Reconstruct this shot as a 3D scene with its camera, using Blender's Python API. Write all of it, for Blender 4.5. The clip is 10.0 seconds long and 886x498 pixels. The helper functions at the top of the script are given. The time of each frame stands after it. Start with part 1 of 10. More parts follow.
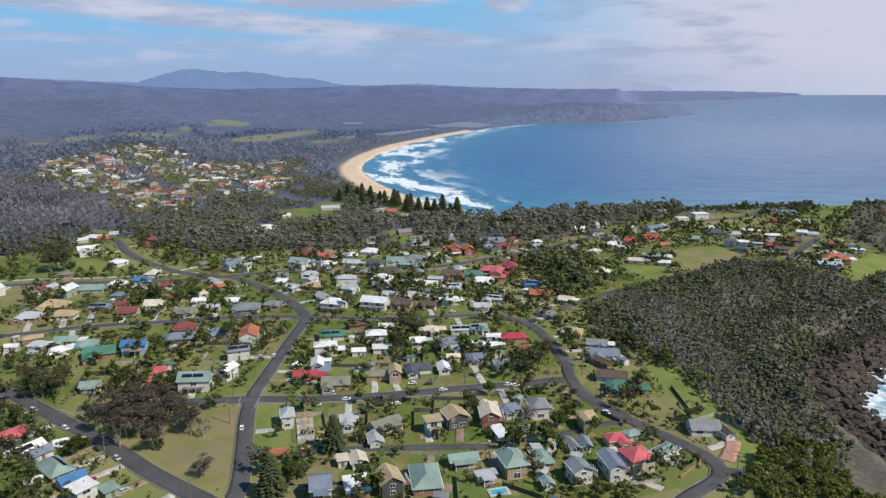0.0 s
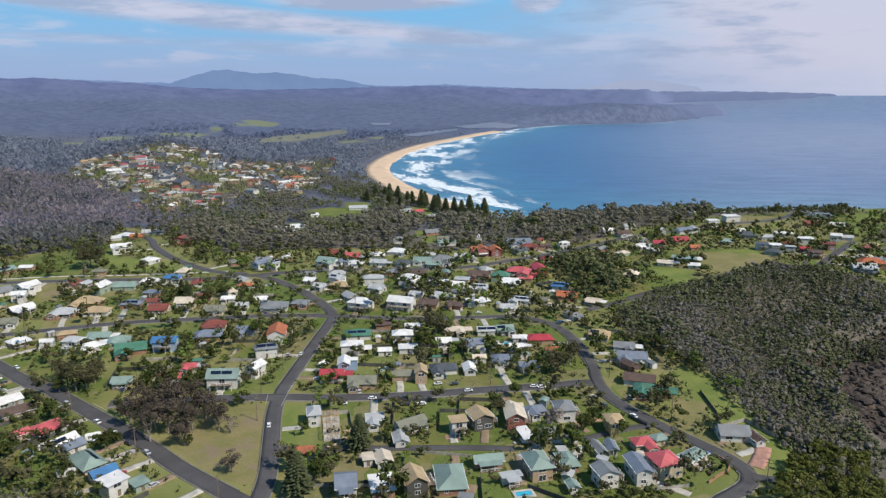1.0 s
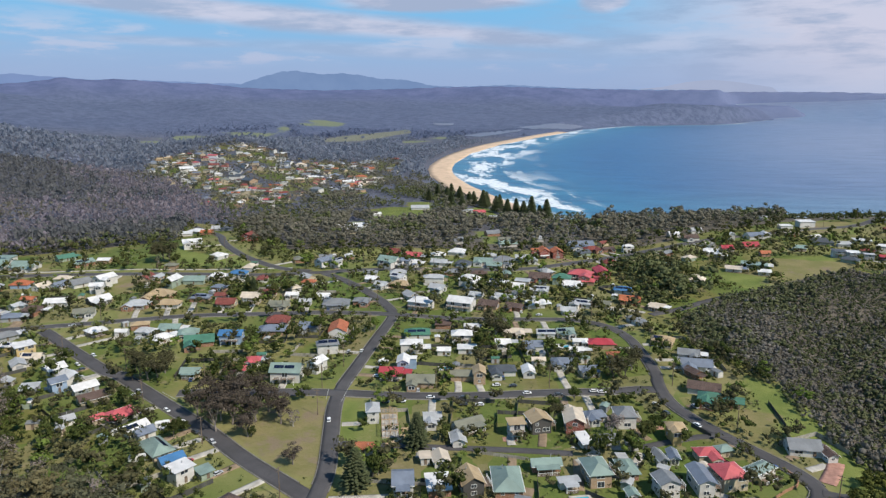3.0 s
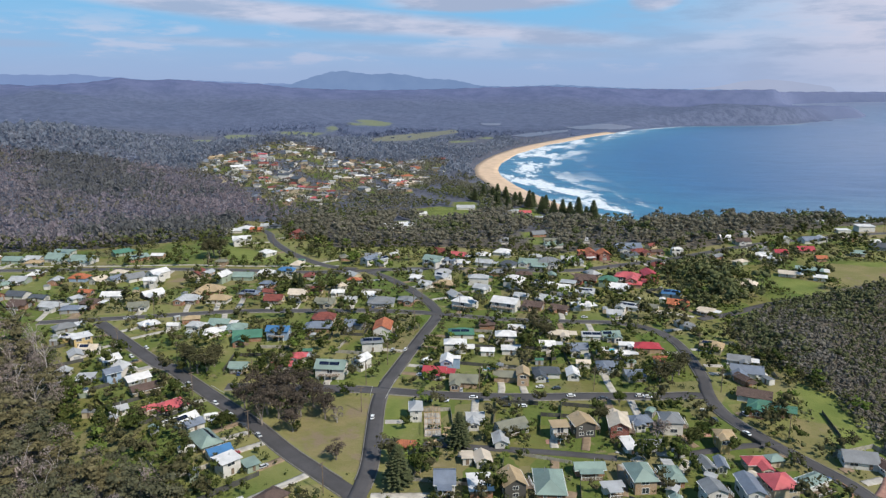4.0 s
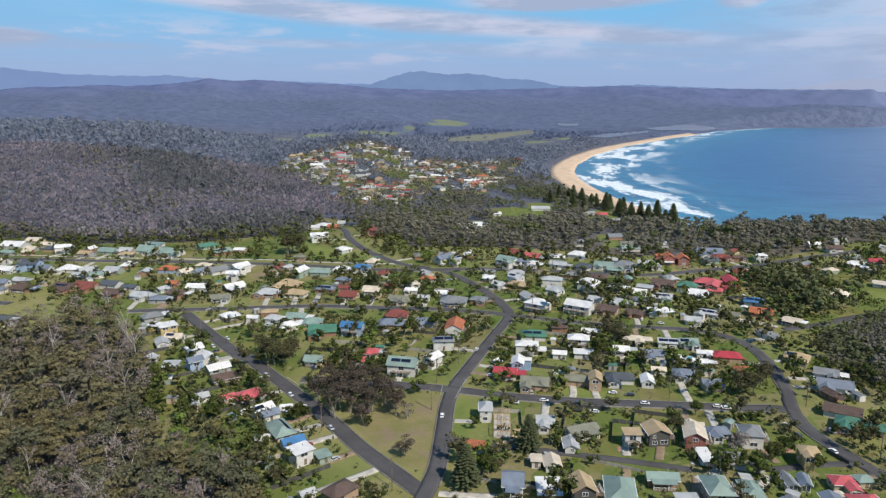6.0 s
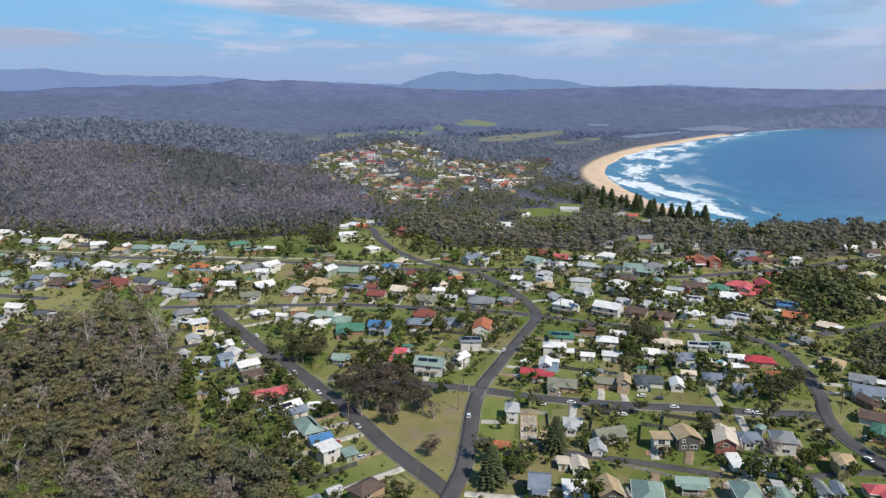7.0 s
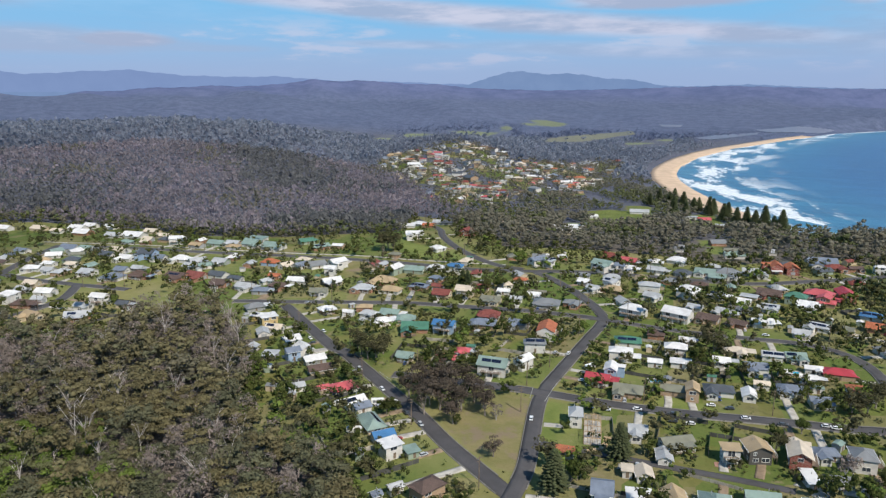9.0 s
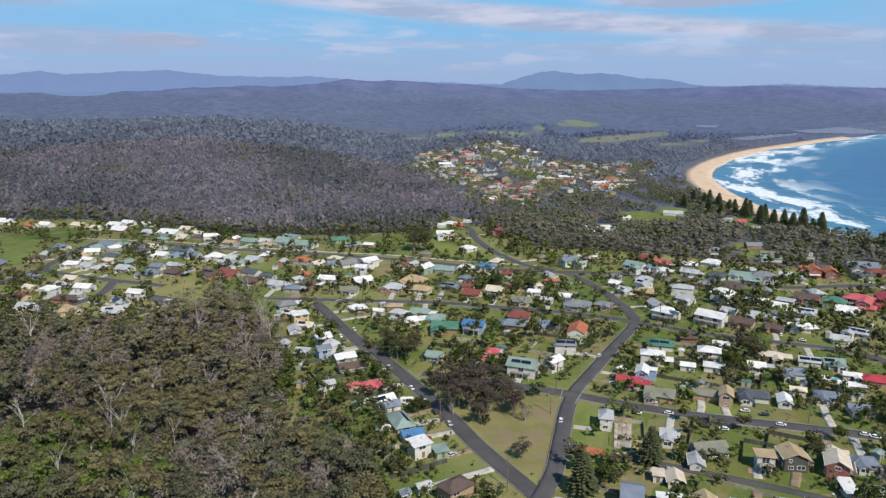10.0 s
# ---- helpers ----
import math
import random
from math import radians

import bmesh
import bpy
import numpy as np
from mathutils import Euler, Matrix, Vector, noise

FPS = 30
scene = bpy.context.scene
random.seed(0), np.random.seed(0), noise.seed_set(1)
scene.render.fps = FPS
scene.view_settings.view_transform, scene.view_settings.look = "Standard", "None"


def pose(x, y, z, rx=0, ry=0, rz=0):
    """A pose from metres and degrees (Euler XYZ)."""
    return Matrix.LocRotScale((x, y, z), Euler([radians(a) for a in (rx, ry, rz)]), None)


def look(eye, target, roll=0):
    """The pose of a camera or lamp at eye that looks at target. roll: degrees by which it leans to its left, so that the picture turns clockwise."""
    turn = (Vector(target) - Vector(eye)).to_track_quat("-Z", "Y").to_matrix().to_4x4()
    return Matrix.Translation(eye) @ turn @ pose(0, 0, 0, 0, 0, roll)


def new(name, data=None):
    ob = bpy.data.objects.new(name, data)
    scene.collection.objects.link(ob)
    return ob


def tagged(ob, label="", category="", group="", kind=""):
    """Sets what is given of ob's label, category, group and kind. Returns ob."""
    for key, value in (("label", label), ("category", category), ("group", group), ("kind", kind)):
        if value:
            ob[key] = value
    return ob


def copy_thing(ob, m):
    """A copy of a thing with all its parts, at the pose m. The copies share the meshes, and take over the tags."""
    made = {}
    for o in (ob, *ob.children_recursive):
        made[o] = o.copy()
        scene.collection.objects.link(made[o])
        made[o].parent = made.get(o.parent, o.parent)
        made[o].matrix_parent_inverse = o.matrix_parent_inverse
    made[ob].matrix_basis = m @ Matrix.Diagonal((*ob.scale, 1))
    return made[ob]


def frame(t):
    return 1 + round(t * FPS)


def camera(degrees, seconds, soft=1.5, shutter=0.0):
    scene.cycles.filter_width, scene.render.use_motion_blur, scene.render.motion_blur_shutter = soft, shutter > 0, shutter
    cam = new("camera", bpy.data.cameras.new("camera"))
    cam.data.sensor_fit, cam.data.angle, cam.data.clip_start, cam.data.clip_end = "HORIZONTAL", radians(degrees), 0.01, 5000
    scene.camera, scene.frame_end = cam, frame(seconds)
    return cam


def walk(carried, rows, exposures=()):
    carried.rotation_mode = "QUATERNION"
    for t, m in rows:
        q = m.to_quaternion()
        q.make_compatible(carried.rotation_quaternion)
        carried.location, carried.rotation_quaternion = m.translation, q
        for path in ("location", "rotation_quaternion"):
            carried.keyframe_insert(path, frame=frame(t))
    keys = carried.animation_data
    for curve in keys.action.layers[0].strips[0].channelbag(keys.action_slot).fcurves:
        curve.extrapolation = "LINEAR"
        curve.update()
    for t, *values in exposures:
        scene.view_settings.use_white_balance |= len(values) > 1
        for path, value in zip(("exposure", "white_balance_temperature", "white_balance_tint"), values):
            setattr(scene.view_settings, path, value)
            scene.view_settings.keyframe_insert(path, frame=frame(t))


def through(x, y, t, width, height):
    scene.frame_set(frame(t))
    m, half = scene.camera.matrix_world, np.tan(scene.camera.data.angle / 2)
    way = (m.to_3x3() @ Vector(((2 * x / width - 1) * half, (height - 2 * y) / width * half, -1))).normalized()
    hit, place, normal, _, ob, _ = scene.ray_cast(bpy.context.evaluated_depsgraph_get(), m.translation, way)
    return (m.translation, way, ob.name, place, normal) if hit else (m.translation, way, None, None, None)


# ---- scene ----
cam = camera(64.08, 10.0, soft=1.3)
HOVER = (0.0, 0.0, 150.0)
TURN = [(0, 0.043, -12.475), (0.5, 1.134, -12.448), (1, 2.265, -12.43), (1.5, 3.42, -12.405), (2, 4.575, -12.39), (3.5, 9.051, -12.39),
        (4, 11.032, -12.395), (4.5, 12.899, -12.405), (5, 14.767, -12.402), (5.5, 16.041, -12.395), (7, 19.431, -12.384), (7.5, 20.82, -12.384),
        (8, 22.162, -12.381), (8.5, 23.507, -12.378), (9, 24.858, -12.378), (9.5, 26.141, -12.38), (10, 27.393, -12.385)]
walk(cam, [(t, pose(*HOVER, 90 + tilt, 0, turn)) for t, turn, tilt in TURN], exposures=[(0.0, 0.05), (10.0, 0.09)])

# ---- sky and sun: morning sun from the sea, behind the camera's right shoulder ----
SUN_AZ, SUN_EL = 122.0, 47.0        # bearing to the right of straight ahead, height
sun = new("sun", bpy.data.lights.new("sun", "SUN"))
sun.data.energy, sun.data.angle, sun.data.color = 5.0, radians(0.55), (1.0, 0.925, 0.81)
sun.matrix_world = look((math.sin(radians(SUN_AZ)) * 1000, math.cos(radians(SUN_AZ)) * 1000, 1000 * math.tan(radians(SUN_EL))), (0, 0, 0))


class Nodes:
    """Short hand for building node trees."""
    def __init__(self, tree):
        self.tree = tree
        tree.nodes.clear()

    def add(self, kind, ins=None, **sets):
        n = self.tree.nodes.new(kind)
        for k, v in sets.items():
            setattr(n, k, v)
        for k, v in (ins or {}).items():
            if hasattr(v, "node"):
                self.tree.links.new(v, n.inputs[k])
            else:
                n.inputs[k].default_value = v
        return n

    def math(self, op, a, b=0.0, c=0.0, clamp=False):
        return self.add("ShaderNodeMath", {0: a, 1: b, 2: c}, operation=op, use_clamp=clamp).outputs[0]

    def mix(self, fac, a, b, how="MIX"):
        n = self.add("ShaderNodeMix", data_type="RGBA", blend_type=how)
        for i, v in ((0, fac), (6, a), (7, b)):
            if hasattr(v, "node"):
                self.tree.links.new(v, n.inputs[i])
            else:
                n.inputs[i].default_value = v if i == 0 or len(v) == 4 else (*v, 1)
        return n.outputs[2]

    def ramp(self, v, lo, hi, a=0.0, b=1.0):
        return self.add("ShaderNodeMapRange", {0: v, 1: lo, 2: hi, 3: a, 4: b}, interpolation_type="SMOOTHSTEP").outputs[0]

    def noise(self, vec, scale, detail=4.0, rough=0.55):
        return self.add("ShaderNodeTexNoise", {"Vector": vec, "Scale": scale, "Detail": detail, "Roughness": rough}).outputs[0]


world = bpy.data.worlds.new("sky")
scene.world = world
world.use_nodes = True
N = Nodes(world.node_tree)
way = N.add("ShaderNodeTexCoord").outputs["Generated"]
sky = N.add("ShaderNodeTexSky", sky_type="NISHITA", sun_disc=False, sun_elevation=radians(SUN_EL), sun_rotation=radians(SUN_AZ), altitude=100.0,
            air_density=1.0, dust_density=1.2, ozone_density=2.0).outputs[0]
sep = N.add("ShaderNodeSeparateXYZ", {0: way})
up = N.math("MAXIMUM", sep.outputs[2], 0.0)
RAD = 57.29578
az = N.math("MULTIPLY", N.math("ARCTAN2", sep.outputs[0], sep.outputs[1]), RAD)
el = N.math("MULTIPLY", N.math("ARCSINE", sep.outputs[2]), RAD)
# clouds lie flat, so they are drawn out sideways
wisp_pos = N.add("ShaderNodeCombineXYZ", {0: N.math("MULTIPLY", az, 0.11), 1: N.math("MULTIPLY", el, 0.62), 2: 0.3}).outputs[0]
fine = N.noise(wisp_pos, 1.1, 7.0, 0.6)
big = N.noise(wisp_pos, 0.42, 5.0, 0.55)
ragged = N.math("ADD", N.math("MULTIPLY", N.math("SUBTRACT", fine, 0.5), 1.5), N.math("MULTIPLY", N.math("SUBTRACT", big, 0.5), 0.5))


def bank(az0, el0, wide, high, slope=0.0, soft=0.9):
    """One cloud bank: an ellipse of sky with ragged edges, 0 to 1."""
    u = N.math("DIVIDE", N.math("SUBTRACT", az, az0), wide)
    v = N.math("DIVIDE", N.math("SUBTRACT", N.math("SUBTRACT", el, el0), N.math("MULTIPLY", N.math("SUBTRACT", az, az0), slope)), high)
    r = N.math("SQRT", N.math("ADD", N.math("MULTIPLY", u, u), N.math("MULTIPLY", v, v)))
    return N.ramp(N.math("ADD", r, ragged), 1.0 - soft * 0.5, 1.0 + soft * 0.6, 1.0, 0.0)


BANKS = [(-21, 5.7, 27, 0.8, -0.078, 0.9, 0.9), (-7.3, 7.1, 8.5, 0.85, 0.02, 0.7, 1.0), (5.0, 6.9, 1.9, 1.0, 0.0, 0.7, 0.9), (30, 5.5, 21, 6.5, 0.0, 1.0, 0.95),
         (13, 3.9, 10, 1.1, 0.05, 1.0, 0.6), (-48.3, 3.8, 3.0, 0.5, 0.0, 0.8, 0.95), (-55, 3.6, 9, 0.7, 0.0, 1.0, 0.7), (-28, 3.7, 6, 0.3, -0.02, 1.2, 0.5),
         (-43, 3.3, 4, 0.22, 0.0, 1.2, 0.4), (-10, 3.2, 12, 0.5, -0.03, 1.2, 0.5), (-15, 8.6, 30, 1.0, 0.02, 1.0, 0.7), (-60, 7.0, 9, 1.2, 0.0, 1.0, 0.8)]
cover = N.math("MULTIPLY", N.ramp(big, 0.5, 0.66), N.ramp(el, 9.0, 16.0, 0.12, 0.45))
for a0, e0, w, h, sl, so, much in BANKS:
    cover = N.math("MAXIMUM", cover, N.math("MULTIPLY", bank(a0, e0, w, h, sl, so), much))
streaky = N.math("MULTIPLY", N.ramp(fine, 0.52, 0.68), N.math("MULTIPLY", N.ramp(el, 1.2, 2.6), N.ramp(el, 4.2, 6.0, 0.55, 0.12)))
cover = N.math("MAXIMUM", cover, streaky)
sea_side = N.ramp(az, 8.0, 34.0)
CLOUD_GREY, CLOUD_WHITE = (4.4, 5.0, 6.8), (7.6, 7.3, 8.6)
cloud = N.mix(N.ramp(N.math("ADD", fine, N.math("MULTIPLY", sea_side, 0.26)), 0.42, 0.64), CLOUD_GREY, CLOUD_WHITE)
blue = N.mix(N.ramp(el, 0.5, 7.5), (3.7, 5.3, 8.3), (2.2, 5.9, 9.7))
blue = N.mix(0.92, sky, blue)
tint = N.mix(N.math("MULTIPLY", cover, 0.88), blue, cloud)
low_veil = N.ramp(el, 0.0, 4.5, 1.0, 0.0)
veil = N.mix(sea_side, (3.7, 4.8, 7.4), (6.6, 7.0, 8.6))
tint = N.mix(N.math("MULTIPLY", low_veil, 0.6), tint, veil)
# clear air is deeper blue towards the zenith
tint = N.mix(N.ramp(el, 8.5, 42.0, 0.0, 0.85), tint, (0.75, 1.8, 4.0))
back = N.add("ShaderNodeBackground", {0: tint, 1: 0.085})
N.add("ShaderNodeOutputWorld", {0: back.outputs[0]})


# ---- materials ----
def shader(name):
    m = bpy.data.materials.new(name)
    m.use_nodes = True
    return m, Nodes(m.node_tree)


def finish(n, color, rough, bump_height=None, depth=0.1, metal=0.0, spec=0.3, **more):
    ins = {"Base Color": color if hasattr(color, "node") or len(color) == 4 else (*color, 1), "Roughness": rough, "Metallic": metal, "Specular IOR Level": spec}
    ins.update(more)
    if bump_height is not None:
        ins["Normal"] = n.add("ShaderNodeBump", {"Height": bump_height, "Distance": depth, "Strength": 0.8}).outputs[0]
    b = n.add("ShaderNodeBsdfPrincipled", ins)
    n.add("ShaderNodeOutputMaterial", {0: b.outputs[0]})


def where(n):
    return n.add("ShaderNodeNewGeometry").outputs["Position"]


def local(n):
    return n.add("ShaderNodeTexCoord").outputs["Object"]


def chance(n):
    return n.add("ShaderNodeObjectInfo").outputs["Random"]


def attr(n, name):
    return n.add("ShaderNodeAttribute", attribute_name=name).outputs["Fac"]


def plain(name, color, rough=0.7, vary=0.25, scale=0.8, metal=0.0, spec=0.3):
    """Painted or weathered surface with blotches, fine grain and a tone of its own for each object."""
    m, n = shader(name)
    p = where(n)
    blot, grain = n.noise(p, scale, 5), n.noise(p, scale * 14, 3)
    dark = tuple(c * (1 - vary) for c in color)
    light = tuple(min(1, c * (1 + vary * 0.6)) for c in color)
    c = n.mix(n.ramp(blot, 0.3, 0.7), dark, light)
    c = n.mix(n.math("MULTIPLY", grain, 0.25), c, tuple(k * 0.6 for k in color))
    c = n.mix(n.math("MULTIPLY", chance(n), vary * 0.8), c, tuple(k * 0.62 for k in color))
    finish(n, c, rough, grain, 0.02, metal, spec)
    return m


def sheet_roof(name, color):
    """Corrugated painted steel: ribs run down the slope, with faded and rusty streaks."""
    m, n = shader(name)
    q, p = local(n), where(n)
    ribs = n.add("ShaderNodeTexWave", {"Vector": q, "Scale": 0.95, "Distortion": 0.0}, wave_type="BANDS", bands_direction="X").outputs["Fac"]
    streak = n.noise(n.add("ShaderNodeMapping", {0: q, 3: (1.2, 0.16, 0.16)}).outputs[0], 1.6, 5)
    wear = n.noise(p, 0.28, 4)
    c = n.mix(n.ramp(wear, 0.3, 0.72), tuple(k * 0.8 for k in color), tuple(min(1, k * 1.1) for k in color))
    c = n.mix(n.ramp(streak, 0.55, 0.85, 0.0, 0.45), c, tuple(k * 0.62 + 0.03 for k in color))
    c = n.mix(n.math("MULTIPLY", ribs, 0.22), c, tuple(k * 0.6 for k in color))
    c = n.mix(n.math("MULTIPLY", chance(n), 0.3), c, tuple(k * 0.6 + 0.05 for k in color))
    finish(n, c, 0.55, ribs, 0.05, 0.0, 0.35)
    return m


def tile_roof(name, color):
    m, n = shader(name)
    q, p = local(n), where(n)
    rows = n.add("ShaderNodeTexBrick", {"Vector": q, "Color1": (1, 1, 1, 1), "Color2": (0.7, 0.7, 0.7, 1), "Mortar": (0.25, 0.25, 0.25, 1), "Scale": 2.2,
                                        "Mortar Size": 0.03}).outputs[0]
    c = n.mix(n.ramp(n.noise(p, 0.5, 5), 0.3, 0.7), tuple(k * 0.7 for k in color), color)
    c = n.mix(0.45, c, rows, "MULTIPLY")
    c = n.mix(n.math("MULTIPLY", chance(n), 0.3), c, tuple(k * 0.6 + 0.04 for k in color))
    finish(n, c, 0.8, rows, 0.04)
    return m


def brick_wall(name, color):
    m, n = shader(name)
    p = where(n)
    q = n.add("ShaderNodeMapping", {0: p, 2: (radians(90), 0, 0)}).outputs[0]
    b = n.add("ShaderNodeTexBrick", {"Vector": q, "Color1": (*color, 1), "Color2": (*[k * 0.7 for k in color], 1), "Mortar": (0.42, 0.38, 0.33, 1), "Scale": 4.0,
                                     "Mortar Size": 0.02}).outputs[0]
    c = n.mix(n.ramp(n.noise(p, 0.6, 5), 0.3, 0.7, 0.0, 0.4), b, tuple(k * 0.55 for k in color))
    finish(n, c, 0.9, n.noise(p, 9.0), 0.02)
    return m


def board_wall(name, color):
    """Painted weatherboard."""
    m, n = shader(name)
    p = where(n)
    boards = n.add("ShaderNodeTexWave", {"Vector": p, "Scale": 0.8, "Distortion": 0.0}, wave_type="BANDS", bands_direction="Z", wave_profile="SAW").outputs["Fac"]
    c = n.mix(n.ramp(n.noise(p, 0.5, 6), 0.35, 0.75), color, tuple(k * 0.78 for k in color))
    c = n.mix(n.ramp(boards, 0.8, 1.0, 0.0, 0.35), c, tuple(k * 0.5 for k in color))
    c = n.mix(n.math("MULTIPLY", chance(n), 0.22), c, tuple(k * 0.7 for k in color))
    finish(n, c, 0.6, boards, 0.03)
    return m


def foliage(name, tones, patch=0.09, through=0.13):
    """Leaves: each spray has its own tone, each tree leans to another hue, with patches over the woods."""
    m, n = shader(name)
    p = where(n)
    isle = n.add("ShaderNodeNewGeometry").outputs["Random Per Island"]
    tree_tone = n.math("FRACT", n.math("ADD", chance(n), n.noise(p, patch * 0.5, 3)))
    a, b, c3 = tones
    c = n.mix(n.ramp(n.noise(p, patch, 4, 0.7), 0.36, 0.64), a, b)
    c = n.mix(n.math("MULTIPLY", n.ramp(tree_tone, 0.1, 0.9), 0.6), c, c3)
    c = n.mix(n.math("MULTIPLY", n.ramp(n.noise(p, patch * 0.12, 4, 0.6), 0.5, 0.66), 0.5), c, tuple(k * 0.55 for k in a))
    c = n.mix(n.math("MULTIPLY", isle, 0.4), c, tuple(k * 0.55 for k in a))
    c = n.mix(n.ramp(n.noise(p, 0.6, 3), 0.45, 0.75, 0.0, 0.35), c, tuple(min(1, k * 1.5) for k in b))
    rough = n.add("ShaderNodeBump", {"Height": n.noise(p, max(0.7, patch * 18), 4, 0.75), "Strength": 0.5, "Distance": 0.5}).outputs[0]
    d = n.add("ShaderNodeBsdfDiffuse", {0: c, "Normal": rough})
    t = n.add("ShaderNodeBsdfTranslucent", {0: c})
    mix = n.add("ShaderNodeMixShader", {0: through, 1: d.outputs[0], 2: t.outputs[0]})
    n.add("ShaderNodeOutputMaterial", {0: mix.outputs[0]})
    return m


def asphalt():
    m, n = shader("asphalt")
    p = where(n)
    c = n.mix(n.ramp(n.noise(p, 0.12, 6), 0.3, 0.7), (0.048, 0.045, 0.048), (0.076, 0.072, 0.076))
    c = n.mix(n.ramp(n.noise(p, 0.9, 4), 0.52, 0.72, 0.0, 0.5), c, (0.045, 0.045, 0.05))
    c = n.mix(n.math("MULTIPLY", n.noise(p, 18.0, 2), 0.3), c, (0.13, 0.125, 0.12))
    finish(n, c, 0.88, n.noise(p, 8.0), 0.02)
    return m


def glass(name, color):
    m, n = shader(name)
    c = n.mix(n.math("MULTIPLY", chance(n), 0.6), color, tuple(k * 0.4 for k in color))
    finish(n, c, 0.08, spec=0.6)
    return m


def land_cover():
    """Lawns, dry grass, forest floor, beach sand, rock and paddocks, blended by where each lies."""
    m, n = shader("land")
    p = where(n)
    wide, mid, fine = n.noise(p, 0.012, 5), n.noise(p, 0.07, 6, 0.6), n.noise(p, 0.6, 5, 0.65)
    lawn = n.mix(n.ramp(mid, 0.32, 0.68), (0.12, 0.12, 0.035), (0.19, 0.174, 0.064))
    lot = n.noise(p, 0.035, 3, 0.5)
    lawn = n.mix(n.ramp(lot, 0.46, 0.6, 0.0, 0.8), lawn, (0.1, 0.138, 0.03))
    yards = n.add("ShaderNodeTexVoronoi", {"Vector": n.add("ShaderNodeMapping", {0: p, 2: (0, 0, radians(-14)), 3: (0.055, 0.036, 0.0)}).outputs[0], "Scale": 1.0, "Randomness": 0.7}, distance="CHEBYCHEV").outputs["Color"]
    yard = n.add("ShaderNodeSeparateColor", {0: yards}).outputs[0]
    lawn = n.mix(n.ramp(yard, 0.5, 0.62, 0.0, 0.75), lawn, n.mix(n.ramp(fine, 0.3, 0.7), (0.07, 0.112, 0.024), (0.108, 0.15, 0.034)))
    lawn = n.mix(n.ramp(yard, 0.16, 0.24, 0.5, 0.0), lawn, (0.21, 0.175, 0.1))
    lawn = n.mix(n.ramp(n.noise(p, 0.16, 4, 0.6), 0.58, 0.72, 0.0, 0.7), lawn, (0.24, 0.195, 0.12))
    lawn = n.mix(n.ramp(wide, 0.45, 0.65, 0.0, 0.5), lawn, (0.27, 0.25, 0.105))
    lawn = n.mix(n.ramp(fine, 0.5, 0.75, 0.0, 0.4), lawn, (0.1, 0.105, 0.035))
    dry = n.mix(n.ramp(mid, 0.35, 0.65), (0.165, 0.158, 0.06), (0.225, 0.188, 0.09))
    dry = n.mix(n.ramp(fine, 0.45, 0.7, 0.0, 0.5), dry, (0.15, 0.15, 0.055))
    dry = n.mix(n.ramp(n.noise(p, 0.085, 5, 0.6), 0.54, 0.64, 0.0, 0.75), dry, (0.21, 0.155, 0.115))
    floor = n.mix(n.ramp(fine, 0.35, 0.7), (0.095, 0.083, 0.066), (0.145, 0.126, 0.106))
    floor = n.mix(n.ramp(mid, 0.5, 0.75, 0.0, 0.6), floor, (0.085, 0.085, 0.05))
    sand = n.mix(n.ramp(mid, 0.3, 0.7), (0.6, 0.42, 0.25), (0.7, 0.52, 0.34))
    cells = n.add("ShaderNodeTexVoronoi", {"Vector": p, "Scale": 0.32, "Randomness": 1.0}).outputs["Distance"]
    strata = n.noise(n.add("ShaderNodeMapping", {0: p, 3: (0.25, 0.25, 2.2)}).outputs[0], 0.5, 7, 0.7)
    rock = n.mix(n.ramp(strata, 0.35, 0.68), (0.03, 0.026, 0.025), (0.1, 0.076, 0.062))
    rock = n.mix(n.ramp(mid, 0.6, 0.75, 0.0, 0.4), rock, (0.24, 0.155, 0.1))
    paddock = n.mix(n.ramp(mid, 0.3, 0.7), (0.16, 0.185, 0.112), (0.2, 0.222, 0.14))
    swamp = n.mix(n.ramp(mid, 0.3, 0.7), (0.165, 0.165, 0.13), (0.2, 0.205, 0.15))
    # distance haze is painted in: far woods and ranges turn blue, paler over the sea side
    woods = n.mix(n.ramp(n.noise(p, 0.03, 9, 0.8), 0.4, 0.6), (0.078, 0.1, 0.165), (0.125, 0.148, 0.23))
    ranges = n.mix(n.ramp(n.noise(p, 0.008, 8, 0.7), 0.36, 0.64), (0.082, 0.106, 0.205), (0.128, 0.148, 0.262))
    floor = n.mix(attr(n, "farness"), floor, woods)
    ranges = n.mix(n.math("MULTIPLY", attr(n, "seaward_haze"), 0.8), ranges, (0.165, 0.2, 0.315))
    floor = n.mix(attr(n, "far_haze"), floor, ranges)
    c = lawn
    jag = n.math("ADD", n.math("MULTIPLY", n.math("SUBTRACT", mid, 0.5), 0.7), n.math("MULTIPLY", n.math("SUBTRACT", wide, 0.5), 0.6))
    lush = n.mix(n.ramp(mid, 0.3, 0.7), (0.112, 0.145, 0.036), (0.175, 0.2, 0.056))
    for mask, tone in (("lush", lush), ("dry", dry), ("wood", floor), ("paddock", paddock), ("swamp", swamp), ("sand", sand), ("rock", rock)):
        c = n.mix(n.ramp(n.math("ADD", attr(n, mask), jag), 0.35, 0.65), c, tone)
    canopy = n.math("MULTIPLY", n.noise(p, 0.03, 9, 0.78), n.math("MULTIPLY", attr(n, "farness"), 26.0))
    relief = n.math("ADD", n.math("ADD", fine, canopy), n.math("MULTIPLY", n.math("MULTIPLY", cells, attr(n, "rock")), 4.0))
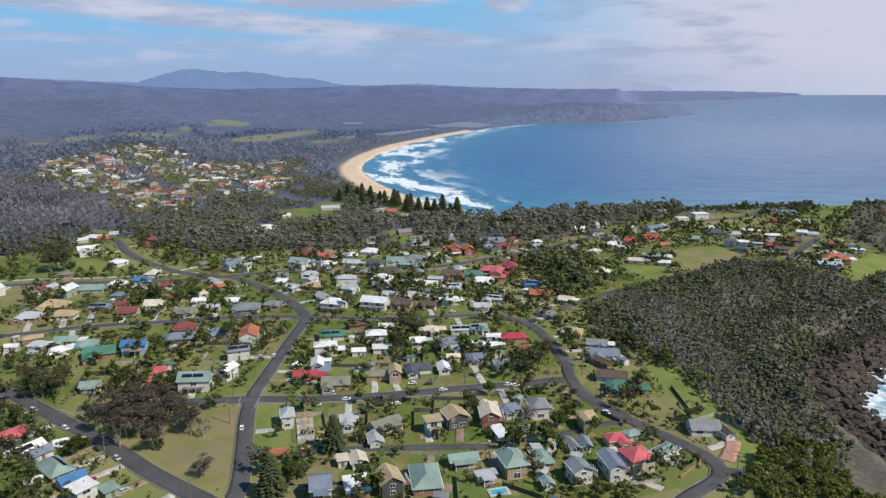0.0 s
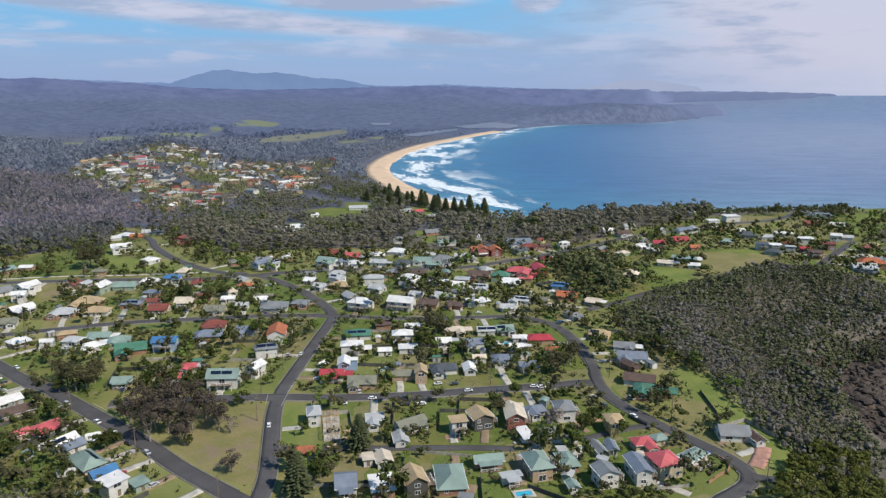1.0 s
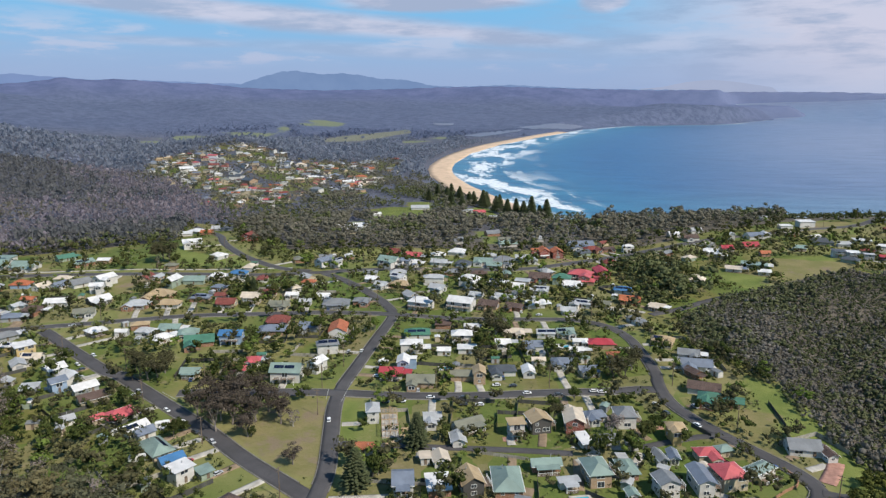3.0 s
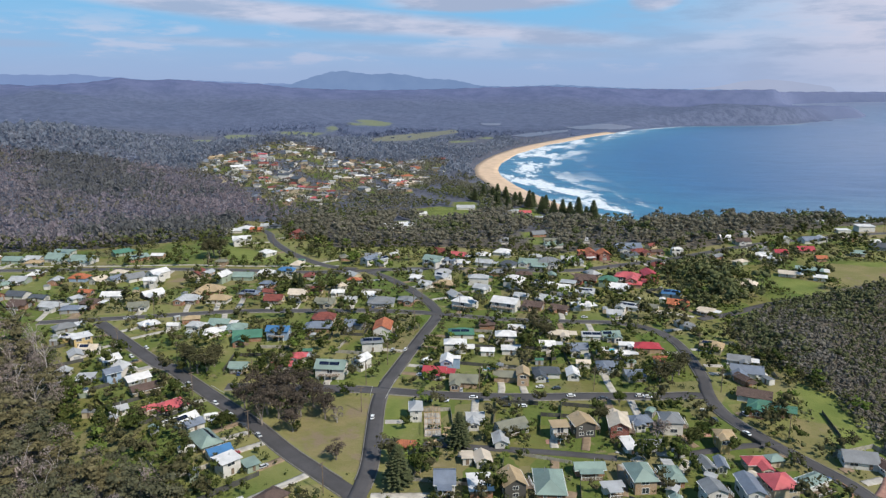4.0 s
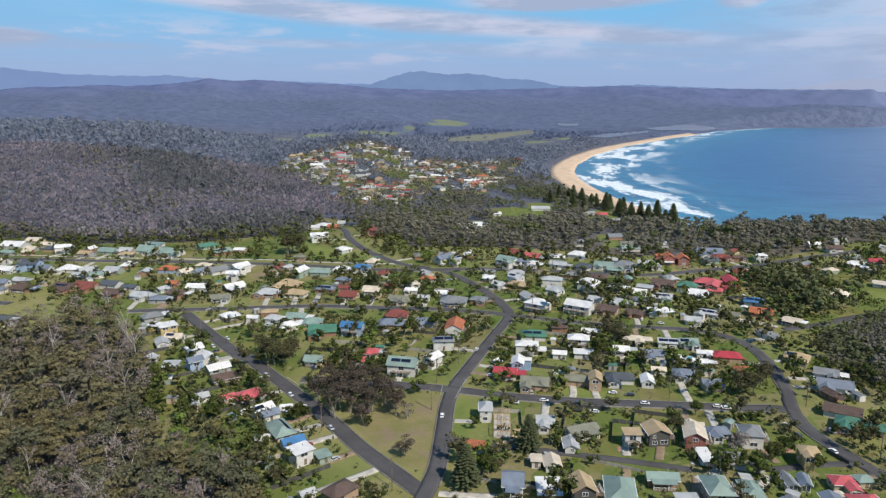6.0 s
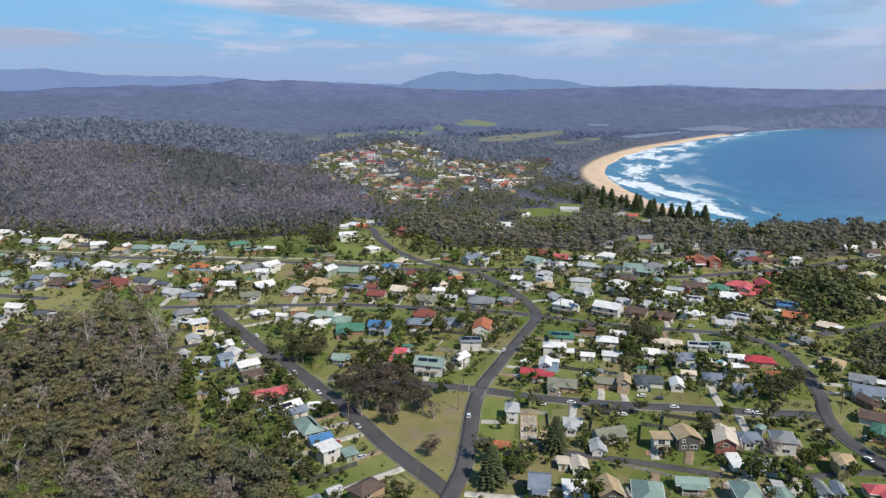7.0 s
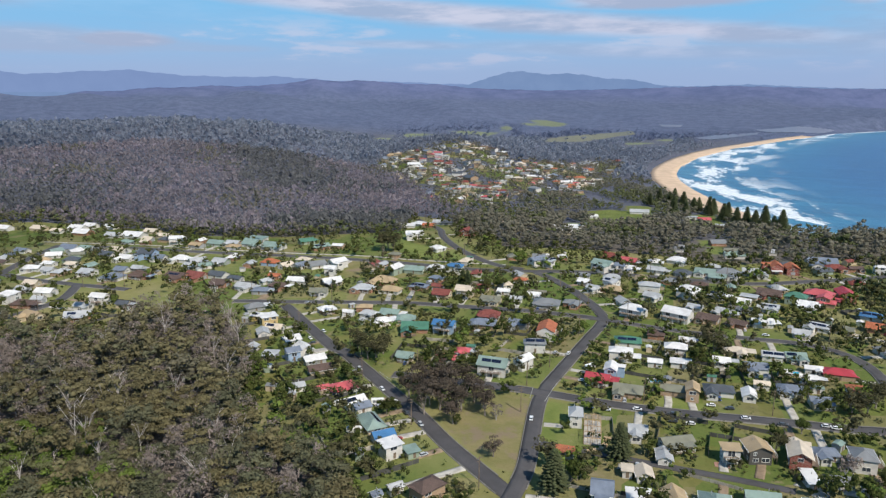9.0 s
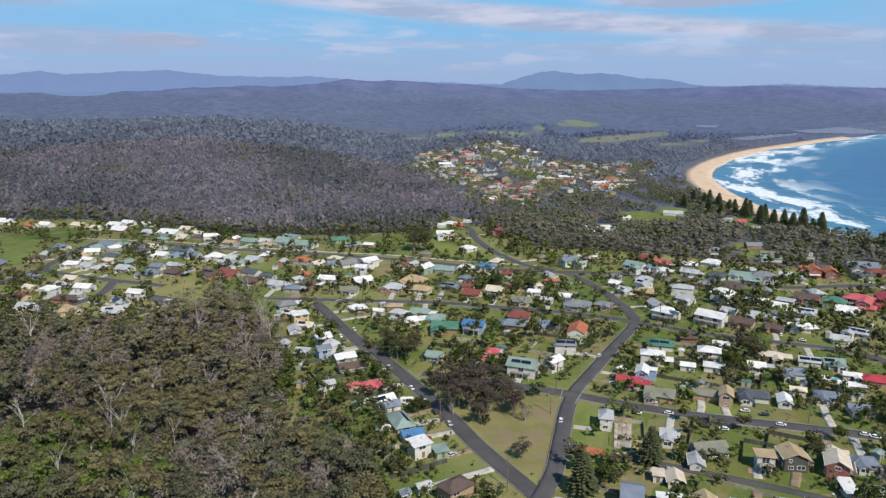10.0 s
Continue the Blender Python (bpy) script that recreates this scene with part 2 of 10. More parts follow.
    finish(n, c, 0.95, relief, 0.5, spec=0.15)
    return m


def sea_water():
    """Blue water, turquoise over the shallows, with breakers and foam that follow the shore."""
    m, n = shader("sea")
    p = where(n)
    shore, along, surf, sky_sheen = attr(n, "shore"), attr(n, "along"), attr(n, "surf"), attr(n, "sky_sheen")
    waves_at = n.add("ShaderNodeCombineXYZ", {0: n.math("MULTIPLY", shore, 0.038), 1: n.math("MULTIPLY", along, 0.0115), 2: 2.0}).outputs[0]
    wob = n.noise(n.add("ShaderNodeCombineXYZ", {0: n.math("MULTIPLY", shore, 0.012), 1: n.math("MULTIPLY", along, 0.004), 2: 4.0}).outputs[0], 1.0, 3)
    bands = n.noise(waves_at, 0.62, 5, 0.62)
    lace = n.noise(p, 0.06, 7, 0.7)
    reach = n.math("MULTIPLY", surf, 175.0)
    inner = n.ramp(n.math("SUBTRACT", n.math("MULTIPLY", reach, n.math("ADD", 0.35, n.math("MULTIPLY", wob, 1.1))), shore), -60.0, 60.0)
    level = n.math("ADD", n.math("MULTIPLY", bands, 0.72), n.math("MULTIPLY", lace, 0.3))
    foam = n.math("MULTIPLY", n.ramp(level, 0.505, 0.545), n.math("MULTIPLY", inner, n.ramp(surf, 0.0, 0.04)))
    wash = n.math("MULTIPLY", n.ramp(n.math("ADD", shore, n.math("MULTIPLY", lace, 30.0)), 16.0, 24.0, 1.0, 0.0), n.ramp(surf, 0.0, 0.05))
    foam = n.math("MAXIMUM", foam, n.math("MULTIPLY", wash, 0.9))
    cove = n.math("MULTIPLY", attr(n, "cove"), n.ramp(n.math("ADD", n.noise(p, 0.09, 6, 0.65), n.ramp(shore, 3.0, 30.0, 0.15, -0.03)), 0.52, 0.7))
    foam = n.math("MAXIMUM", foam, cove)
    deep = n.mix(n.ramp(n.noise(p, 0.0022, 4), 0.35, 0.65), (0.013, 0.083, 0.222), (0.02, 0.105, 0.262))
    shallow = n.ramp(n.math("ADD", shore, n.math("MULTIPLY", wob, 120.0)), 40.0, 420.0, 1.0, 0.0)
    c = n.mix(n.math("MULTIPLY", shallow, 0.75), deep, (0.045, 0.21, 0.3))
    c = n.mix(n.math("MULTIPLY", attr(n, "cove"), 0.8), c, (0.16, 0.36, 0.4))
    # pale tint stands in for sky sheen and haze, painted into the water
    c = n.mix(n.math("MULTIPLY", sky_sheen, 0.8), c, (0.28, 0.29, 0.39))
    streaks = n.noise(n.add("ShaderNodeMapping", {0: p, 2: (0, 0, radians(20)), 3: (0.009, 0.04, 1)}).outputs[0], 1.0, 9, 0.74)
    c = n.mix(n.ramp(streaks, 0.4, 0.62, 0.0, 0.6), c, (0.014, 0.05, 0.13))
    c = n.mix(n.math("MULTIPLY", foam, n.ramp(n.noise(p, 0.16, 6, 0.7), 0.25, 0.6, 0.45, 1.0)), c, (0.7, 0.74, 0.77))
    rough = n.math("ADD", 0.3, n.math("MULTIPLY", foam, 0.6))
    h = n.math("ADD", n.math("MULTIPLY", n.noise(n.add("ShaderNodeMapping", {0: p, 3: (0.05, 0.12, 1)}).outputs[0], 1.0, 6, 0.7), 0.9), n.math("MULTIPLY", foam, 0.6))
    finish(n, c, rough, h, 1.0, spec=0.34)
    return m


def range_haze_glow(name, low, high, glow):
    """Far ranges: self-glowing, with the haze blue of distance put into the colour."""
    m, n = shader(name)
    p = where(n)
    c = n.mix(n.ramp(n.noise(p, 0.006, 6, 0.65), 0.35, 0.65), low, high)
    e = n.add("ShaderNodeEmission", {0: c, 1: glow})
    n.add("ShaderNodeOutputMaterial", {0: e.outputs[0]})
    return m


LAND, SEA, ASPHALT = land_cover(), sea_water(), asphalt()
CONCRETE = plain("concrete", (0.46, 0.43, 0.38), 0.9, 0.3, 0.4)
KERB = plain("kerb_concrete", (0.2, 0.19, 0.17), 0.9, 0.25, 0.6)
DIRT = plain("dirt_track", (0.27, 0.2, 0.135), 0.95, 0.35, 0.3)
PAVERS = plain("pink_pavers", (0.4, 0.22, 0.17), 0.9, 0.3, 0.5)
TIMBER = plain("weathered_timber", (0.2, 0.15, 0.11), 0.85, 0.4, 0.9)
RAW_TIMBER = plain("fresh_timber", (0.5, 0.36, 0.22), 0.8, 0.3, 0.9)
DARK_FENCE = plain("dark_fence", (0.085, 0.085, 0.08), 0.8, 0.3, 0.6)
PALE_FENCE = plain("pale_fence", (0.36, 0.34, 0.3), 0.8, 0.3, 0.6)
BARK = plain("gum_bark", (0.27, 0.23, 0.2), 0.9, 0.5, 0.5)
DEADWOOD = plain("dead_wood", (0.42, 0.385, 0.36), 0.9, 0.4, 0.5)
WHITE = plain("white_trim", (0.78, 0.78, 0.76), 0.6, 0.12, 0.8)
PANE = glass("window_glass", (0.05, 0.06, 0.075))
SOLAR = glass("solar_cells", (0.012, 0.018, 0.045))
POOL = plain("pool_water", (0.05, 0.38, 0.55), 0.1, 0.2, 0.5)
RUBBER = plain("rubber", (0.02, 0.02, 0.02), 0.9, 0.2, 4)
STEEL = plain("galvanised_steel", (0.5, 0.5, 0.5), 0.45, 0.2, 1.0, 0.6)
ROOF = {k: sheet_roof("roof_" + k, c) for k, c in dict(
    white=(0.7, 0.69, 0.68), pale=(0.42, 0.43, 0.44), grey=(0.2, 0.21, 0.22), dark=(0.075, 0.085, 0.1), slate=(0.17, 0.2, 0.255), blue=(0.05, 0.17, 0.36),
    mint=(0.22, 0.3, 0.265), green=(0.065, 0.185, 0.125), red=(0.4, 0.045, 0.06), coral=(0.5, 0.1, 0.11), tan=(0.42, 0.31, 0.18), cream=(0.62, 0.53, 0.42),
    olive=(0.2, 0.2, 0.15)).items()}
ROOF.update({k: tile_roof("roof_" + k, c) for k, c in dict(brown=(0.13, 0.085, 0.07), orange=(0.5, 0.16, 0.075), maroon=(0.25, 0.07, 0.055)).items()})
WALL = {k: board_wall("wall_" + k, c) for k, c in dict(white=(0.62, 0.6, 0.57), cream=(0.5, 0.42, 0.3), blue=(0.3, 0.4, 0.55), grey=(0.34, 0.35, 0.36),
                                                       dark=(0.09, 0.085, 0.08), sage=(0.3, 0.36, 0.29), yellow=(0.56, 0.42, 0.2)).items()}
WALL.update({k: brick_wall("wall_" + k, c) for k, c in dict(brick=(0.33, 0.155, 0.09), tanbrick=(0.42, 0.28, 0.17), redbrick=(0.3, 0.07, 0.05)).items()})
GUM = foliage("gum_leaves", ((0.055, 0.058, 0.029), (0.098, 0.099, 0.046), (0.112, 0.098, 0.06)))
PARKGUM = foliage("park_gum_leaves", ((0.085, 0.071, 0.056), (0.14, 0.116, 0.09), (0.145, 0.115, 0.1)))
MIDGREEN = foliage("belt_green_leaves", ((0.085, 0.103, 0.048), (0.14, 0.158, 0.068), (0.152, 0.152, 0.082)))
GREEN = foliage("garden_leaves", ((0.04, 0.058, 0.018), (0.075, 0.096, 0.028), (0.098, 0.094, 0.038)))
BRIGHT = foliage("bright_leaves", ((0.085, 0.14, 0.03), (0.135, 0.195, 0.042), (0.15, 0.18, 0.052)))
PINE = foliage("pine_needles", ((0.058, 0.078, 0.04), (0.09, 0.11, 0.052), (0.094, 0.1, 0.054)))
# fire-scarred mauve, with a little distance haze added to the colour
BURNT = foliage("fire_scarred_leaves", ((0.235, 0.204, 0.23), (0.325, 0.284, 0.325), (0.215, 0.198, 0.196)), 0.03, 0.4)
PALEWOOD = foliage("scorched_twigs", ((0.27, 0.226, 0.25), (0.37, 0.315, 0.35), (0.25, 0.215, 0.215)), 0.03, 0.4)
GULLYWOOD = foliage("gully_leaves", ((0.125, 0.132, 0.135), (0.165, 0.168, 0.17), (0.15, 0.145, 0.145)), 0.03, 0.3)
# leaf colours blued and lightened to carry the haze of distance
HAZED_BACKWOOD = foliage("hazed_back_forest_leaves", ((0.235, 0.258, 0.325), (0.31, 0.33, 0.415), (0.23, 0.258, 0.29)), 0.02, 0.5)
HAZED_FARWOOD = foliage("hazed_far_forest_leaves", ((0.17, 0.2, 0.295), (0.225, 0.255, 0.36), (0.175, 0.21, 0.275)), 0.01, 0.5)
BELTWOOD = foliage("belt_leaves", ((0.14, 0.136, 0.102), (0.215, 0.205, 0.152), (0.2, 0.182, 0.145)), 0.05, 0.3)
OLIVEWOOD = foliage("rusty_gum_leaves", ((0.118, 0.103, 0.056), (0.196, 0.174, 0.092), (0.158, 0.146, 0.084)))
DARKWOOD = foliage("dark_gum_leaves", ((0.088, 0.092, 0.058), (0.142, 0.143, 0.086), (0.152, 0.13, 0.098)))
TWIGS = foliage("bare_twigs", ((0.22, 0.186, 0.17), (0.33, 0.275, 0.26), (0.185, 0.152, 0.125)))
SCRUB = foliage("heath_leaves", ((0.07, 0.085, 0.042), (0.128, 0.14, 0.065), (0.13, 0.128, 0.08)), 0.05)
GREYSCRUB = foliage("grey_heath_twigs", ((0.16, 0.148, 0.136), (0.25, 0.23, 0.218), (0.125, 0.122, 0.09)))
TEATREE = foliage("tea_tree_leaves", ((0.085, 0.1, 0.026), (0.15, 0.156, 0.044), (0.115, 0.122, 0.038)))
ROCK = plain("sea_rock", (0.08, 0.062, 0.052), 0.9, 0.85, 0.3)
MARKING = plain("road_paint", (0.4, 0.4, 0.38), 0.7, 0.3, 0.8)
SAND = plain("beach_sand", (0.6, 0.44, 0.31), 0.95, 0.18, 0.05)
TERRACOTTA = plain("terracotta_wall", (0.36, 0.2, 0.12), 0.9, 0.3, 0.7)


# ---- lie of the land: sea level is z = 0, the drone hovers at z = 150 ----
COAST = [(230, -5000), (235, -800), (205, 100), (199, 292), (201, 327), (215, 341), (233, 352), (228, 364), (247, 373), (290, 392), (345, 425),
         (420, 450), (520, 520), (610, 640), (660, 760), (640, 850), (570, 912), (480, 928), (400, 912), (305, 892), (205, 872), (115, 850),
         (75, 845), (32, 862), (-11, 930), (-57, 1034), (-105, 1149), (-149, 1292), (-171, 1409), (-180, 1547), (-167, 1814), (-108, 2140)]
COAST_FAR = [(33, 2605), (211, 3110), (430, 3480), (607, 3570), (892, 3706), (1150, 3980), (1340, 4060), (1480, 4080), (1560, 4180), (1480, 4330),
             (1200, 4420), (1250, 4520), (1500, 4480), (1900, 4380), (2150, 4320), (2300, 4330), (2380, 4450), (1800, 6000), (-6000, 6000), (-6000, -5000)]
COAST = COAST + COAST_FAR


def sstep(a, b, v):
    t = np.clip((v - a) / (b - a), 0.0, 1.0)
    return t * t * (3.0 - 2.0 * t)


def inside(poly, x, y):
    hit = np.zeros(np.shape(x), bool)
    for (ax, ay), (bx, by) in zip(poly, poly[1:] + poly[:1]):
        if ay != by:
            hit ^= ((ay > y) != (by > y)) & (x < (bx - ax) * (y - ay) / (by - ay) + ax)
    return hit


def edge_distance(poly, x, y, closed=True):
    best = np.full(np.shape(x), 1e18)
    for (ax, ay), (bx, by) in zip(poly, poly[1:] + (poly[:1] if closed else [])):
        dx, dy = bx - ax, by - ay
        k = np.clip(((x - ax) * dx + (y - ay) * dy) / (dx * dx + dy * dy + 1e-9), 0, 1)
        best = np.minimum(best, (x - ax - k * dx) ** 2 + (y - ay - k * dy) ** 2)
    return np.sqrt(best)


def inland(x, y):
    """Metres inland of the waterline; negative at sea."""
    return np.where(inside(COAST, x, y), 1.0, -1.0) * edge_distance(COAST, x, y)


def swell(x, y, size, seed=0.0):
    """A cheap smooth random field, about -1 to 1."""
    u, v = x / size + seed * 1.7, y / size - seed * 2.3
    return (np.sin(u * 1.9 + 1.3 * np.sin(v * 1.1 + seed)) + np.sin(v * 2.3 + 1.1 * np.sin(u * 1.7)) + np.sin((u + v) * 1.3 + seed * 3.1)) / 3.0


def lattice(i, j):
    v = np.sin(i * 127.1 + j * 311.7) * 43758.5453
    return v - np.floor(v)


def crags(x, y, size):
    """Ridged lattice noise, 0 to 1, for broken rock."""
    u, v = x / size, y / size
    i, j = np.floor(u), np.floor(v)
    a, b = u - i, v - j
    a, b = a * a * (3 - 2 * a), b * b * (3 - 2 * b)
    n = (lattice(i, j) * (1 - a) + lattice(i + 1, j) * a) * (1 - b) + (lattice(i, j + 1) * (1 - a) + lattice(i + 1, j + 1) * a) * b
    return 1 - np.abs(2 * n - 1)


def bump(v, mid, wide):
    return np.exp(-((v - mid) / wide) ** 2)


def rim(d):
    """The far edge of sea and land lifts, fitted to meet the camera's horizon."""
    return 132.0 * np.clip((d - 3900.0) / 1050.0, 0, 1.2) ** 2


RIDGE = [(-180, 150), (-70, 90), (-58.9, 92), (-55.5, 104), (-53.4, 120), (-52, 155), (-51, 164), (-49.2, 164), (-46.9, 185), (-44.9, 186), (-42.4, 200), (-40.7, 192), (-39, 201),
         (-36.8, 214), (-35, 238), (-33.3, 226), (-31.4, 234), (-29.4, 222), (-27.2, 210), (-25.1, 207), (-23.3, 190), (-20.6, 178), (-16.6, 170), (-12.5, 175), (-8.1, 186),
         (-3.7, 195), (-0.2, 188), (2.9, 180), (9.5, 170), (13.8, 174), (20.7, 173), (23.4, 167), (27.1, 158), (28.6, 140), (29.4, 120), (180, 120)]


def skyline(a):
    """Height of the distant range at each bearing (degrees to the right)."""
    return np.interp(a, [p[0] for p in RIDGE], [p[1] for p in RIDGE]) + 1.6 * np.sin(a * 3.9) + 1.2 * np.sin(a * 8.7 + 1)


def ground(x, y):
    x, y = np.asarray(x, float), np.asarray(y, float)
    d, a = np.hypot(x, y), np.degrees(np.arctan2(x, y))
    s = inland(x, y)
    low = sstep(560, 850, d) * (1 - sstep(2, 14, a))
    z = 30 - 21 * low + 3 * bump(a, 24, 12) * sstep(450, 700, d)
    left = 1 - sstep(-41, -29, a)
    z = z + left * (1 - 0.5 * sstep(-70, -120, a)) * (74 * sstep(640, 1560, d) - 50 * sstep(1650, 2400, d) + sstep(700, 900, d) * 9 * swell(x, y, 130, 1))
    z = z + 4.5 * sstep(122, 165, x) * sstep(190, 240, y) * (1 - sstep(420, 480, y)) * swell(x, y, 26, 12) * (d < 700)
    z = z + 44 * bump(a, -24, 6.5) * bump(d, 1500, 330)
    z = z + sstep(1700, 2300, d) * 5 * swell(x, y, 240, 2)
    hills = sstep(2700, 4000, d + 500 * sstep(-5, -30, a)) * (74 + 20 * sstep(-10, -35, a) - 24 * sstep(-4, 14, a)) * (1 + 0.26 * swell(x, y, 300, 3) + 0.16 * swell(x, y, 120, 9))
    far = sstep(3950 + 430 * sstep(-2, 9, a), 4640, d + 40 * swell(x, y, 120, 4))
    z = z + hills + 60 * far * (1 - far) * swell(x, y, 150, 5)
    z = z * (1 - far) + far * (skyline(a) - 14 * sstep(4650, 4760, d))
    wide = np.where((d > 840) & (a < 6), 130.0, np.where(d > 2800, 90.0, np.where(d < 640, 80.0, 60.0)))
    wide = np.where(d > 4250, 150.0, wide)
    wide = np.where((a > 4) & (y > 660) & (d < 1100), 185.0, wide)
    cliffs = (d < 660) & (y < 660)
    rise = np.where(cliffs, 0.13 * sstep(-2, 12, s) + 0.42 * sstep(24, 46, s) + 0.45 * sstep(40, 100, s), sstep(-2, wide, s))
    skew = x * 0.8 + y * 0.6, y * 0.8 - x * 0.6
    broken = 3.4 * crags(skew[0] * 0.5, skew[1], 9.0) + 1.8 * crags(skew[0] * 0.6, skew[1], 3.4) + 2.0 * crags(skew[0], skew[1] * 0.7, 17.0)
    land = z * rise + broken * cliffs * sstep(-1, 8, s) * (1 - sstep(38, 60, s))
    return np.where(s > 0, land, -4.0 * sstep(0, 40, -s)) + rim(d) * np.where(s > 0, 0.0, 1.0)


# ---- zones of the land, as outlines in metres ----
TOWN = [[(94.7, 195.7), (116.6, 221.9), (111.6, 250.5), (107.9, 294.2), (97.5, 324.8), (79.5, 342.8), (82, 384.3), (117, 433.6), (159.7, 465.9), (213.6, 504.9), (251.2, 480.2), (287, 472.2), (316, 490.5), (335.5, 527), (333.1, 560.9), (333.5, 595.9), (375.4, 642), (414.9, 717.3), (314.8, 713.9), (231.4, 687.6), (152.4, 634.2), (81, 563.8), (55.9, 591.2), (-10.6, 541.6), (-73.2, 546.1), (-134.4, 540.7), (-190.4, 523.7), (-272.4, 692.3), (-376.5, 730.9), (-304.9, 561.7), (-381.9, 493.5), (-456.2, 481.3), (-554.5, 505.7), (-685.9, 487.8), (-759.3, 441.9), (-900, 430), (-760, 200), (-560, 200), (-357.7, 202.9), (-332.4, 214.7), (-302, 230.7), (-303.5, 272.9), (-271.3, 292.1), (-231.7, 260.4), (-196.4, 219.3), (-182.1, 193), (-156.4, 185), (-137.7, 183.3), (-118.5, 172), (-97.9, 152.7), (-118, 120), (-60, 60), (100, 80)],
        [(-666, 1143.1), (-680, 1229.5), (-621.6, 1237.4), (-592.8, 1348.2), (-487.7, 1331.1), (-434.1, 1231), (-407.3, 1315.4), (-350, 1411.8), (-283.9, 1527.4), (-249.2, 1346.7), (-238.6, 987.9), (-285.3, 928), (-352.3, 813), (-429, 854.3), (-525.1, 985.9), (-623.4, 1069.8)],
        [(-194.8, 773.8), (-198.3, 853.9), (-143.1, 880.4), (-127.3, 806)]]
PADDOCKS = [[(-1154.6, 2168), (-1078.3, 2340.2), (-940.1, 2463.5), (-951.7, 2651.9), (-864.5, 2480.4), (-885.7, 2269.2), (-1002.6, 2098.4), (-1099, 2061.2)],
            [(-964.7, 2828.1), (-906.3, 3004.4), (-791.7, 3015.6), (-763.5, 2836.2), (-823.7, 2620.7), (-892, 2672.5)],
            [(-398.5, 2108), (-340.3, 2341), (-303.2, 2527.8), (-278.4, 2349.2), (-306.1, 2103.2), (-370.6, 2001.1)],
            [(-1218.7, 2086.5), (-1160.3, 2130.7), (-1057.5, 1924), (-1129.1, 1929.7)]]
SWAMPS = [[(-661, 2177.5), (-618.6, 2345.8), (-494.8, 2803.3), (-446.7, 2598.1), (-524.3, 2111.3), (-616.2, 2055)]]
DRY_GRASS = [[(-103.8, 254.2), (-81.1, 255.3), (-71.7, 223.3), (-65.8, 200.3), (-76.8, 200.3), (-108.5, 226.6), (-98.7, 234.9)],
             [(83.1, 268.5), (95.6, 264.5), (86.6, 247), (77.8, 246.1)],
             [(-280.9, 434.2), (-262.3, 435.1), (-243.5, 392.2), (-252, 386.8)],
             [(174.5, 539.1), (233.7, 523), (207.9, 490.4), (176.4, 469.7), (159, 475.9)],
             [(244.8, 686.2), (294.7, 692.8), (263.8, 630), (229.3, 633.6)]]
LAGOONS = [[(-440.6, 3045.9), (-333.3, 3049.4), (-336.4, 2968.1), (-419.4, 2977.8)],
           [(-261.5, 2472), (-177.5, 2680.4), (-42.9, 2866.3), (-55.1, 2685.8), (-178.8, 2409.1)],
           [(-78.9, 2945.8), (38.7, 3077.1), (230.5, 3218.6), (157.7, 3032.3), (-8.9, 2836.6)]]
NEAR_WOOD = [(-358.3, 203.7), (-333, 215.6), (-293.8, 227.8), (-304, 273.8), (-272.1, 288.8), (-226.3, 258.6), (-183.6, 211.7), (-175.7, 192.4), (-148.5, 181.8), (-133.4, 180.7), (-114.4, 169.2), (-94, 149.5), (-110, 110), (-240, 60), (-420, 120), (-480, 220)]
HEATH = [(82.9, 381.2), (116.2, 431), (155.9, 454.9), (211.4, 499.5), (249.8, 477.8), (284, 467.2), (314.4, 488.2), (430, 540), (400, 460), (330, 428), (252.3, 381.9), (222.8, 367.8), (202.7, 365.2), (179.2, 327.4), (159.4, 272.6), (150.2, 240.3), (132.7, 206.6), (140, 150), (110, 190), (111.3, 225.7), (107.2, 242.9), (102.7, 286.5), (93.8, 316.7), (79.5, 336.7)]
CORNER_WOOD = [(104.8, 215.8), (126.2, 235.7), (142.7, 234.9), (132.6, 203.7), (150, 150), (90, 170), (94, 194.9), (88.4, 189.6)]
BELT = [(-255.3, 570.3), (-213, 538.8), (-132.3, 532.6), (-72.8, 543.9), (-10.5, 533.3), (22.1, 591.2), (83, 579.7), (152.4, 634.9), (232.3, 691.2), (321.8, 959.4), (202.2, 941.9), (84, 895.6), (38.5, 719.7), (9.8, 756.5), (-56.5, 832.9), (-150.8, 833.4), (-201.4, 819.6), (-308.9, 788.8), (-314.1, 711.4)]
GULLY = [(62.1, 501.8), (86.2, 510.7), (105.1, 500.9), (104.5, 460), (109.5, 433.1), (84.2, 388.1), (69.1, 384.5), (57, 389.7), (70.5, 412.9), (64.6, 445.3), (55.5, 462)]
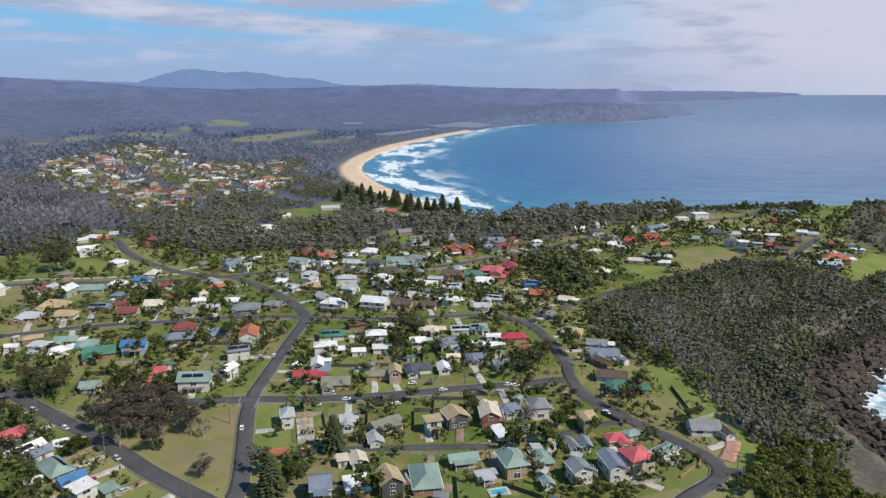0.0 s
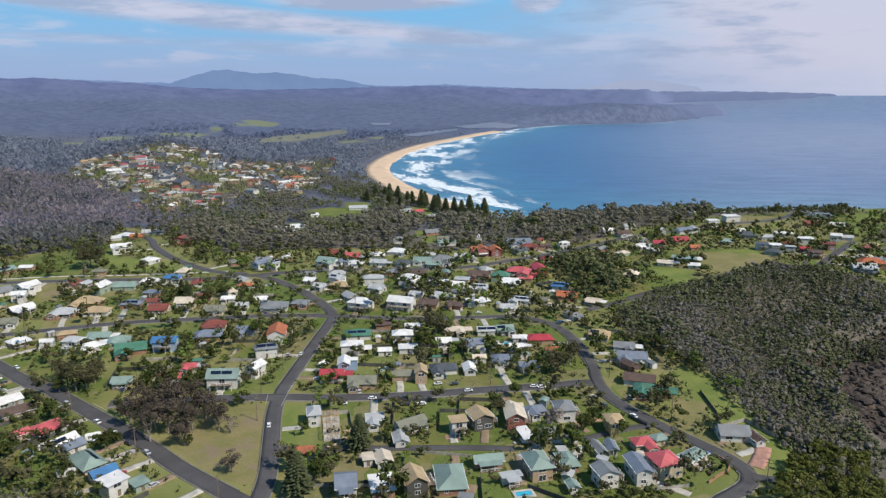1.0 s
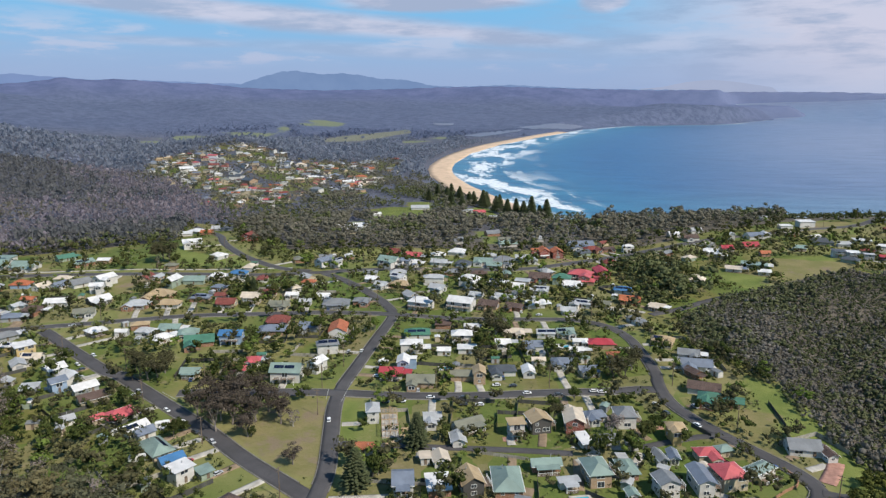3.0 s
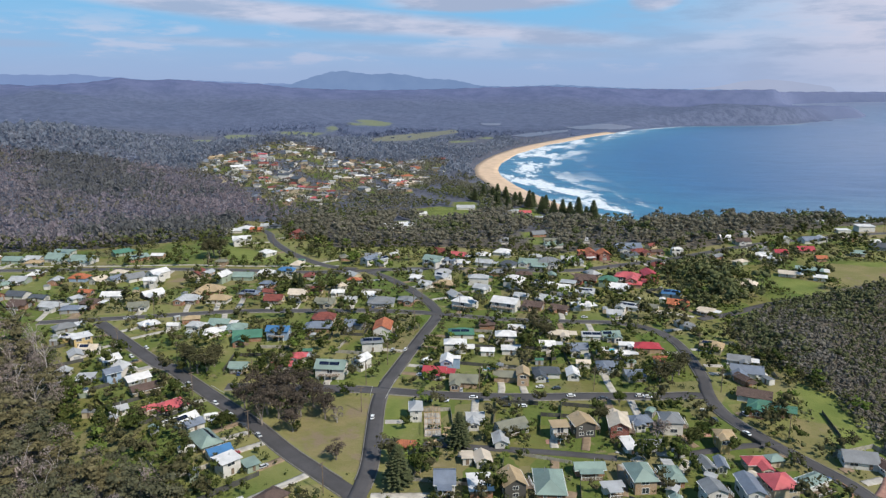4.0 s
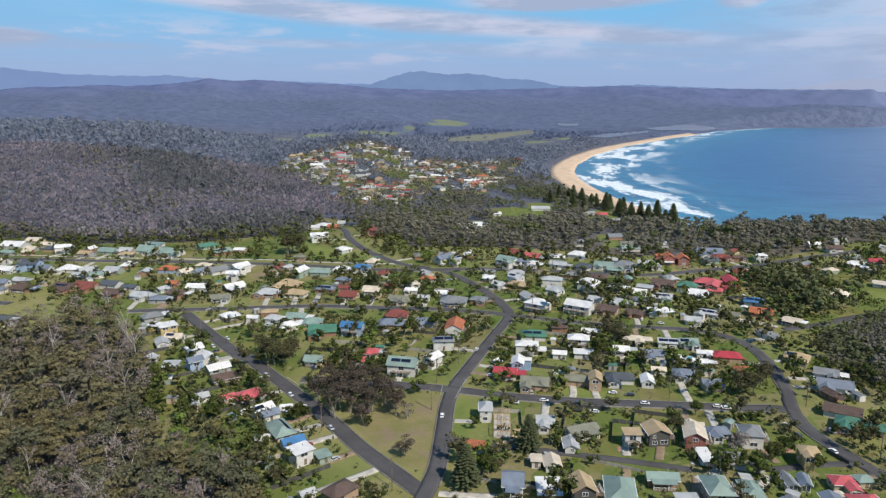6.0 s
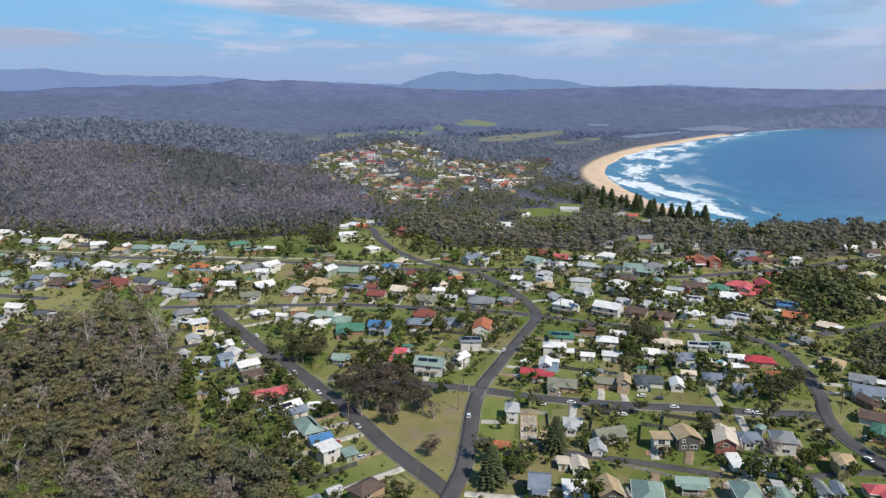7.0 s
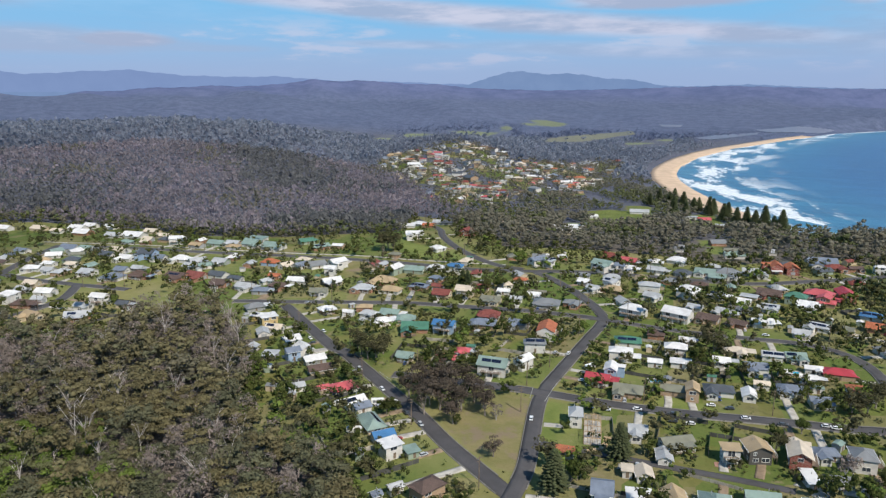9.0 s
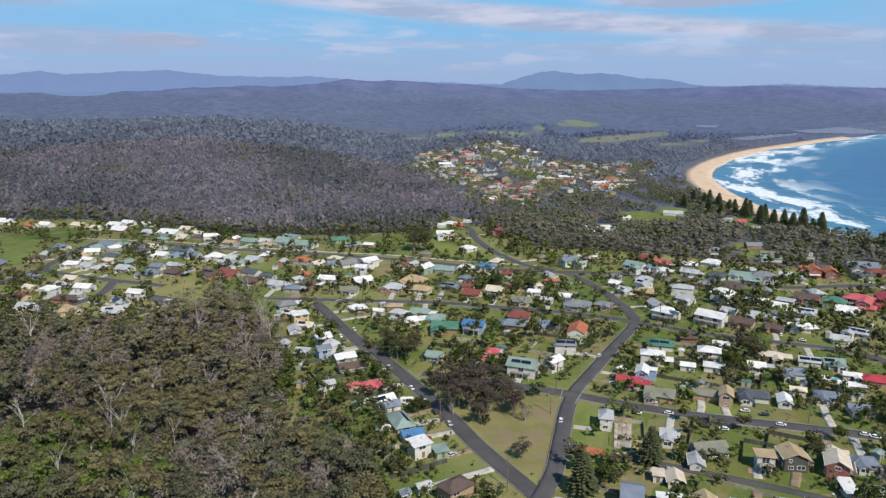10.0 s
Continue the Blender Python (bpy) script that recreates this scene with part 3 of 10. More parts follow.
OPEN_LAWN = [[(-200.4, 850.7), (-176.3, 878.5), (-135.4, 855.4), (-119.4, 780.9), (-147.1, 735.4), (-176.7, 751.5)],
             [(-166.2, 921.1), (-133.4, 924.4), (-116.0, 825.9), (-141.5, 805.7)],
             [(-42.2, 588.5), (-29.8, 607.3), (-24.2, 569.5), (-38.7, 556.7)],
             [(-52.0, 637.9), (-32.2, 649.2), (-28.9, 607.3), (-46.3, 594.2)],
             [(-198.6, 741.9), (-178.5, 751.1), (-146.8, 620.9), (-159.7, 605.3)],
             [(-89.1, 883.5), (-62.9, 941.9), (-35.7, 821.2), (-43.7, 754.7), (-77.1, 800.3)],
             [(-279.3, 517.1), (-248.8, 502), (-197, 474.9), (-184.8, 463.1), (-251.3, 462.5)],
             [(92.4, 306.3), (106.8, 291.1), (108.6, 248.6), (115.7, 237.5), (108.9, 211.6), (97.1, 210.3), (102.6, 233.6), (93.4, 251.2), (90.3, 273.4)],
             [(285.7, 492.4), (334.9, 527.5), (312.8, 484.9), (282.6, 471.5)],
             [(-75.3, 254.2), (-67.1, 256.3), (-59.4, 223.8), (-66.5, 225)],
             [(-670.7, 387.9), (-618.9, 397.1), (-497.4, 307.3), (-509.9, 292.2)],
             [(-32, 279.5), (-9.4, 280.9), (-9.1, 271.1), (-30.6, 266.5)],
             [(251.6, 668.2), (295.1, 687.3), (273.1, 631.5), (237.9, 622.1)],
             [(380.5, 708.3), (407.2, 704.8), (389.0, 664.5), (375.2, 677.0), (354.6, 656.3)],
             [(334.9, 650.9), (354.1, 645.2), (336.2, 609.4), (319.6, 616.0)],
             [(517.8, 993.1), (579.4, 988.7), (423.4, 725.5), (382.3, 727.7)],
             [(131.7, 503.0), (155.8, 479.3), (146.5, 444.5), (120.6, 458.4)],
             [(185.7, 541.0), (225.0, 545.4), (198.9, 499.9), (178.3, 511.8)]]


# ---- building blocks ----
def mesh_object(name, verts, faces, material, parent=None, attrs=None, smooth=False):
    me = bpy.data.meshes.new(name)
    verts, faces = np.asarray(verts, np.float32), np.asarray(faces, np.int32)
    k = faces.shape[1]
    me.vertices.add(len(verts))
    me.vertices.foreach_set("co", verts.ravel())
    me.loops.add(faces.size)
    me.loops.foreach_set("vertex_index", faces.ravel())
    me.polygons.add(len(faces))
    me.polygons.foreach_set("loop_start", np.arange(0, faces.size, k, dtype=np.int32))
    if smooth:
        me.polygons.foreach_set("use_smooth", np.ones(len(faces), bool))
    for key, values in (attrs or {}).items():
        me.attributes.new(key, "FLOAT", "POINT").data.foreach_set("value", np.asarray(values, np.float32).ravel())
    me.update(calc_edges=True)
    me.materials.append(material)
    ob = new(name, me)
    ob.parent = parent
    return ob


def sheet_faces(rows, cols):
    i = np.arange(rows - 1)[:, None] * cols + np.arange(cols - 1)[None, :]
    i = i.ravel()
    return np.stack([i, i + 1, i + cols + 1, i + cols], 1)


def part(name, bm, material, parent, label="", at=None):
    me = bpy.data.meshes.new(name)
    bm.normal_update()
    bm.to_mesh(me)
    bm.free()
    me.materials.append(material)
    return part_of(name, me, parent, label, at)


def part_of(name, me, parent, label="", at=None):
    ob = new(name, me)
    ob.parent = parent
    if at is not None:
        ob.matrix_basis = at
    if label:
        ob["label"] = label
    return ob


def box(bm, x0, y0, z0, x1, y1, z1):
    v = [bm.verts.new(c) for c in ((x0, y0, z0), (x1, y0, z0), (x1, y1, z0), (x0, y1, z0), (x0, y0, z1), (x1, y0, z1), (x1, y1, z1), (x0, y1, z1))]
    for f in ((3, 2, 1, 0), (4, 5, 6, 7), (0, 1, 5, 4), (1, 2, 6, 5), (2, 3, 7, 6), (3, 0, 4, 7)):
        bm.faces.new([v[i] for i in f])
    return v


def solid(bm, pts, faces):
    v = [bm.verts.new(p) for p in pts]
    for f in faces:
        bm.faces.new([v[i] for i in f])
    return v


# ---- ground: one sheet out to the horizon ----
bearings = np.concatenate([np.arange(-180, -66, 4.0), np.arange(-66, 46, 0.34), np.arange(46, 180.1, 4.0)])
reach = np.concatenate([[0.0, 40.0], np.geomspace(80, 170, 12), np.geomspace(172, 520, 190), np.geomspace(524, 4960, 190)])
A, D = np.meshgrid(np.radians(bearings), reach)
GX, GY = D * np.sin(A), D * np.cos(A)
GZ = ground(GX.ravel(), GY.ravel()).reshape(GX.shape)
GS = inland(GX, GY)
deg = np.degrees(A)


def soft_mask(poly, x, y, edge):
    d = edge_distance(poly, x, y)
    return np.clip(0.5 + np.where(inside(poly, x, y), d, -d) / edge, 0, 1)


def town_mask(x, y, edge=10.0):
    m = np.zeros(np.shape(x))
    for poly in TOWN:
        m = np.maximum(m, soft_mask(poly, x, y, edge))
    return m


steep = np.hypot(np.gradient(GZ, axis=0) / np.maximum(np.gradient(D, axis=0), 1), np.gradient(GZ, axis=1) / np.maximum(D * np.gradient(A, axis=1), 1))
near_sea = (GS > -30) & (GS < 32 + 34 * (D < 255) + 12 * swell(GX, GY, 30, 7))
beach = sstep(-20, 0, GS) * (1 - sstep(30, 48, GS)) * (GY > 860) * (GX < 560) * (deg < 7.2) * (GZ < 6.5) * (D < 3380)
rock = np.where(near_sea & (beach < 0.05), 1.0, 0.0) * (1 - 0.75 * sstep(900, 1200, D)) * np.where(D < 700, 1.0, sstep(0.1, 0.3, steep + 0.22 * (GZ < 14)))
wood = 1 - town_mask(GX, GY)
wood = np.maximum(wood, 0.75 * inside(TOWN[1], GX, GY) * sstep(-0.3, 0.3, swell(GX, GY, 40, 11)))
# masks for the painted haze tint, from 520 m out on forest floor
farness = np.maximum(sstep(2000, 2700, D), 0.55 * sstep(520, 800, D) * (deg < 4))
far_haze = sstep(4000, 4500, D)
seaward_haze = sstep(2, 22, deg) * sstep(3300, 4500, D)
paddock = np.zeros_like(wood)
for poly in PADDOCKS:
    paddock = np.maximum(paddock, soft_mask(poly, GX, GY, 14.0 + 0.01 * D) * np.clip(0.62 + 0.5 * swell(GX, GY, 70, 6), 0, 1))
swamp = np.zeros_like(wood)
for poly in SWAMPS:
    swamp = np.maximum(swamp, soft_mask(poly, GX, GY, 30.0))
lush = np.zeros_like(wood)
for poly in OPEN_LAWN:
    lush = np.maximum(lush, soft_mask(poly, GX, GY, 24.0))
wood = wood * (1 - lush)
dry = np.zeros_like(wood)
for poly in DRY_GRASS:
    dry = np.maximum(dry, soft_mask(poly, GX, GY, 8.0))
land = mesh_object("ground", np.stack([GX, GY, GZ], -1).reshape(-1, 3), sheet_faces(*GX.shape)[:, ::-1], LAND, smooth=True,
                   attrs=dict(wood=wood, sand=beach * (D < 1500), rock=rock, paddock=paddock, swamp=swamp, dry=dry, lush=lush, farness=farness, far_haze=far_haze, seaward_haze=seaward_haze))
tagged(land, "coastal land with lawns, dry grass, sand and dark rocks", "ground", kind="structure")

# ---- sea ----
sb = np.arange(-16, 60, 0.36)
sr = np.concatenate([np.geomspace(215, 520, 70), np.geomspace(526, 4960, 175)])
SA, SD = np.meshgrid(np.radians(sb), sr)
SX, SY = SD * np.sin(SA), SD * np.cos(SA)
SS = -inland(SX, SY)
shore_run = np.array([(-11, 930), (-57, 1034), (-105, 1149), (-149, 1292), (-171, 1409), (-180, 1547), (-167, 1814), (-108, 2140), (33, 2605), (211, 3110), (430, 3480), (900, 3706)])
surf = (1 - sstep(3300, 3700, SY)) * sstep(860, 960, SY) * (1 - sstep(3, 9, np.degrees(SA))) * 0.9 + 0.05 * sstep(3000, 3400, SD) * (1 - sstep(3950, 4150, SD)) * (SS < 130)
surf = surf * (1 - 0.45 * sstep(1700, 2500, SY) * (SD < 3400))
cove = (SD < 620) * 1.0
surf = np.maximum(surf, 0.07 * (np.degrees(SA) > 9) * (SD > 640) * (SD < 1300) * (SS < 60))
# weight of the painted sheen: grows with distance and towards the right
sky_sheen = sstep(4, 24, np.degrees(SA)) * (0.42 + 0.5 * sstep(800, 2600, SD)) + sstep(3200, 4500, SD) * 0.4
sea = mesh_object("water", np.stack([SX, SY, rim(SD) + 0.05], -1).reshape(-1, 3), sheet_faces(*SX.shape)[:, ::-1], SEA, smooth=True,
                  attrs=dict(shore=SS, along=SY + 0.2 * SX, surf=surf, cove=cove, sky_sheen=np.clip(sky_sheen, 0, 1)))
tagged(sea, "blue ocean bay with white breakers along the beach", "sea", kind="structure")

LAGOON_WATER = plain("lagoon_water", (0.17, 0.18, 0.24), 0.45, 0.15, 0.01)
# ---- river lagoons behind the beach ----
for k, poly in enumerate(LAGOONS):
    lx, ly = np.array([p[0] for p in poly]), np.array([p[1] for p in poly])
    ux, uy = np.meshgrid(np.arange(lx.min(), lx.max(), 9.0), np.arange(ly.min(), ly.max(), 14.0))
    uz = ground(ux.ravel(), uy.ravel()) + 1.2
    f = sheet_faces(*ux.shape)
    wet = inside(poly, ux.ravel(), uy.ravel())
    f = f[wet[f].all(1)]
    lagoon = mesh_object("water_lagoon_%d" % (k + 1), np.stack([ux.ravel(), uy.ravel(), uz], -1), f, LAGOON_WATER, smooth=True)
    tagged(lagoon, "pale still water of a river lagoon", "lagoon", kind="structure")

# ---- far ranges ----
def range_backdrop(name, dist, crest, material, label, lo=-70, hi=44):
    a = np.arange(lo, hi, 0.12)
    top = crest(a)
    rows = []
    for k, f in enumerate(np.linspace(0, 1, 7)):
        r = dist - 150 * (1 - f) + 14 * swell(a * 40, a * 9 + k * 31, 18, k)
        rows.append(np.stack([r * np.sin(np.radians(a)), r * np.cos(np.radians(a)), -30 + (top + 30) * f ** 0.8], -1))
    back = [rows[-1] * [1.012, 1.012, 1] + [0, 0, -8]] + [rows[-1] * [1.02, 1.02, 0] + [0, 0, -30]]
    v = np.concatenate(rows + back)
    ob = mesh_object(name, v, sheet_faces(len(rows) + 2, len(a)), material, smooth=True)
    tagged(ob, label, "mountains", kind="structure")


PEAK = [(-70, 150), (-27, 175), (-24.4, 194), (-22.9, 208), (-21.3, 253), (-19.8, 288), (-18.8, 295), (-17.6, 281), (-16.6, 272), (-15.3, 280), (-13.7, 268), (-12.4, 246), (-10.7, 241),
        (-9.9, 233), (-8.1, 200), (-6, 194), (-2, 206), (1.6, 190), (5.2, 178), (12.1, 171), (16, 120), (20, 40), (30, 0)]
FAINT = [(-70, 230), (-58.7, 256), (-56.3, 281), (-54.6, 262), (-52.5, 275), (-50.6, 286), (-47.9, 295), (-46, 275), (-44, 262), (-39.8, 256), (-38.1, 263), (-36, 252), (-33, 232),
         (-28, 228), (-25, 215), (0, 185), (8, 150), (20, 60), (26, 0)]
PALE = [(-70, 0), (6, 100), (8, 180), (9.5, 192), (11.2, 222), (12.9, 237), (14.6, 223), (17.1, 188), (19, 60), (26, 0)]


def peak(a):
    return np.interp(a, [p[0] for p in PEAK], [p[1] for p in PEAK]) + 1.5 * np.sin(a * 5.3) + np.sin(a * 11.1)


def faint(a):
    return np.interp(a, [p[0] for p in FAINT], [p[1] for p in FAINT]) + 2 * np.sin(a * 2.3) + 1.5 * np.sin(a * 6.1)


# backdrops lit by their own emission, each in a fainter haze tone
range_backdrop("backdrop_mountain", 4820, peak, range_haze_glow("far_range", (0.172, 0.262, 0.46), (0.19, 0.282, 0.482), 1.0), "blue hazy mountain range on the horizon")
range_backdrop("backdrop_faint_mountains", 4925, faint, range_haze_glow("faint_range", (0.195, 0.28, 0.5), (0.205, 0.292, 0.515), 1.0), "pale blue far mountains in the haze")
range_backdrop("backdrop_pale_mountain", 4940, lambda a: np.interp(a, [p[0] for p in PALE], [p[1] for p in PALE]), range_haze_glow("pale_range", (0.36, 0.415, 0.58), (0.37, 0.425, 0.59), 1.0),
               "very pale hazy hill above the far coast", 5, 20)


# ---- roads, kerbs, paths ----
def resample(line, step):
    pts = np.array(line, float)
    # rounded corners
    for _ in range(2):
        q, r = pts[:-1] * 0.75 + pts[1:] * 0.25, pts[:-1] * 0.25 + pts[1:] * 0.75
        mid = np.empty((2 * len(q), 2))
        mid[0::2], mid[1::2] = q, r
        pts = np.concatenate([pts[:1], mid[1:-1], pts[-1:]])
    seg = np.hypot(*np.diff(pts, axis=0).T)
    s = np.concatenate([[0], np.cumsum(seg)])
    u = np.linspace(0, s[-1], max(3, int(s[-1] / step)))
    return np.stack([np.interp(u, s, pts[:, 0]), np.interp(u, s, pts[:, 1])], 1)


def strip(name, line, left, right, lift, material, label, category, thick=0.0, kind="structure", step=5.0):
    """A ribbon that follows a line over the ground, from left to right of it in metres."""
    c = resample(line, step)
    t = np.gradient(c, axis=0)
    t /= np.hypot(t[:, 0], t[:, 1])[:, None] + 1e-9
    nrm = np.stack([-t[:, 1], t[:, 0]], 1)
    cols = np.linspace(left, right, 5)
    xy = c[:, None, :] + nrm[:, None, :] * cols[None, :, None]
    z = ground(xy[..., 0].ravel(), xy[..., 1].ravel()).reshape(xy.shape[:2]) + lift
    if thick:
        xy = np.concatenate([xy[:, :1], xy, xy[:, -1:]], 1)
        z = np.concatenate([z[:, :1] - thick, z, z[:, -1:] - thick], 1)
    v = np.concatenate([xy, z[..., None]], -1)
    ob = mesh_object(name, v.reshape(-1, 3), sheet_faces(v.shape[0], v.shape[1]), material)
    return tagged(ob, label, category, kind=kind)


ROAD_LINES = []


def road(line, width=6.5, kerbs=True):
    ROAD_LINES.append((line, width, kerbs))
    k = len(ROAD_LINES)
    strip("road_%d" % k, line, -width / 2, width / 2, 0.22 + 0.012 * k, ASPHALT, "patched dark grey asphalt street", "road", 0.6)


def on_road(x, y, margin=0.0, skip=-1):
    hit = np.zeros(np.shape(x), bool)
    for i, (line, width, _) in enumerate(ROAD_LINES):
        if i != skip:
            hit |= edge_distance(line, x, y, False) < width / 2 + margin
    return hit


def kerb_lines():
    """Kerbs along both sides of each street, open where another street joins."""
    k = 0
    for i, (line, width, kerbs) in enumerate(ROAD_LINES):
        if not kerbs:
            continue
        c = resample(line, 4.0)
        t = np.gradient(c, axis=0)
        nrm = np.stack([-t[:, 1], t[:, 0]], 1) / (np.hypot(t[:, 0], t[:, 1])[:, None] + 1e-9)
        for side in (-1, 1):
            e = c + nrm * side * (width / 2 + 0.2)
            free = ~on_road(e[:, 0], e[:, 1], 1.2, i)
            runs, run = [], []
            for p, ok in zip(e.tolist(), free):
                if ok:
                    run.append(tuple(p))
                elif run:
                    runs.append(run)
                    run = []
            for run in runs + [run]:
                if len(run) > 3:
                    k += 1
                    strip("kerb_%d" % k, run, -0.15, 0.15, 0.4, KERB, "pale concrete kerb along the street", "kerb", 0.7, step=4.0)


road([(-62.3, 184.9), (-77.9, 195.6), (-95.2, 207.5), (-114.2, 224), (-135.5, 239.2), (-158.3, 255.9), (-183.3, 273.9), (-177.2, 266.5), (-210.2, 290.1), (-249.4, 319.8)], 6.4)
road([(-62.5, 178), (-63.0, 190), (-64.0, 203), (-68.4, 221.4), (-77.6, 260.2), (-76.5, 294.4), (-75.5, 340.4), (-73.9, 369.9), (-84.2, 390.2), (-101.2, 415.1), (-126.2, 443.9), (-145, 457.8)], 5.8)
road([(-281.8, 312.9), (-253.1, 324.6), (-212.5, 341.8), (-184.9, 353.9), (-146.4, 361.3), (-118.2, 368.1), (-87.8, 370.2), (-73.9, 369.9)], 6)
road([(-142, 254.2), (-129.2, 257.2), (-108, 259.5), (-93.1, 261.8), (-77.8, 263.2), (-50.6, 263.1), (-19.3, 267.3), (10.8, 274.6), (37.2, 279), (48.6, 283.4), (55.6, 282.3)], 6.2)
road([(-73.9, 369.9), (-50.4, 367.4), (-25.8, 366.9), (5, 370.8), (23.7, 373.2), (40.1, 365.6), (50, 348.4), (54.1, 318.9), (55.6, 298.8), (54.6, 285.7)], 5)
road([(54.8, 294.5), (54.6, 284), (55.5, 273), (57.9, 264.9), (64.3, 253), (72.1, 241.6), (79.5, 231.5), (86.4, 222.6), (90.2, 214.6), (90.3, 207.4), (84.6, 201), (75, 194.6), (40, 160)], 5.4)
road([(-547.5, 395), (-474.1, 401.1), (-401.4, 403.8), (-333.5, 423.1), (-265.8, 436.5), (-225.9, 441.1), (-186.7, 442.4), (-156.5, 450.7), (-110.1, 470.6), (-52.6, 477.2), (-5.5, 480.2), (27.3, 504), (63.2, 528.8), (93.5, 555.6), (127.1, 586.6), (161.6, 609.8), (196, 625.4), (234.3, 647.9), (270.6, 660.1), (295.9, 675.8), (325.7, 712.3)], 7)
road([(-151, 459), (-172.6, 461.3), (-206.1, 487.8), (-232.4, 516.4), (-257.2, 551.9), (-277.1, 595.8), (-354.4, 698.2)], 6)
road([(-549.7, 402.2), (-489.1, 325.9), (-464.8, 290.2), (-459.8, 262.7)], 6.5)
road([(-470.7, 298.2), (-443.8, 294.3), (-399, 299.2), (-358.6, 305)], 6)
road([(-398, 300.5), (-375.6, 273.6), (-372.1, 251.5), (-373.7, 231.9)], 6)
road([(66.5, 387.2), (85.1, 399.6), (105, 420.8), (128.6, 436.8)], 5, False)
road([(246.9, 496.3), (278.4, 535.5), (310.5, 573.9)], 5.5)
road([(-66.6, 221.4), (-51.2, 221.9), (-28, 223), (-16.4, 223.7), (3.1, 224.5), (15.8, 224.3)], 3.2, False)
road([(39.5, 231.7), (62.4, 243.5), (72.7, 244.5)], 3, False)
road([(90.6, 209), (95.8, 206.9), (102.5, 207.9)], 4, False)
road([(-369.2, 1044.5), (-320.8, 974.2), (-285.3, 928), (-261.7, 941.3)], 6, False)
road([(-263.9, 1183.9), (-282.2, 1322), (-303.6, 1493)], 6, False)
kerb_lines()
strip("beach", [(20, 872), (-11, 930), (-57, 1034), (-105, 1149), (-149, 1292), (-171, 1409), (-180, 1547), (-167, 1814), (-108, 2140), (33, 2605), (125, 2860)], -7, 40, 0.5, SAND, "long curved beach of pale golden sand", "beach", 0.3, step=14.0)
strip("pavement_1", [(-587.9, 416), (-479.6, 417.8), (-412.1, 414.8), (-316.4, 436.1), (-273.8, 449.7), (-231.5, 452.1), (-166.5, 466.7)], -1.1, 1.1, 0.2, CONCRETE, "pale concrete footpath beside the street", "footpath", 0.5)


# ---- houses ----
def hipped(bm, L, W, rise, eave, z, ridge):
    """Roof slab with a ridge along x; ridge = half its length. Vertical fascia, soffit closed."""
    a, b, t = L / 2 + eave, W / 2 + eave, 0.16
    low = z - eave * rise / (W / 2)
    top = [(-a, -b, low + t), (a, -b, low + t), (a, b, low + t), (-a, b, low + t), (-ridge, 0, z + rise + t), (ridge, 0, z + rise + t)]
    bot = [(-a, -b, low), (a, -b, low), (a, b, low), (-a, b, low), (-ridge, 0, z + rise), (ridge, 0, z + rise)]
    solid(bm, top + bot, [(0, 1, 5, 4), (2, 3, 4, 5), (1, 2, 5), (3, 0, 4), (7, 6, 10, 11), (9, 8, 11, 10), (8, 7, 11), (6, 9, 10),
                          (0, 6, 7, 1), (1, 7, 8, 2), (2, 8, 9, 3), (3, 9, 6, 0)])


def gabled(bm, L, W, rise, eave, z):
    a, b, t = L / 2 + eave, W / 2 + eave, 0.16
    low = z - eave * rise / (W / 2)
    top = [(-a, -b, low + t), (a, -b, low + t), (a, 0, z + rise + t), (-a, 0, z + rise + t), (a, b, low + t), (-a, b, low + t)]
    bot = [(x, y, k - t) for x, y, k in top]
    solid(bm, top + bot, [(0, 1, 2, 3), (3, 2, 4, 5), (7, 6, 9, 8), (8, 9, 11, 10), (0, 6, 7, 1), (4, 10, 11, 5), (1, 7, 8, 2), (2, 8, 10, 4), (3, 9, 6, 0), (5, 11, 9, 3)])


def lean_to(bm, x0, x1, y0, y1, z0, z1, t=0.14):
    """A flat sheet that climbs from y0 to y1."""
    top = [(x0, y0, z0 + t), (x1, y0, z0 + t), (x1, y1, z1 + t), (x0, y1, z1 + t)]
    bot = [(x, y, k - t) for x, y, k in top]
    solid(bm, top + bot, [(0, 1, 2, 3), (7, 6, 5, 4), (0, 4, 5, 1), (1, 5, 6, 2), (2, 6, 7, 3), (3, 7, 4, 0)])


def walls(bm, L, W, z, rise, style, deep):
    a, b = L / 2, W / 2
    if style == "g":
        solid(bm, [(-a, -b, -deep), (a, -b, -deep), (a, b, -deep), (-a, b, -deep), (-a, -b, z), (a, -b, z), (a, b, z), (-a, b, z), (-a, 0, z + rise), (a, 0, z + rise)],
              [(3, 2, 1, 0), (0, 1, 5, 4), (2, 3, 7, 6), (1, 2, 6, 9, 5), (3, 0, 4, 8, 7), (4, 5, 9, 8), (6, 7, 8, 9)])
    elif style == "s":
        solid(bm, [(-a, -b, -deep), (a, -b, -deep), (a, b, -deep), (-a, b, -deep), (-a, -b, z), (a, -b, z), (a, b, z + rise), (-a, b, z + rise)],
              [(3, 2, 1, 0), (4, 5, 6, 7), (0, 1, 5, 4), (1, 2, 6, 5), (2, 3, 7, 6), (3, 0, 4, 7)])
    else:
        box(bm, -a, -b, -deep, a, b, z)


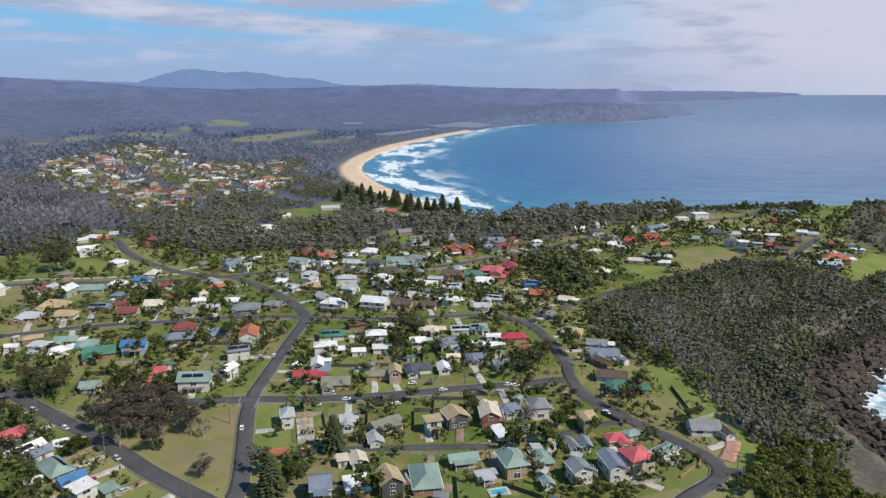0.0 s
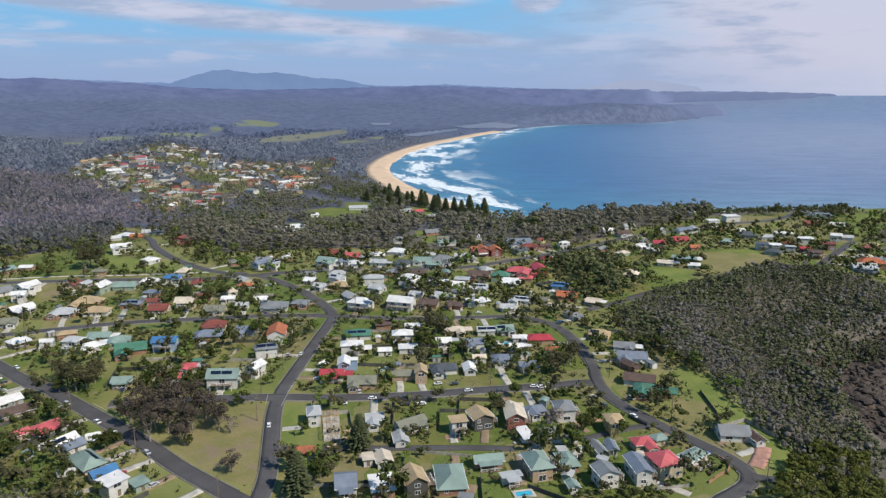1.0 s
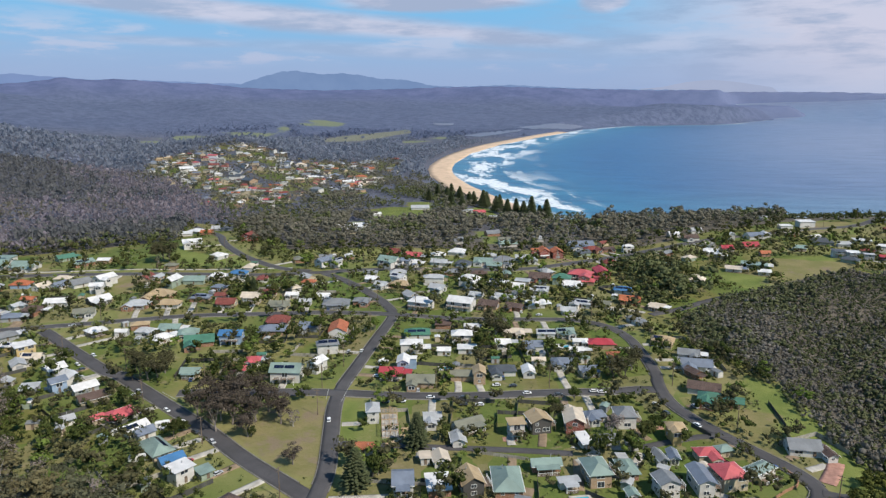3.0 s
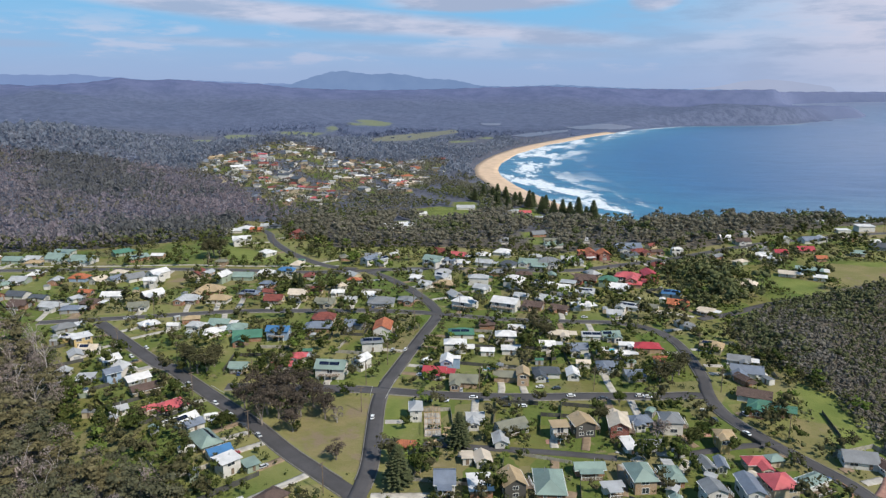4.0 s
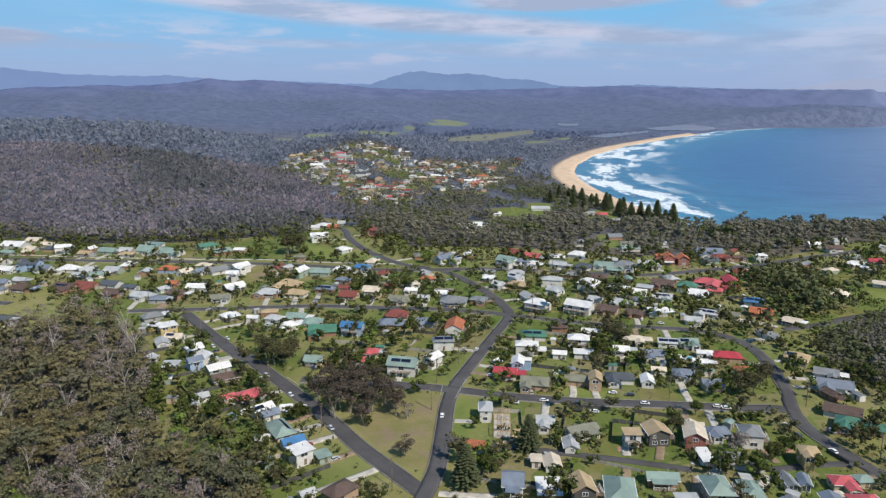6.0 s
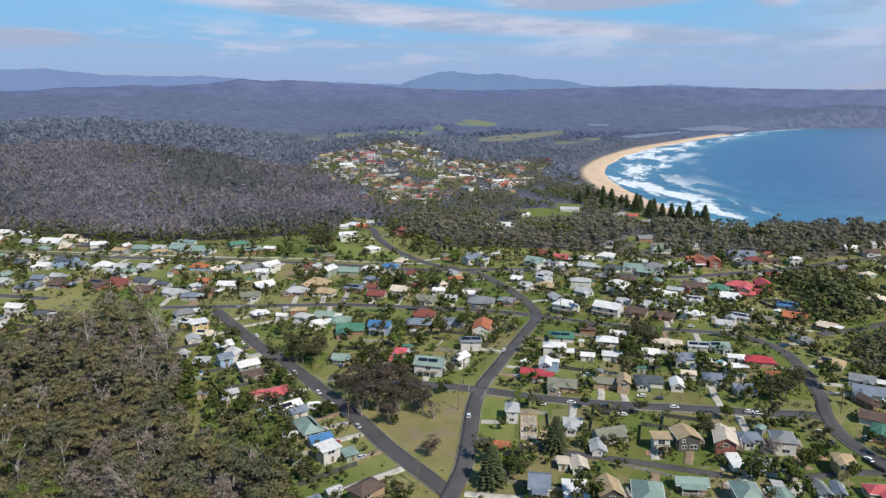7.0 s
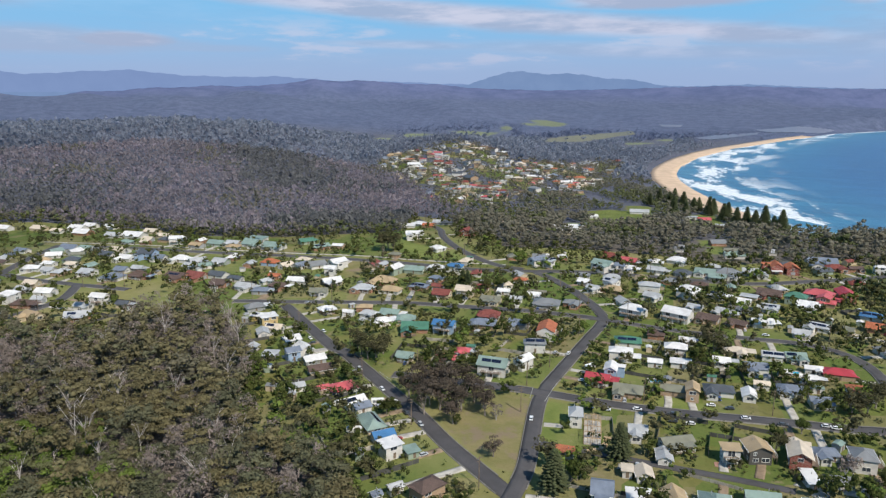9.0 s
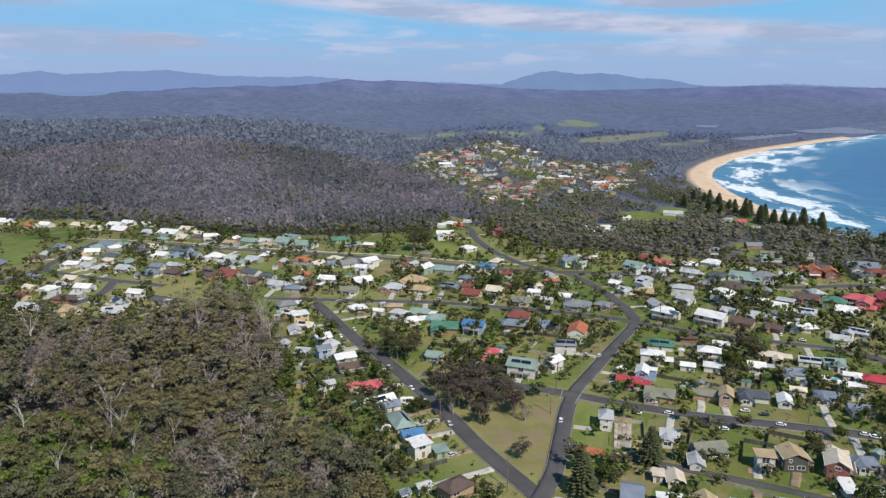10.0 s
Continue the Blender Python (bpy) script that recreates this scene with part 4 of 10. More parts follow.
def window_mesh(w, h):
    frame_bm, pane_bm = bmesh.new(), bmesh.new()
    for x0, x1, z0, z1 in ((-w / 2, w / 2, 0, 0.09), (-w / 2, w / 2, h - 0.09, h), (-w / 2, -w / 2 + 0.09, 0.09, h - 0.09), (w / 2 - 0.09, w / 2, 0.09, h - 0.09), (-0.04, 0.04, 0.09, h - 0.09)):
        box(frame_bm, x0, -0.1, z0, x1, 0.0, z1)
    box(pane_bm, -w / 2 + 0.09, -0.05, 0.09, w / 2 - 0.09, 0.0, h - 0.09)
    out = []
    for nm, bm, mat in (("window", frame_bm, WHITE), ("pane", pane_bm, PANE)):
        me = bpy.data.meshes.new(nm)
        bm.to_mesh(me)
        bm.free()
        me.materials.append(mat)
        out.append(me)
    return out


WINDOWS = [window_mesh(1.8, 1.3), window_mesh(2.6, 1.5), window_mesh(2.4, 2.1), window_mesh(1.1, 1.2)]


def door_mesh():
    bm = bmesh.new()
    box(bm, -0.5, -0.09, 0, 0.5, 0, 2.05)
    box(bm, -0.38, -0.12, 1.2, 0.38, -0.09, 1.85)
    box(bm, -0.38, -0.12, 0.2, 0.38, -0.09, 1.0)
    me = bpy.data.meshes.new("door")
    bm.to_mesh(me)
    me.materials.append(TIMBER)
    bm.free()
    return me


def garage_mesh():
    bm = bmesh.new()
    for k in range(5):
        box(bm, -1.4, -0.08 - 0.02 * (k % 2), 0.43 * k, 1.4, 0, 0.43 * k + 0.41)
    me = bpy.data.meshes.new("garage_door")
    bm.to_mesh(me)
    me.materials.append(WALL["grey"])
    bm.free()
    return me


DOOR, GARAGE = door_mesh(), garage_mesh()


def solar_mesh():
    bm = bmesh.new()
    for i in range(4):
        box(bm, -2.1 + i * 1.05, -0.85, 0.0, -1.1 + i * 1.05, 0.85, 0.05)
    me = bpy.data.meshes.new("solar_panel")
    bm.to_mesh(me)
    me.materials.append(SOLAR)
    bm.free()
    return me


SOLAR_MESH = solar_mesh()
ROOF_WORD = dict(white="white", pale="pale grey", grey="grey", dark="charcoal", slate="blue-grey", blue="bright blue", mint="pale green", green="dark green", red="red", coral="faded red",
                 tan="tan", cream="cream", olive="olive-grey", brown="brown tiled", orange="orange tiled", maroon="dark red tiled")
WALL_WORD = dict(white="white boarded", cream="cream boarded", blue="blue boarded", grey="grey boarded", dark="dark boarded", sage="sage green", yellow="ochre", brick="brick",
                 tanbrick="tan brick", redbrick="red brick")
FORM_WORD = dict(g="gable-roofed", h="hip-roofed", s="flat-roofed")


FOOT = []


def driveway(line, material):
    k = len(DRIVES) + 1
    DRIVES.append(line)
    strip("trim_driveway_%d" % k, line, -1.5, 1.5, 0.16 + 0.001 * k, material, "worn driveway across the verge", "driveway", 0.4, step=3.0)


DRIVES, PATIOS = [], []


def patio(x, y, turn, L, W, material):
    bm = bmesh.new()
    box(bm, -L / 2, -W / 2, -0.5, L / 2, W / 2, 0.14)
    bmesh.ops.bevel(bm, geom=bm.edges[:], offset=0.03, segments=1, affect="EDGES")
    PATIOS.append(part("trim_patio_%d" % (len(PATIOS) + 1), bm, material, None, at=pose(x, y, float(ground(x, y)), 0, 0, turn)))
    tagged(PATIOS[-1], "flat paved patio beside a house", "patio", kind="structure")


def house(x, y, turn, L, W, roof, wall, style="g", storeys=1, detail=2, extra="", name="house"):
    """A house on its lot. turn: direction of the ridge; the front looks to -y of the house. extra letters: v veranda, w wing, p solar panels, d deck, c carport, g garage."""
    rnd = random.Random(int(x * 13 + y * 7))
    base = float(ground(x, y))
    FOOT.append((x, y, turn, L, W))
    top = new(name)
    top.matrix_basis = pose(x, y, base, 0, 0, turn)
    tagged(top, "%s %s house with a %s roof" % ("two-storey" if storeys > 1 else "single-storey", WALL_WORD[wall] + " " + FORM_WORD[style], ROOF_WORD[roof]), "house", "houses of the town" if name == "house" else "bungalows of the town")
    z = 0.3 + 2.35 * storeys
    rise = {"g": 0.25, "h": 0.24, "s": 0.05}[style] * W * rnd.uniform(0.85, 1.25)
    eave = rnd.uniform(0.4, 0.7)
    bm = bmesh.new()
    walls(bm, L, W, z, rise, style, 2.0)
    part("wall", bm, WALL[wall], top)
    bm = bmesh.new()
    if style == "g":
        gabled(bm, L, W, rise, eave, z)
    elif style == "h":
        hipped(bm, L, W, rise, eave, z, max(0.3, (L - W) / 2))
    else:
        k = eave * rise / W
        lean_to(bm, -L / 2 - eave, L / 2 + eave, -W / 2 - eave, W / 2 + eave, z - k, z + rise + k)
    part("roof", bm, ROOF[roof], top)
    if detail == 0:
        return top
    # gutter along both eaves
    if style != "s" and detail > 1:
        for side in (-1, 1):
            bm = bmesh.new()
            yy = side * (W / 2 + eave + 0.07)
            low = z - eave * rise / (W / 2)
            box(bm, -L / 2 - eave, yy - 0.07, low - 0.02, L / 2 + eave, yy + 0.07, low + 0.13)
            part("gutter", bm, WHITE if rnd.random() < 0.6 else ROOF[roof], top)
    # openings on each side
    sides = ((0, -W / 2, 0, L), (180, W / 2, 0, L), (90, 0, L / 2, W), (270, 0, -L / 2, W))
    for s, (spin, off_y, off_x, run) in enumerate(sides):
        n = max(1, int(run / (3.6 if detail > 1 else 7.0)))
        for st in range(storeys):
            for i in range(n):
                u = (i + 0.5) / n * run - run / 2 + rnd.uniform(-0.3, 0.3)
                m = pose(off_x, off_y, 0.3 + 2.35 * st, 0, 0, spin) @ pose(u, 0, 0)
                pick = rnd.random()
                if st == 0 and i == n // 2 and s == 0:
                    part_of("door", DOOR, top, at=m @ pose(0, 0, 0.05))
                    continue
                if st == 0 and i == 0 and s in (0, 2) and "g" in extra:
                    part_of("garage_door", GARAGE, top, at=m)
                    continue
                if pick < 0.14:
                    continue
                f, g = WINDOWS[2 if (st == 1 and s == 0 and "d" in extra) or pick > 0.86 else rnd.choice((0, 1, 3))]
                tall = f == WINDOWS[2][0]
                w = part_of("window", f, top, at=m @ pose(0, 0, 0.02 if tall else 0.75))
                part_of("pane", g, w)
    if "w" in extra:
        wl, ww, sx = W * rnd.uniform(0.55, 0.8), W * rnd.uniform(0.55, 0.75), rnd.choice((-1, 1))
        wx = sx * (L / 2 - ww / 2 - 0.3)
        m = pose(wx, -W / 2 - wl / 2 + 0.3, 0, 0, 0, 90)
        bm = bmesh.new()
        walls(bm, wl, ww, z - 0.02, ww * 0.2, "g", 2.0)
        wing = part("wing_wall", bm, WALL[wall], top, at=m)
        bm = bmesh.new()
        gabled(bm, wl + W * 0.45, ww, ww * 0.2, eave * 0.8, z + 0.03)
        part("wing_roof", bm, ROOF[roof], top, at=pose(wx, -W / 2 - wl / 2 + 0.3 + W * 0.225, 0, 0, 0, 90))
        f, g = WINDOWS[1]
        w = part_of("window", f, top, at=pose(wx, -W / 2 - wl + 0.3, 1.05 + 2.35 * (storeys - 1)))
        part_of("pane", g, w)
    if "v" in extra or "d" in extra:
        dep, zz = rnd.uniform(2.0, 3.2), 0.25 + (2.35 if storeys > 1 else 0)
        vl = L * rnd.uniform(0.6, 0.95)
        bm = bmesh.new()
        box(bm, -vl / 2, -W / 2 - dep, zz - 0.2, vl / 2, -W / 2 - 0.02, zz)
        deck = part("deck", bm, TIMBER, top)
        posts = max(3, int(vl / 3.2))
        for i in range(posts + 1):
            px = -vl / 2 + 0.1 + (vl - 0.2) * i / posts
            bm = bmesh.new()
            box(bm, px - 0.07, -W / 2 - dep + 0.03, -1.5, px + 0.07, -W / 2 - dep + 0.17, zz + (2.2 if "v" in extra else 1.0))
            part("post", bm, WHITE if rnd.random() < 0.5 else TIMBER, top)
        bm = bmesh.new()
        box(bm, -vl / 2, -W / 2 - dep, zz + 0.95, vl / 2, -W / 2 - dep + 0.08, zz + 1.03)
        for i in range(int(vl / 0.45)):
            box(bm, -vl / 2 + 0.45 * i, -W / 2 - dep + 0.02, zz, -vl / 2 + 0.45 * i + 0.06, -W / 2 - dep + 0.06, zz + 0.95)
        part("railing", bm, WHITE, top)
        if "v" in extra:
            bm = bmesh.new()
            lean_to(bm, -vl / 2 - 0.3, vl / 2 + 0.3, -W / 2 - dep - 0.3, -W / 2, zz + 2.2, zz + 2.42)
            part("veranda_roof", bm, ROOF[roof], top)
    if "p" in extra and style != "s":
        tilt = math.degrees(math.atan2(rise, W / 2))
        for i in range(rnd.choice((1, 2, 2))):
            part_of("solar_panel", SOLAR_MESH, top, "dark blue solar panels", pose(-L * 0.22 + i * 4.5, -W / 4, z + rise / 2 + 0.26, tilt, 0, 0))
    if "c" in extra:
        bm = bmesh.new()
        lean_to(bm, L / 2 + 0.3, L / 2 + 4.2, -W / 2, W / 2 - 1.0, 2.5, 2.8)
        part("carport_roof", bm, ROOF[rnd.choice(("white", "pale", roof))], top)
        for px, py in ((L / 2 + 4.0, -W / 2 + 0.3), (L / 2 + 4.0, W / 2 - 1.4)):
            bm = bmesh.new()
            box(bm, px - 0.06, py - 0.06, -1, px + 0.06, py + 0.06, 2.6)
            part("post", bm, STEEL, top)
    # roof clutter
    if detail > 1 and rnd.random() < 0.5:
        bm = bmesh.new()
        bmesh.ops.create_cone(bm, cap_ends=True, segments=8, radius1=0.12, radius2=0.12, depth=1.2, matrix=pose(L * 0.2, W * 0.15, z + rise + 0.2))
        part("flue", bm, STEEL, top)
    return top


def shed(x, y, turn, L, W, roof, wall, high=2.4):
    top = new("garden_shed")
    top.matrix_basis = pose(x, y, float(ground(x, y)), 0, 0, turn)
    tagged(top, "small shed with a %s metal roof in a back yard" % ROOF_WORD[roof], "shed", "sheds")
    bm = bmesh.new()
    walls(bm, L, W, high, W * 0.16, "g", 1.5)
    part("wall", bm, WALL[wall], top)
    bm = bmesh.new()
    gabled(bm, L, W, W * 0.16, 0.2, high)
    part("roof", bm, ROOF[roof], top)
    part_of("door", DOOR, top, at=pose(0, -W / 2, 0.1))
    return top


# ---- vehicles ----
def build_car(color, van=False):
    m, n = shader("car_paint")
    finish(n, color, 0.3, spec=0.6)
    m.node_tree.nodes["Principled BSDF"].inputs["Coat Weight"].default_value = 0.5
    car = new("car")
    bm = bmesh.new()
    box(bm, -2.15, -0.88, 0.32, 2.15, 0.88, 0.86)
    bmesh.ops.bevel(bm, geom=bm.edges[:], offset=0.12, segments=2, affect="EDGES")
    part("body", bm, m, car)
    h = 1.75 if van else 1.42
    bm = bmesh.new()
    x0, x1 = (-2.0, 1.2) if van else (-1.75, 0.85)
    solid(bm, [(x0, -0.8, 0.84), (x1 + 0.5, -0.8, 0.84), (x1 + 0.5, 0.8, 0.84), (x0, 0.8, 0.84), (x0 + 0.35, -0.66, h - 0.08), (x1 - 0.25, -0.66, h - 0.08), (x1 - 0.25, 0.66, h - 0.08), (x0 + 0.35, 0.66, h - 0.08)],
          [(4, 5, 6, 7), (0, 1, 5, 4), (1, 2, 6, 5), (2, 3, 7, 6), (3, 0, 4, 7)])
    part("glasshouse", bm, PANE, car, "dark windows")
    bm = bmesh.new()
    box(bm, x0 + 0.33, -0.68, h - 0.09, x1 - 0.23, 0.68, h)
    bmesh.ops.bevel(bm, geom=bm.edges[:], offset=0.04, segments=1, affect="EDGES")
    part("roof", bm, m, car)
    for wx in (-1.35, 1.35):
        for wy in (-0.8, 0.8):
            bm = bmesh.new()
            bmesh.ops.create_cone(bm, cap_ends=True, segments=14, radius1=0.33, radius2=0.33, depth=0.2, matrix=pose(wx, wy, 0.33, 90))
            part("wheel", bm, RUBBER, car)
    for sx, name, mat in ((2.1, "headlight", WHITE),):
        for sy in (-0.62, 0.62):
            bm = bmesh.new()
            box(bm, sx - 0.06, sy - 0.17, 0.6, sx + 0.06, sy + 0.17, 0.74)
            part(name, bm, mat, car)
    return car


CAR_TONES = [("white", (0.75, 0.75, 0.75)), ("silver", (0.45, 0.46, 0.48)), ("dark grey", (0.05, 0.055, 0.06)), ("red", (0.35, 0.02, 0.02)), ("blue", (0.03, 0.08, 0.25))]
CAR_MASTER = {}


def parked_car(x, y, turn, tone=0, on=0.3):
    m = pose(x, y, float(ground(x, y)) + on, 0, 0, turn) @ Matrix.Scale(0.9, 4)
    if tone not in CAR_MASTER:
        car = build_car(CAR_TONES[tone][1])
        car.matrix_basis = m
        CAR_MASTER[tone] = tagged(car, "%s car parked beside the street" % CAR_TONES[tone][0], "car", "parked cars")
        return car
    return copy_thing(CAR_MASTER[tone], m)


# ---- poles and fences ----
POLE_MASTER = []


def power_pole(x, y, turn):
    m = pose(x, y, float(ground(x, y)), 0, 0, turn)
    if POLE_MASTER:
        return copy_thing(POLE_MASTER[0], m)
    pole = new("power_pole")
    bm = bmesh.new()
    bmesh.ops.create_cone(bm, cap_ends=True, segments=8, radius1=0.17, radius2=0.12, depth=11.0, matrix=pose(0, 0, 5.0))
    part("pole", bm, TIMBER, pole)
    for z, half in ((10.0, 1.2), (8.9, 0.8)):
        bm = bmesh.new()
        box(bm, -half, -0.07, z, half, 0.07, z + 0.14)
        part("crossarm", bm, TIMBER, pole)
    pole.matrix_basis = m
    POLE_MASTER.append(tagged(pole, "weathered timber power pole on the verge", "power pole", "power poles"))
    return pole


FENCE_PANEL = {}


def fence(x0, y0, x1, y1, tall=1.6, pale=False):
    """Board fence of panels between posts."""
    n = max(1, round(math.hypot(x1 - x0, y1 - y0) / 2.4))
    top = new("fence")
    turn = math.degrees(math.atan2(y1 - y0, x1 - x0))
    z0 = float(ground(x0, y0))
    top.matrix_basis = pose(x0, y0, z0, 0, 0, turn)
    tagged(top, "%s board fence along a garden boundary" % ("pale" if pale else "dark timber"), "fence", "garden fences")
    key = (tall, pale)
    if key not in FENCE_PANEL:
        bm = bmesh.new()
        row = []
        for i in range(9):
            xx, yy = i * 0.3, -0.05 if i % 2 else 0.0
            row.append([bm.verts.new((xx, yy + o, k)) for o in (0, 0.05) for k in (-0.6, tall)])
        for a, b in zip(row, row[1:]):
            for f in ((a[0], b[0], b[1], a[1]), (b[2], a[2], a[3], b[3]), (a[1], b[1], b[3], a[3])):
                bm.faces.new(f)
        me = bpy.data.meshes.new("panel")
        bm.to_mesh(me)
        bm.free()
        me.materials.append(PALE_FENCE if pale else DARK_FENCE)
        FENCE_PANEL[key] = me
    step = math.hypot(x1 - x0, y1 - y0) / n
    c, s = math.cos(radians(turn)), math.sin(radians(turn))
    zs = ground(x0 + c * step * np.arange(n), y0 + s * step * np.arange(n)) - z0
    for i in range(n):
        part_of("panel", FENCE_PANEL[key], top, at=pose(i * step, 0, float(zs[i])))
    return top


# ---- plants ----
def sprays(rng, centres, radii, per, size, flat=0.75, loose=0.35, stand=0.0):
    """Leaf sprays (pairs of small triangles) over the skins of clumps; stand draws them out upwards. Returns verts, tris."""
    vs, fs = [], []
    k = 0
    for c, r in zip(centres, radii):
        n = max(2, int(per * (r / np.mean(radii)) ** 2))
        d = rng.normal(size=(n, 3))
        d /= np.linalg.norm(d, axis=1)[:, None]
        d[:, 2] = np.where(d[:, 2] < -0.35, -d[:, 2], d[:, 2])
        pos = c + d * r * np.array([1, 1, flat]) * rng.uniform(0.72, 1.08, (n, 1))
        u = rng.normal(size=(n, 3))
        u -= (u * d).sum(1)[:, None] * d * 0.6
        u /= np.linalg.norm(u, axis=1)[:, None]
        w = np.cross(d, u) + rng.normal(size=(n, 3)) * loose
        u = u * (1 - stand) + np.array([0, 0, 1.0]) * stand
        w /= np.linalg.norm(w, axis=1)[:, None]
        s = size * rng.uniform(0.45, 1.5, (n, 1))
        quad = np.stack([pos - u * s - w * s * 0.45, pos + u * s * 0.3 - w * s * 0.7, pos + u * s + w * s * 0.4, pos - u * s * 0.3 + w * s * 0.75], 1)
        vs.append(quad.reshape(-1, 3))
        i = k + np.arange(n)[:, None] * 4
        fs.append(np.concatenate([i + [0, 1, 2], i + [0, 2, 3]], 0))
        k += 4 * n
    return np.concatenate(vs), np.concatenate(fs)


def unit_lump(level):
    bm = bmesh.new()
    bmesh.ops.create_icosphere(bm, subdivisions=level, radius=1.0)
    bm.verts.index_update()
    out = np.array([v.co[:] for v in bm.verts]), np.array([[q.index for q in f.verts] for f in bm.faces])
    bm.free()
    return out


LUMPS = {1: unit_lump(1), 2: unit_lump(2)}


def leafy_lumps(rng, centres, radii, level, flat):
    """Uneven masses of foliage inside the sprays of each clump."""
    v, f = LUMPS[level]
    vs, fs = [], []
    for i, (c, r) in enumerate(zip(centres, radii)):
        spin = rng.uniform(0, 6.28)
        u = np.stack([v[:, 0] * math.cos(spin) - v[:, 1] * math.sin(spin), v[:, 0] * math.sin(spin) + v[:, 1] * math.cos(spin), v[:, 2]], 1)
        ragged = rng.uniform(0.62, 1.08, (len(v), 1))
        vs.append(c + u * ragged * r * np.array([rng.uniform(0.8, 1.15), rng.uniform(0.8, 1.15), flat]))
        fs.append(f + i * len(v))
    return np.concatenate(vs), np.concatenate(fs)


def limb(bm, p0, p1, r0, r1, seg=5):
    d = Vector(p1) - Vector(p0)
    m = Matrix.Translation((Vector(p0) + Vector(p1)) / 2) @ d.to_track_quat("Z", "Y").to_matrix().to_4x4()
    bmesh.ops.create_cone(bm, cap_ends=False, segments=seg, radius1=r0, radius2=r1, depth=d.length, matrix=m)


def tree_shape(seed, tall, spread, clumps, per, size, bare=0.35, loose=0.35, lump=0, fat=1.0, core=0.72, flat=0.75, cores=99, stand=0.0):
    """Trunk with limbs to every clump of a broken crown. Returns wood (bmesh) and leaves (verts, tris)."""
    rng = np.random.default_rng(seed)
    th = tall * bare
    ang = rng.uniform(0, 6.28, clumps)
    rad = spread * np.sqrt(rng.uniform(0.02, 1, clumps)) * 0.72
    zz = th + (tall - th) * rng.uniform(0.25, 0.9, clumps) * (1 - 0.35 * (rad / spread) ** 2)
    cen = np.stack([np.cos(ang) * rad, np.sin(ang) * rad, zz], 1)
    radii = spread * rng.uniform(0.28, 0.48, clumps) * fat
    bm = bmesh.new()
    limb(bm, (0, 0, -1.0), (0.1, 0.1, th), 0.035 * tall, 0.022 * tall, 6)
    for c in cen[:7]:
        limb(bm, (0.1, 0.1, th * rng.uniform(0.75, 1.0)), tuple(c), 0.014 * tall, 0.005 * tall, 4)
    leaves = sprays(rng, cen, radii, per, size, flat, loose, stand)
    if lump:
        v, f = leafy_lumps(rng, cen[:cores], radii[:cores] * core, lump, flat)
        leaves = np.concatenate([v, leaves[0]]), np.concatenate([f, leaves[1] + len(v)])
    return bm, leaves


def pine_shape(seed, tall, spread, tiers, size):
    """Norfolk pine: whorls of level branches that shorten to a spire."""
    rng = np.random.default_rng(seed)
    bm = bmesh.new()
    limb(bm, (0, 0, -1), (0, 0, tall), 0.02 * tall, 0.03, 6)
    vs, fs, k = [], [], 0
    for i in range(tiers):
        f = i / tiers
        z, r = tall * (0.1 + 0.88 * f), spread * (1 - f) ** 0.8 * rng.uniform(0.88, 1.08) + 0.25
        n = 7 if r > 1 else 5
        for j in range(n):
            a = 6.2832 * (j + 0.5 * (i % 2) + rng.uniform(-0.15, 0.15)) / n
            tip = np.array([math.cos(a) * r, math.sin(a) * r, z + r * 0.12])
            if r > 1.2:
                limb(bm, (0, 0, z), tuple(tip), 0.07, 0.02, 3)
            side = np.array([-math.sin(a), math.cos(a), 0])
            for q in np.linspace(0.25, 1, max(2, int(r / 0.8))):
                c = np.array([0, 0, z]) * (1 - q) + tip * q + rng.normal(size=3) * 0.1
                w = size * (1.15 - 0.5 * q)
                drop = np.array([0, 0, -0.35 * w])
                out = np.array([math.cos(a), math.sin(a), 0.1]) * w
                vs += [c - side * w + drop - out * 0.4, c + out, c + side * w + drop - out * 0.4, c + np.array([0, 0, 0.4 * w]) - out * 0.6]
                fs += [(k, k + 1, k + 3), (k + 3, k + 1, k + 2)]
                k += 4
    return bm, (np.array(vs), np.array(fs))


def leaf_mesh(name, leaves, material):
    v, f = leaves
    ob = mesh_object(name, v, f, material, smooth=True)
    me = ob.data
    bpy.data.objects.remove(ob)
    return me


def wood_mesh(bm, material=None):
    me = bpy.data.meshes.new("trunk")
    bm.to_mesh(me)
    bm.free()
    me.materials.append(material or BARK)
    return me


TREE_KINDS = {}


def tree_kind(key, name, label, shape, leaves, wood=None):
    bm, lv = shape
    TREE_KINDS.setdefault(key, []).append((name, label, wood_mesh(bm, wood), leaf_mesh("crown", lv, leaves)))


